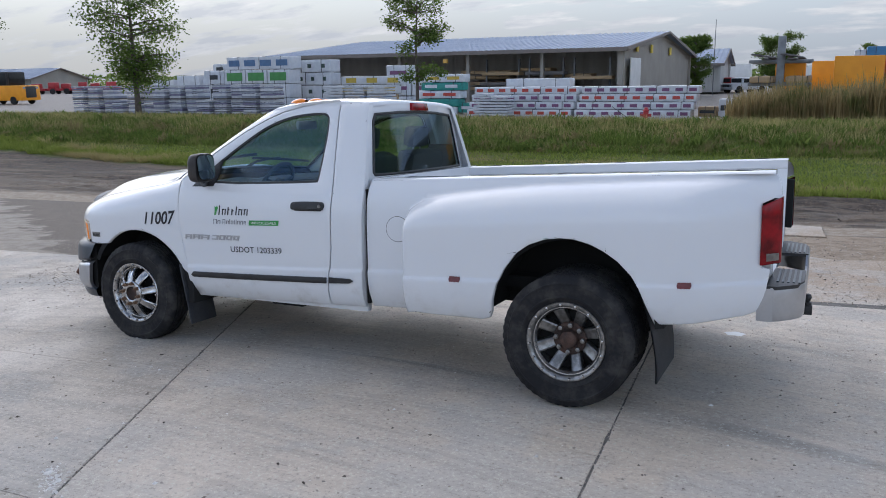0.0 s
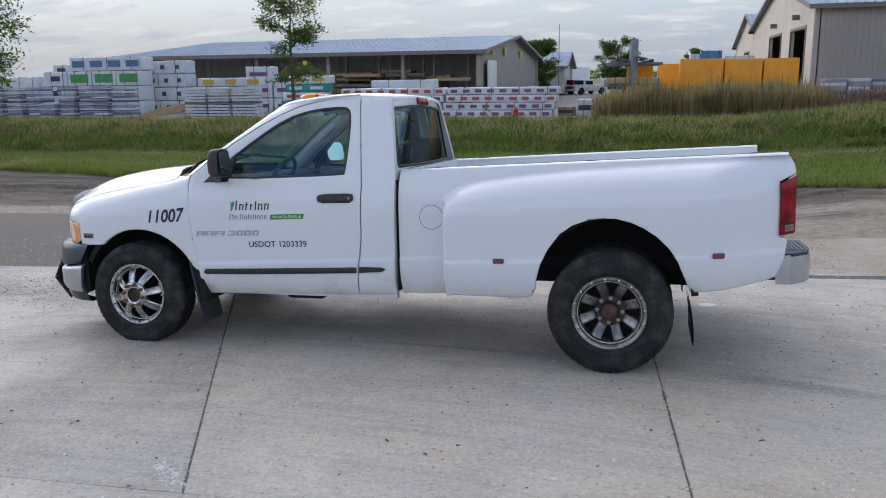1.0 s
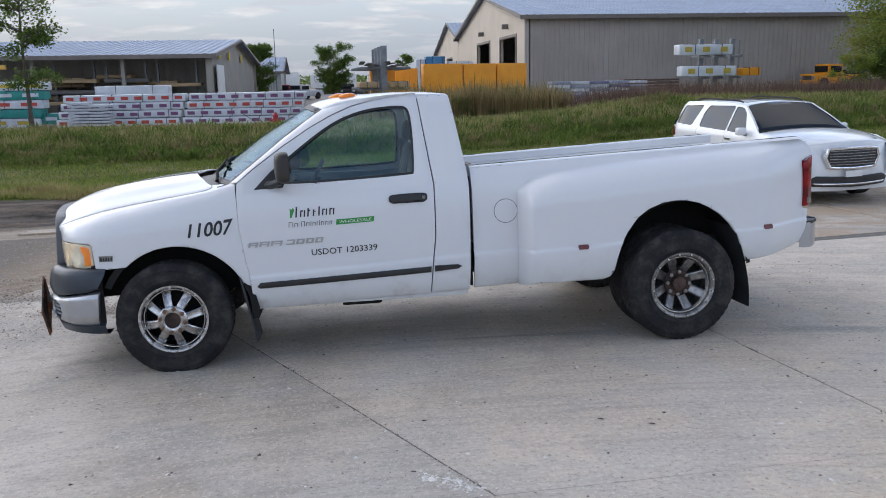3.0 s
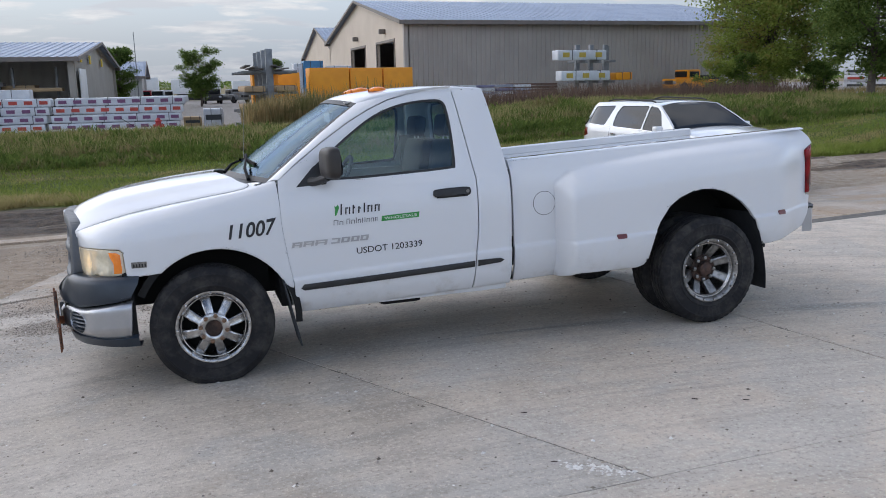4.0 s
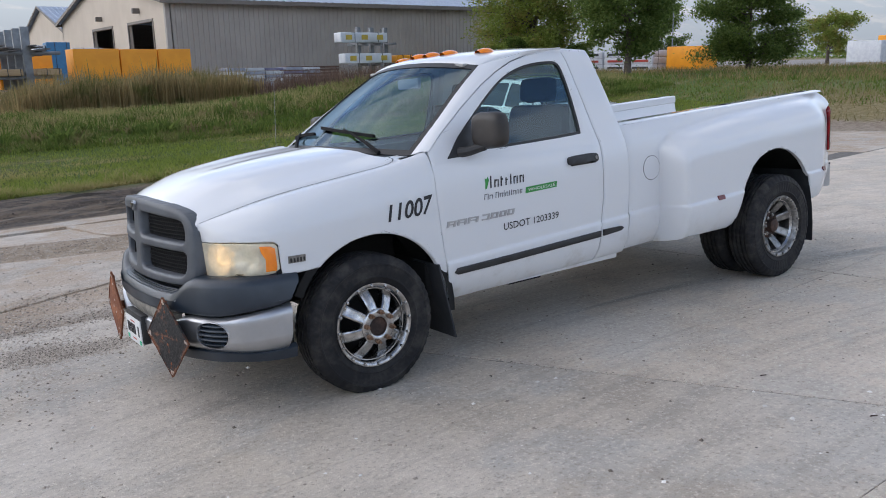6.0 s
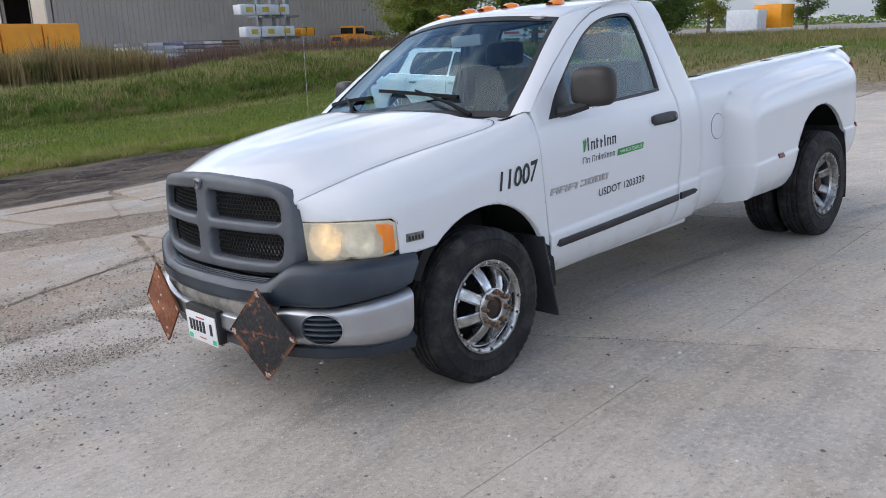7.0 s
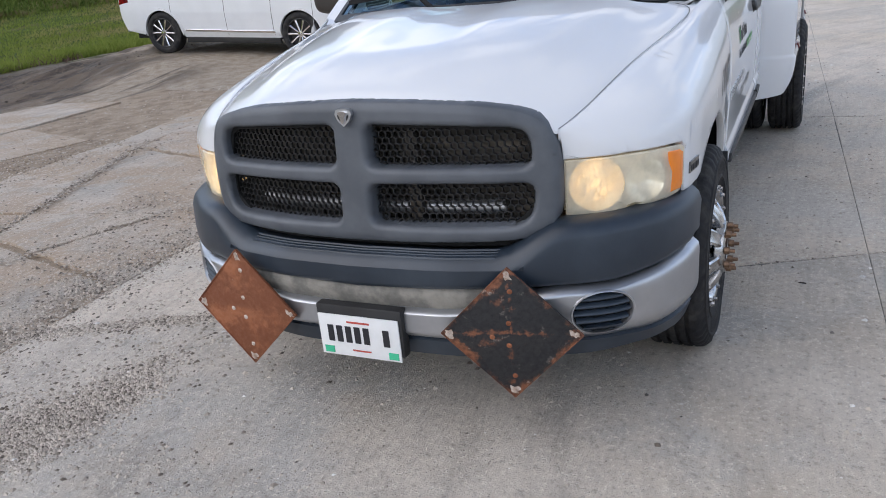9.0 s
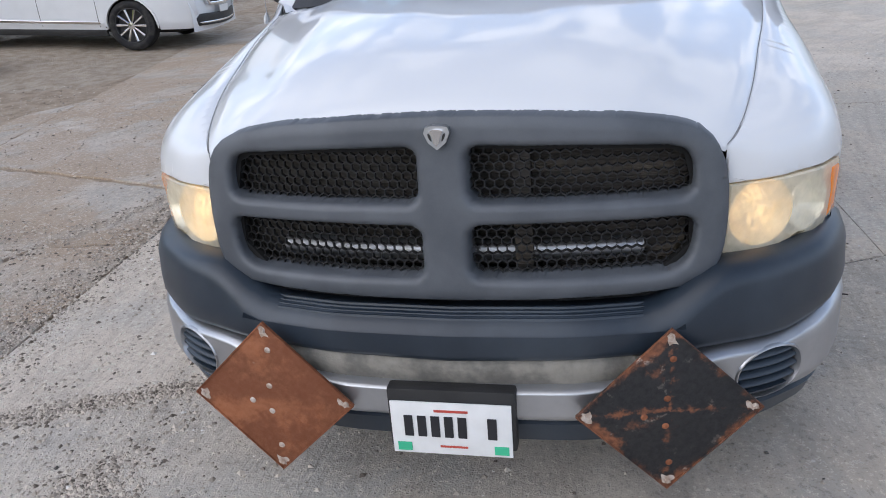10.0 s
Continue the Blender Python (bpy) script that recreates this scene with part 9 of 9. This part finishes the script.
part("windshield", panel_bm(rect, [], suv_span(lambda t: (1.12 - 0.80 * t, suv_y(0.8, 1.14 + 0.48 * t) - 0.02, 1.14 + 0.435 * t, 1.06 - 0.86 * t, 1.18 + 0.45 * t)), steps(-1, 1, 0.12), steps(0, 1, 0.15), 0.01, 0.006), M_TINT, suv, "dark windshield")
part("roof", panel_bm(rect, [], suv_span(lambda t: (0.31 - 2.33 * t, 0.655, 1.585 + 0.035 * math.sin(math.pi * t) - 0.01 * t, 0.20 - 2.26 * t, 1.635 + 0.028 * math.sin(math.pi * t) - 0.02 * t)), steps(-1, 1, 0.12), steps(0, 1, 0.1), 0.02, 0.01), M_SUV, suv, smooth=60)
part("sunroof", panel_bm([(-0.7, 0.12), (0.7, 0.12), (0.7, 0.62), (-0.7, 0.62)], [], suv_span(lambda t: (0.31 - 2.33 * t, 0.655, 1.590 + 0.035 * math.sin(math.pi * t) - 0.01 * t, 0.20 - 2.26 * t, 1.640 + 0.028 * math.sin(math.pi * t) - 0.02 * t)), steps(-1, 1, 0.12), steps(0, 1, 0.1), 0.003, 0.003), M_TINT, suv)
part("rear_glass", panel_bm(rect, [], suv_span(lambda t: (-2.04 - 0.30 * t, 0.66 + 0.20 * t, 1.57 - 0.45 * t, -2.08 - 0.34 * t, 1.60 - 0.48 * t)), steps(-1, 1, 0.2), steps(0, 1, 0.2), 0.01, 0.006), M_TINT, suv)
part("tail_panel", panel_bm(rect, [], suv_span(lambda t: (-2.36 + 0.06 * t, 0.84, 1.10 - 0.72 * t, -2.44 + 0.02 * t, 1.10 - 0.72 * t)), steps(-1, 1, 0.2), steps(0, 1, 0.2), 0.02, 0.01), M_SUV, suv, smooth=60)
fr = part("front_fascia", panel_bm(rect, [], suv_span(lambda t: (2.21 + 0.17 * math.sin(math.pi * 0.55 * t), 0.78 + 0.02 * t, 0.985 - 0.70 * t, 2.36 + 0.10 * math.sin(math.pi * 0.8 * t), 1.03 - 0.76 * t)), steps(-1, 1, 0.08), steps(0, 1, 0.08), 0.03, 0.01), M_SUV, suv, smooth=60)


def face_map(out):
    return lambda y, z, d: Vector((2.52 - 0.30 * abs(y) ** 2.2 - 0.05 * max(0, z - 0.75) + out - d, y, z))


part("grille_frame", panel_bm(mirrored([(-0.02, 0.60), (-0.42, 0.62), (-0.50, 0.80), (-0.46, 0.955), (-0.02, 0.975)]), [mirrored([(-0.02, 0.64), (-0.39, 0.655), (-0.46, 0.80), (-0.42, 0.92), (-0.02, 0.935)])], face_map(0.02), steps(-0.5, 0.5, 0.1), (), 0.05, 0.010), M_CHROME, fr, "chrome grille frame")
part("grille_back", panel_bm(mirrored([(-0.02, 0.63), (-0.40, 0.645), (-0.47, 0.80), (-0.43, 0.93), (-0.02, 0.945)]), [], face_map(0.006), steps(-0.5, 0.5, 0.1), (), 0.02, 0), M_BLACK, fr)
for k in range(6):
    z = 0.675 + 0.045 * k
    part("grille_bar", panel_bm([(-0.41, z), (0.41, z), (0.41, z + 0.014), (-0.41, z + 0.014)], [], face_map(0.014), steps(-0.4, 0.4, 0.1), (), 0.008, 0.003), M_RIM_DULL, fr)
part("lower_intake", panel_bm(mirrored([(-0.02, 0.31), (-0.66, 0.33), (-0.72, 0.44), (-0.60, 0.50), (-0.02, 0.48)]), [], face_map(0.012), steps(-0.7, 0.7, 0.1), (), 0.03, 0.008), M_BLACK, fr, "black lower intake")
part("intake_trim", panel_bm(mirrored([(-0.02, 0.345), (-0.62, 0.36), (-0.66, 0.385), (-0.02, 0.37)]), [], face_map(0.022), steps(-0.7, 0.7, 0.1), (), 0.02, 0.004), M_CHROME, fr)
part("plate", boxm(2.535, 2.545, -0.15, 0.15, 0.48, 0.58, 0.004), M_WHITE_INK, fr)
part("inner_body", boxm(-2.2, 2.1, -0.70, 0.70, 0.24, 1.05), M_VOID, suv)
part("inner_cabin", boxm(-1.9, 0.2, -0.56, 0.56, 1.05, 1.48), M_VOID, suv)


# ---- vehicles far off ----
def far_vehicle(name, label, x, y, turn, body, length, width, hood_h, cab_h, box=None, kind="car", cab=None):
    b = thing(name, label, kind, pose(x, y, gz(x, y), 0, 0, turn))
    L, W = length / 2, width / 2
    part("body", boxm(-L, L, -W, W, 0.35, hood_h, 0.07), body, b)
    part("cab", boxm(-L * 0.15, L * 0.45, -W * 0.92, W * 0.92, hood_h - 0.02, cab_h, 0.10), cab or body, b)
    part("windshield", boxm(L * 0.44, L * 0.465, -W * 0.8, W * 0.8, hood_h + 0.08, cab_h - 0.10, 0.01), M_TINT, b)
    for s in (-1, 1):
        part("side_window", boxm(-L * 0.08, L * 0.36, s * W * 0.93 - 0.012, s * W * 0.93 + 0.012, hood_h + 0.06, cab_h - 0.12, 0.01), M_TINT, b)
        part("headlamp", boxm(L - 0.01, L + 0.015, s * W * 0.7 - 0.15, s * W * 0.7 + 0.15, hood_h - 0.32, hood_h - 0.14, 0.01), M_CLEARLAMP, b)
        for wx in (-L * 0.62, L * 0.62):
            part("wheel", lathe_bm(bmesh.new(), [(0.0, -0.12), (0.2, -0.125), (0.34, -0.11), (0.38, -0.06), (0.38, 0.06), (0.34, 0.11), (0.0, 0.11)], 24, "y", (wx, s * (W - 0.10), 0.38)), M_TYRE, b)
    part("front_grille", boxm(L, L + 0.02, -W * 0.55, W * 0.55, 0.6, hood_h - 0.1, 0.01), M_BLACK, b)
    if box:
        part("load_body", boxm(-L - 0.1, -L * 0.22, -W, W, hood_h - 0.1, box, 0.05), M_BLACK, b)
    return b


far_vehicle("work_truck", "orange-yellow work truck parked by the warehouse", 30.2, 39.2, 186, M_YELLOW, 3.3, 1.4, 0.95, 1.5, 1.15, "truck")
part("tank", boxm(0.4, 1.5, -0.5, 0.5, 0.5, 1.0, 0.15), M_WRAP, far_vehicle("trailer_tank", "white tank on a low trailer beside the truck", 32.6, 39.2, 0, M_DARK, 2.2, 1.2, 0.5, 0.55, None, "trailer"))
far_vehicle("work_truck", "orange road truck across the gravel yard", -63.5, 46.0, 12, M_YELLOW, 5.0, 2.4, 1.7, 2.9, 2.6, "truck", M_DARK)
for k, (xx, yy, m_, lab) in enumerate(((-9.0, 84, M_DARK, "dark pickup in the far yard"), (-2.6, 80, M_WRAP, "white car in the far yard"), (-4.4, 82, M_RED, "red car in the far yard"), (1.9, 84, M_DARK, "dark car in the far yard"), (4.2, 85, M_STEEL, "grey car in the far yard"))):
    far_vehicle("parked_car", lab, xx, yy, 200 + 25 * k, m_, 4.4, 1.8, 0.95, 1.5)
for k in range(3):
    b = thing("box_trailer", "white box trailer far across the yard", "trailer", pose(-7.0 + 7.5 * k, 104, gz(0, 104)), "far trailers")
    part("box", boxm(-3, 3, -1.2, 1.2, 0.9, 3.0 - 0.3 * k, 0.04), M_WHITE_PAINT, b)
    part("undercarriage", boxm(-2.4, 2.4, -1.0, 1.0, 0.1, 0.88, 0.04), M_DARK, b)
for k in range(6):
    b = thing("farm_machine", "red farm implement parked far off in the yard", "machine", pose(-112 + 1.5 * k + 0.5 * (k % 2), 88 + 1.6 * k, gz(-60, 62), 0, 0, 15 * k), "red implements")
    part("frame", boxm(-1.3, 1.3, -0.5, 0.5, 0.55, 0.95, 0.08), M_RED, b)
    part("hopper", boxm(-0.7, 0.6, -0.6, 0.6, 0.9, 1.7 + 0.2 * (k % 2), 0.12), M_RED, b)
    for s in (-1, 1):
        part("wheel", lathe_bm(bmesh.new(), [(0.0, -0.12), (0.3, -0.13), (0.45, -0.1), (0.45, 0.1), (0.0, 0.12)], 20, "y", (0.2, s * 0.75, 0.45)), M_TYRE, b)
pole = thing("yard_pole", "thin steel pole rising behind the shed", "pole", pose(-4.6, 72, gz(-4, 72)))
part("mast", tube_bm(bmesh.new(), [(0, 0, 0), (0, 0, 6.6)], [0.05, 0.03], 8), M_STEEL, pole)
for xx, yy, hh_ in ((23.2, 37.0, 2.9), (64.0, 49.0, 6.5)):
    pole = thing("utility_pole", "slim grey pole standing by the weeds", "pole", pose(xx, yy, gz(xx, yy)))
    part("mast", tube_bm(bmesh.new(), [(0, 0, 0), (0, 0, hh_)], [0.06, 0.05], 8), M_STEEL, pole)
cone_stick = thing("hydrant_marker", "thin rod leaning by the hydrant", "rod", pose(-1.55, 25.6, gz(-1.5, 25.6)))
part("rod", tube_bm(bmesh.new(), [(0, 0, 0), (-1.05, 0, 0.75)], 0.012, 6), M_DARK, cone_stick)
# white painted spot and pale crumbs beside the rear wheel
spot = thing("paint_spot", "white paint splash on the concrete behind the truck", "paint spot", SLOPE @ pose(4.33, 1.0, 0.0015))
part("splash", mesh_of("splash", [(0.075 * (1 + 0.12 * math.sin(5 * a) + 0.06 * math.sin(11 * a)) * math.cos(a), 0.065 * (1 + 0.12 * math.sin(5 * a)) * math.sin(a), 0) for a in [k * math.pi / 16 for k in range(32)]], [range(32)], M_WHITE_INK), None, spot)
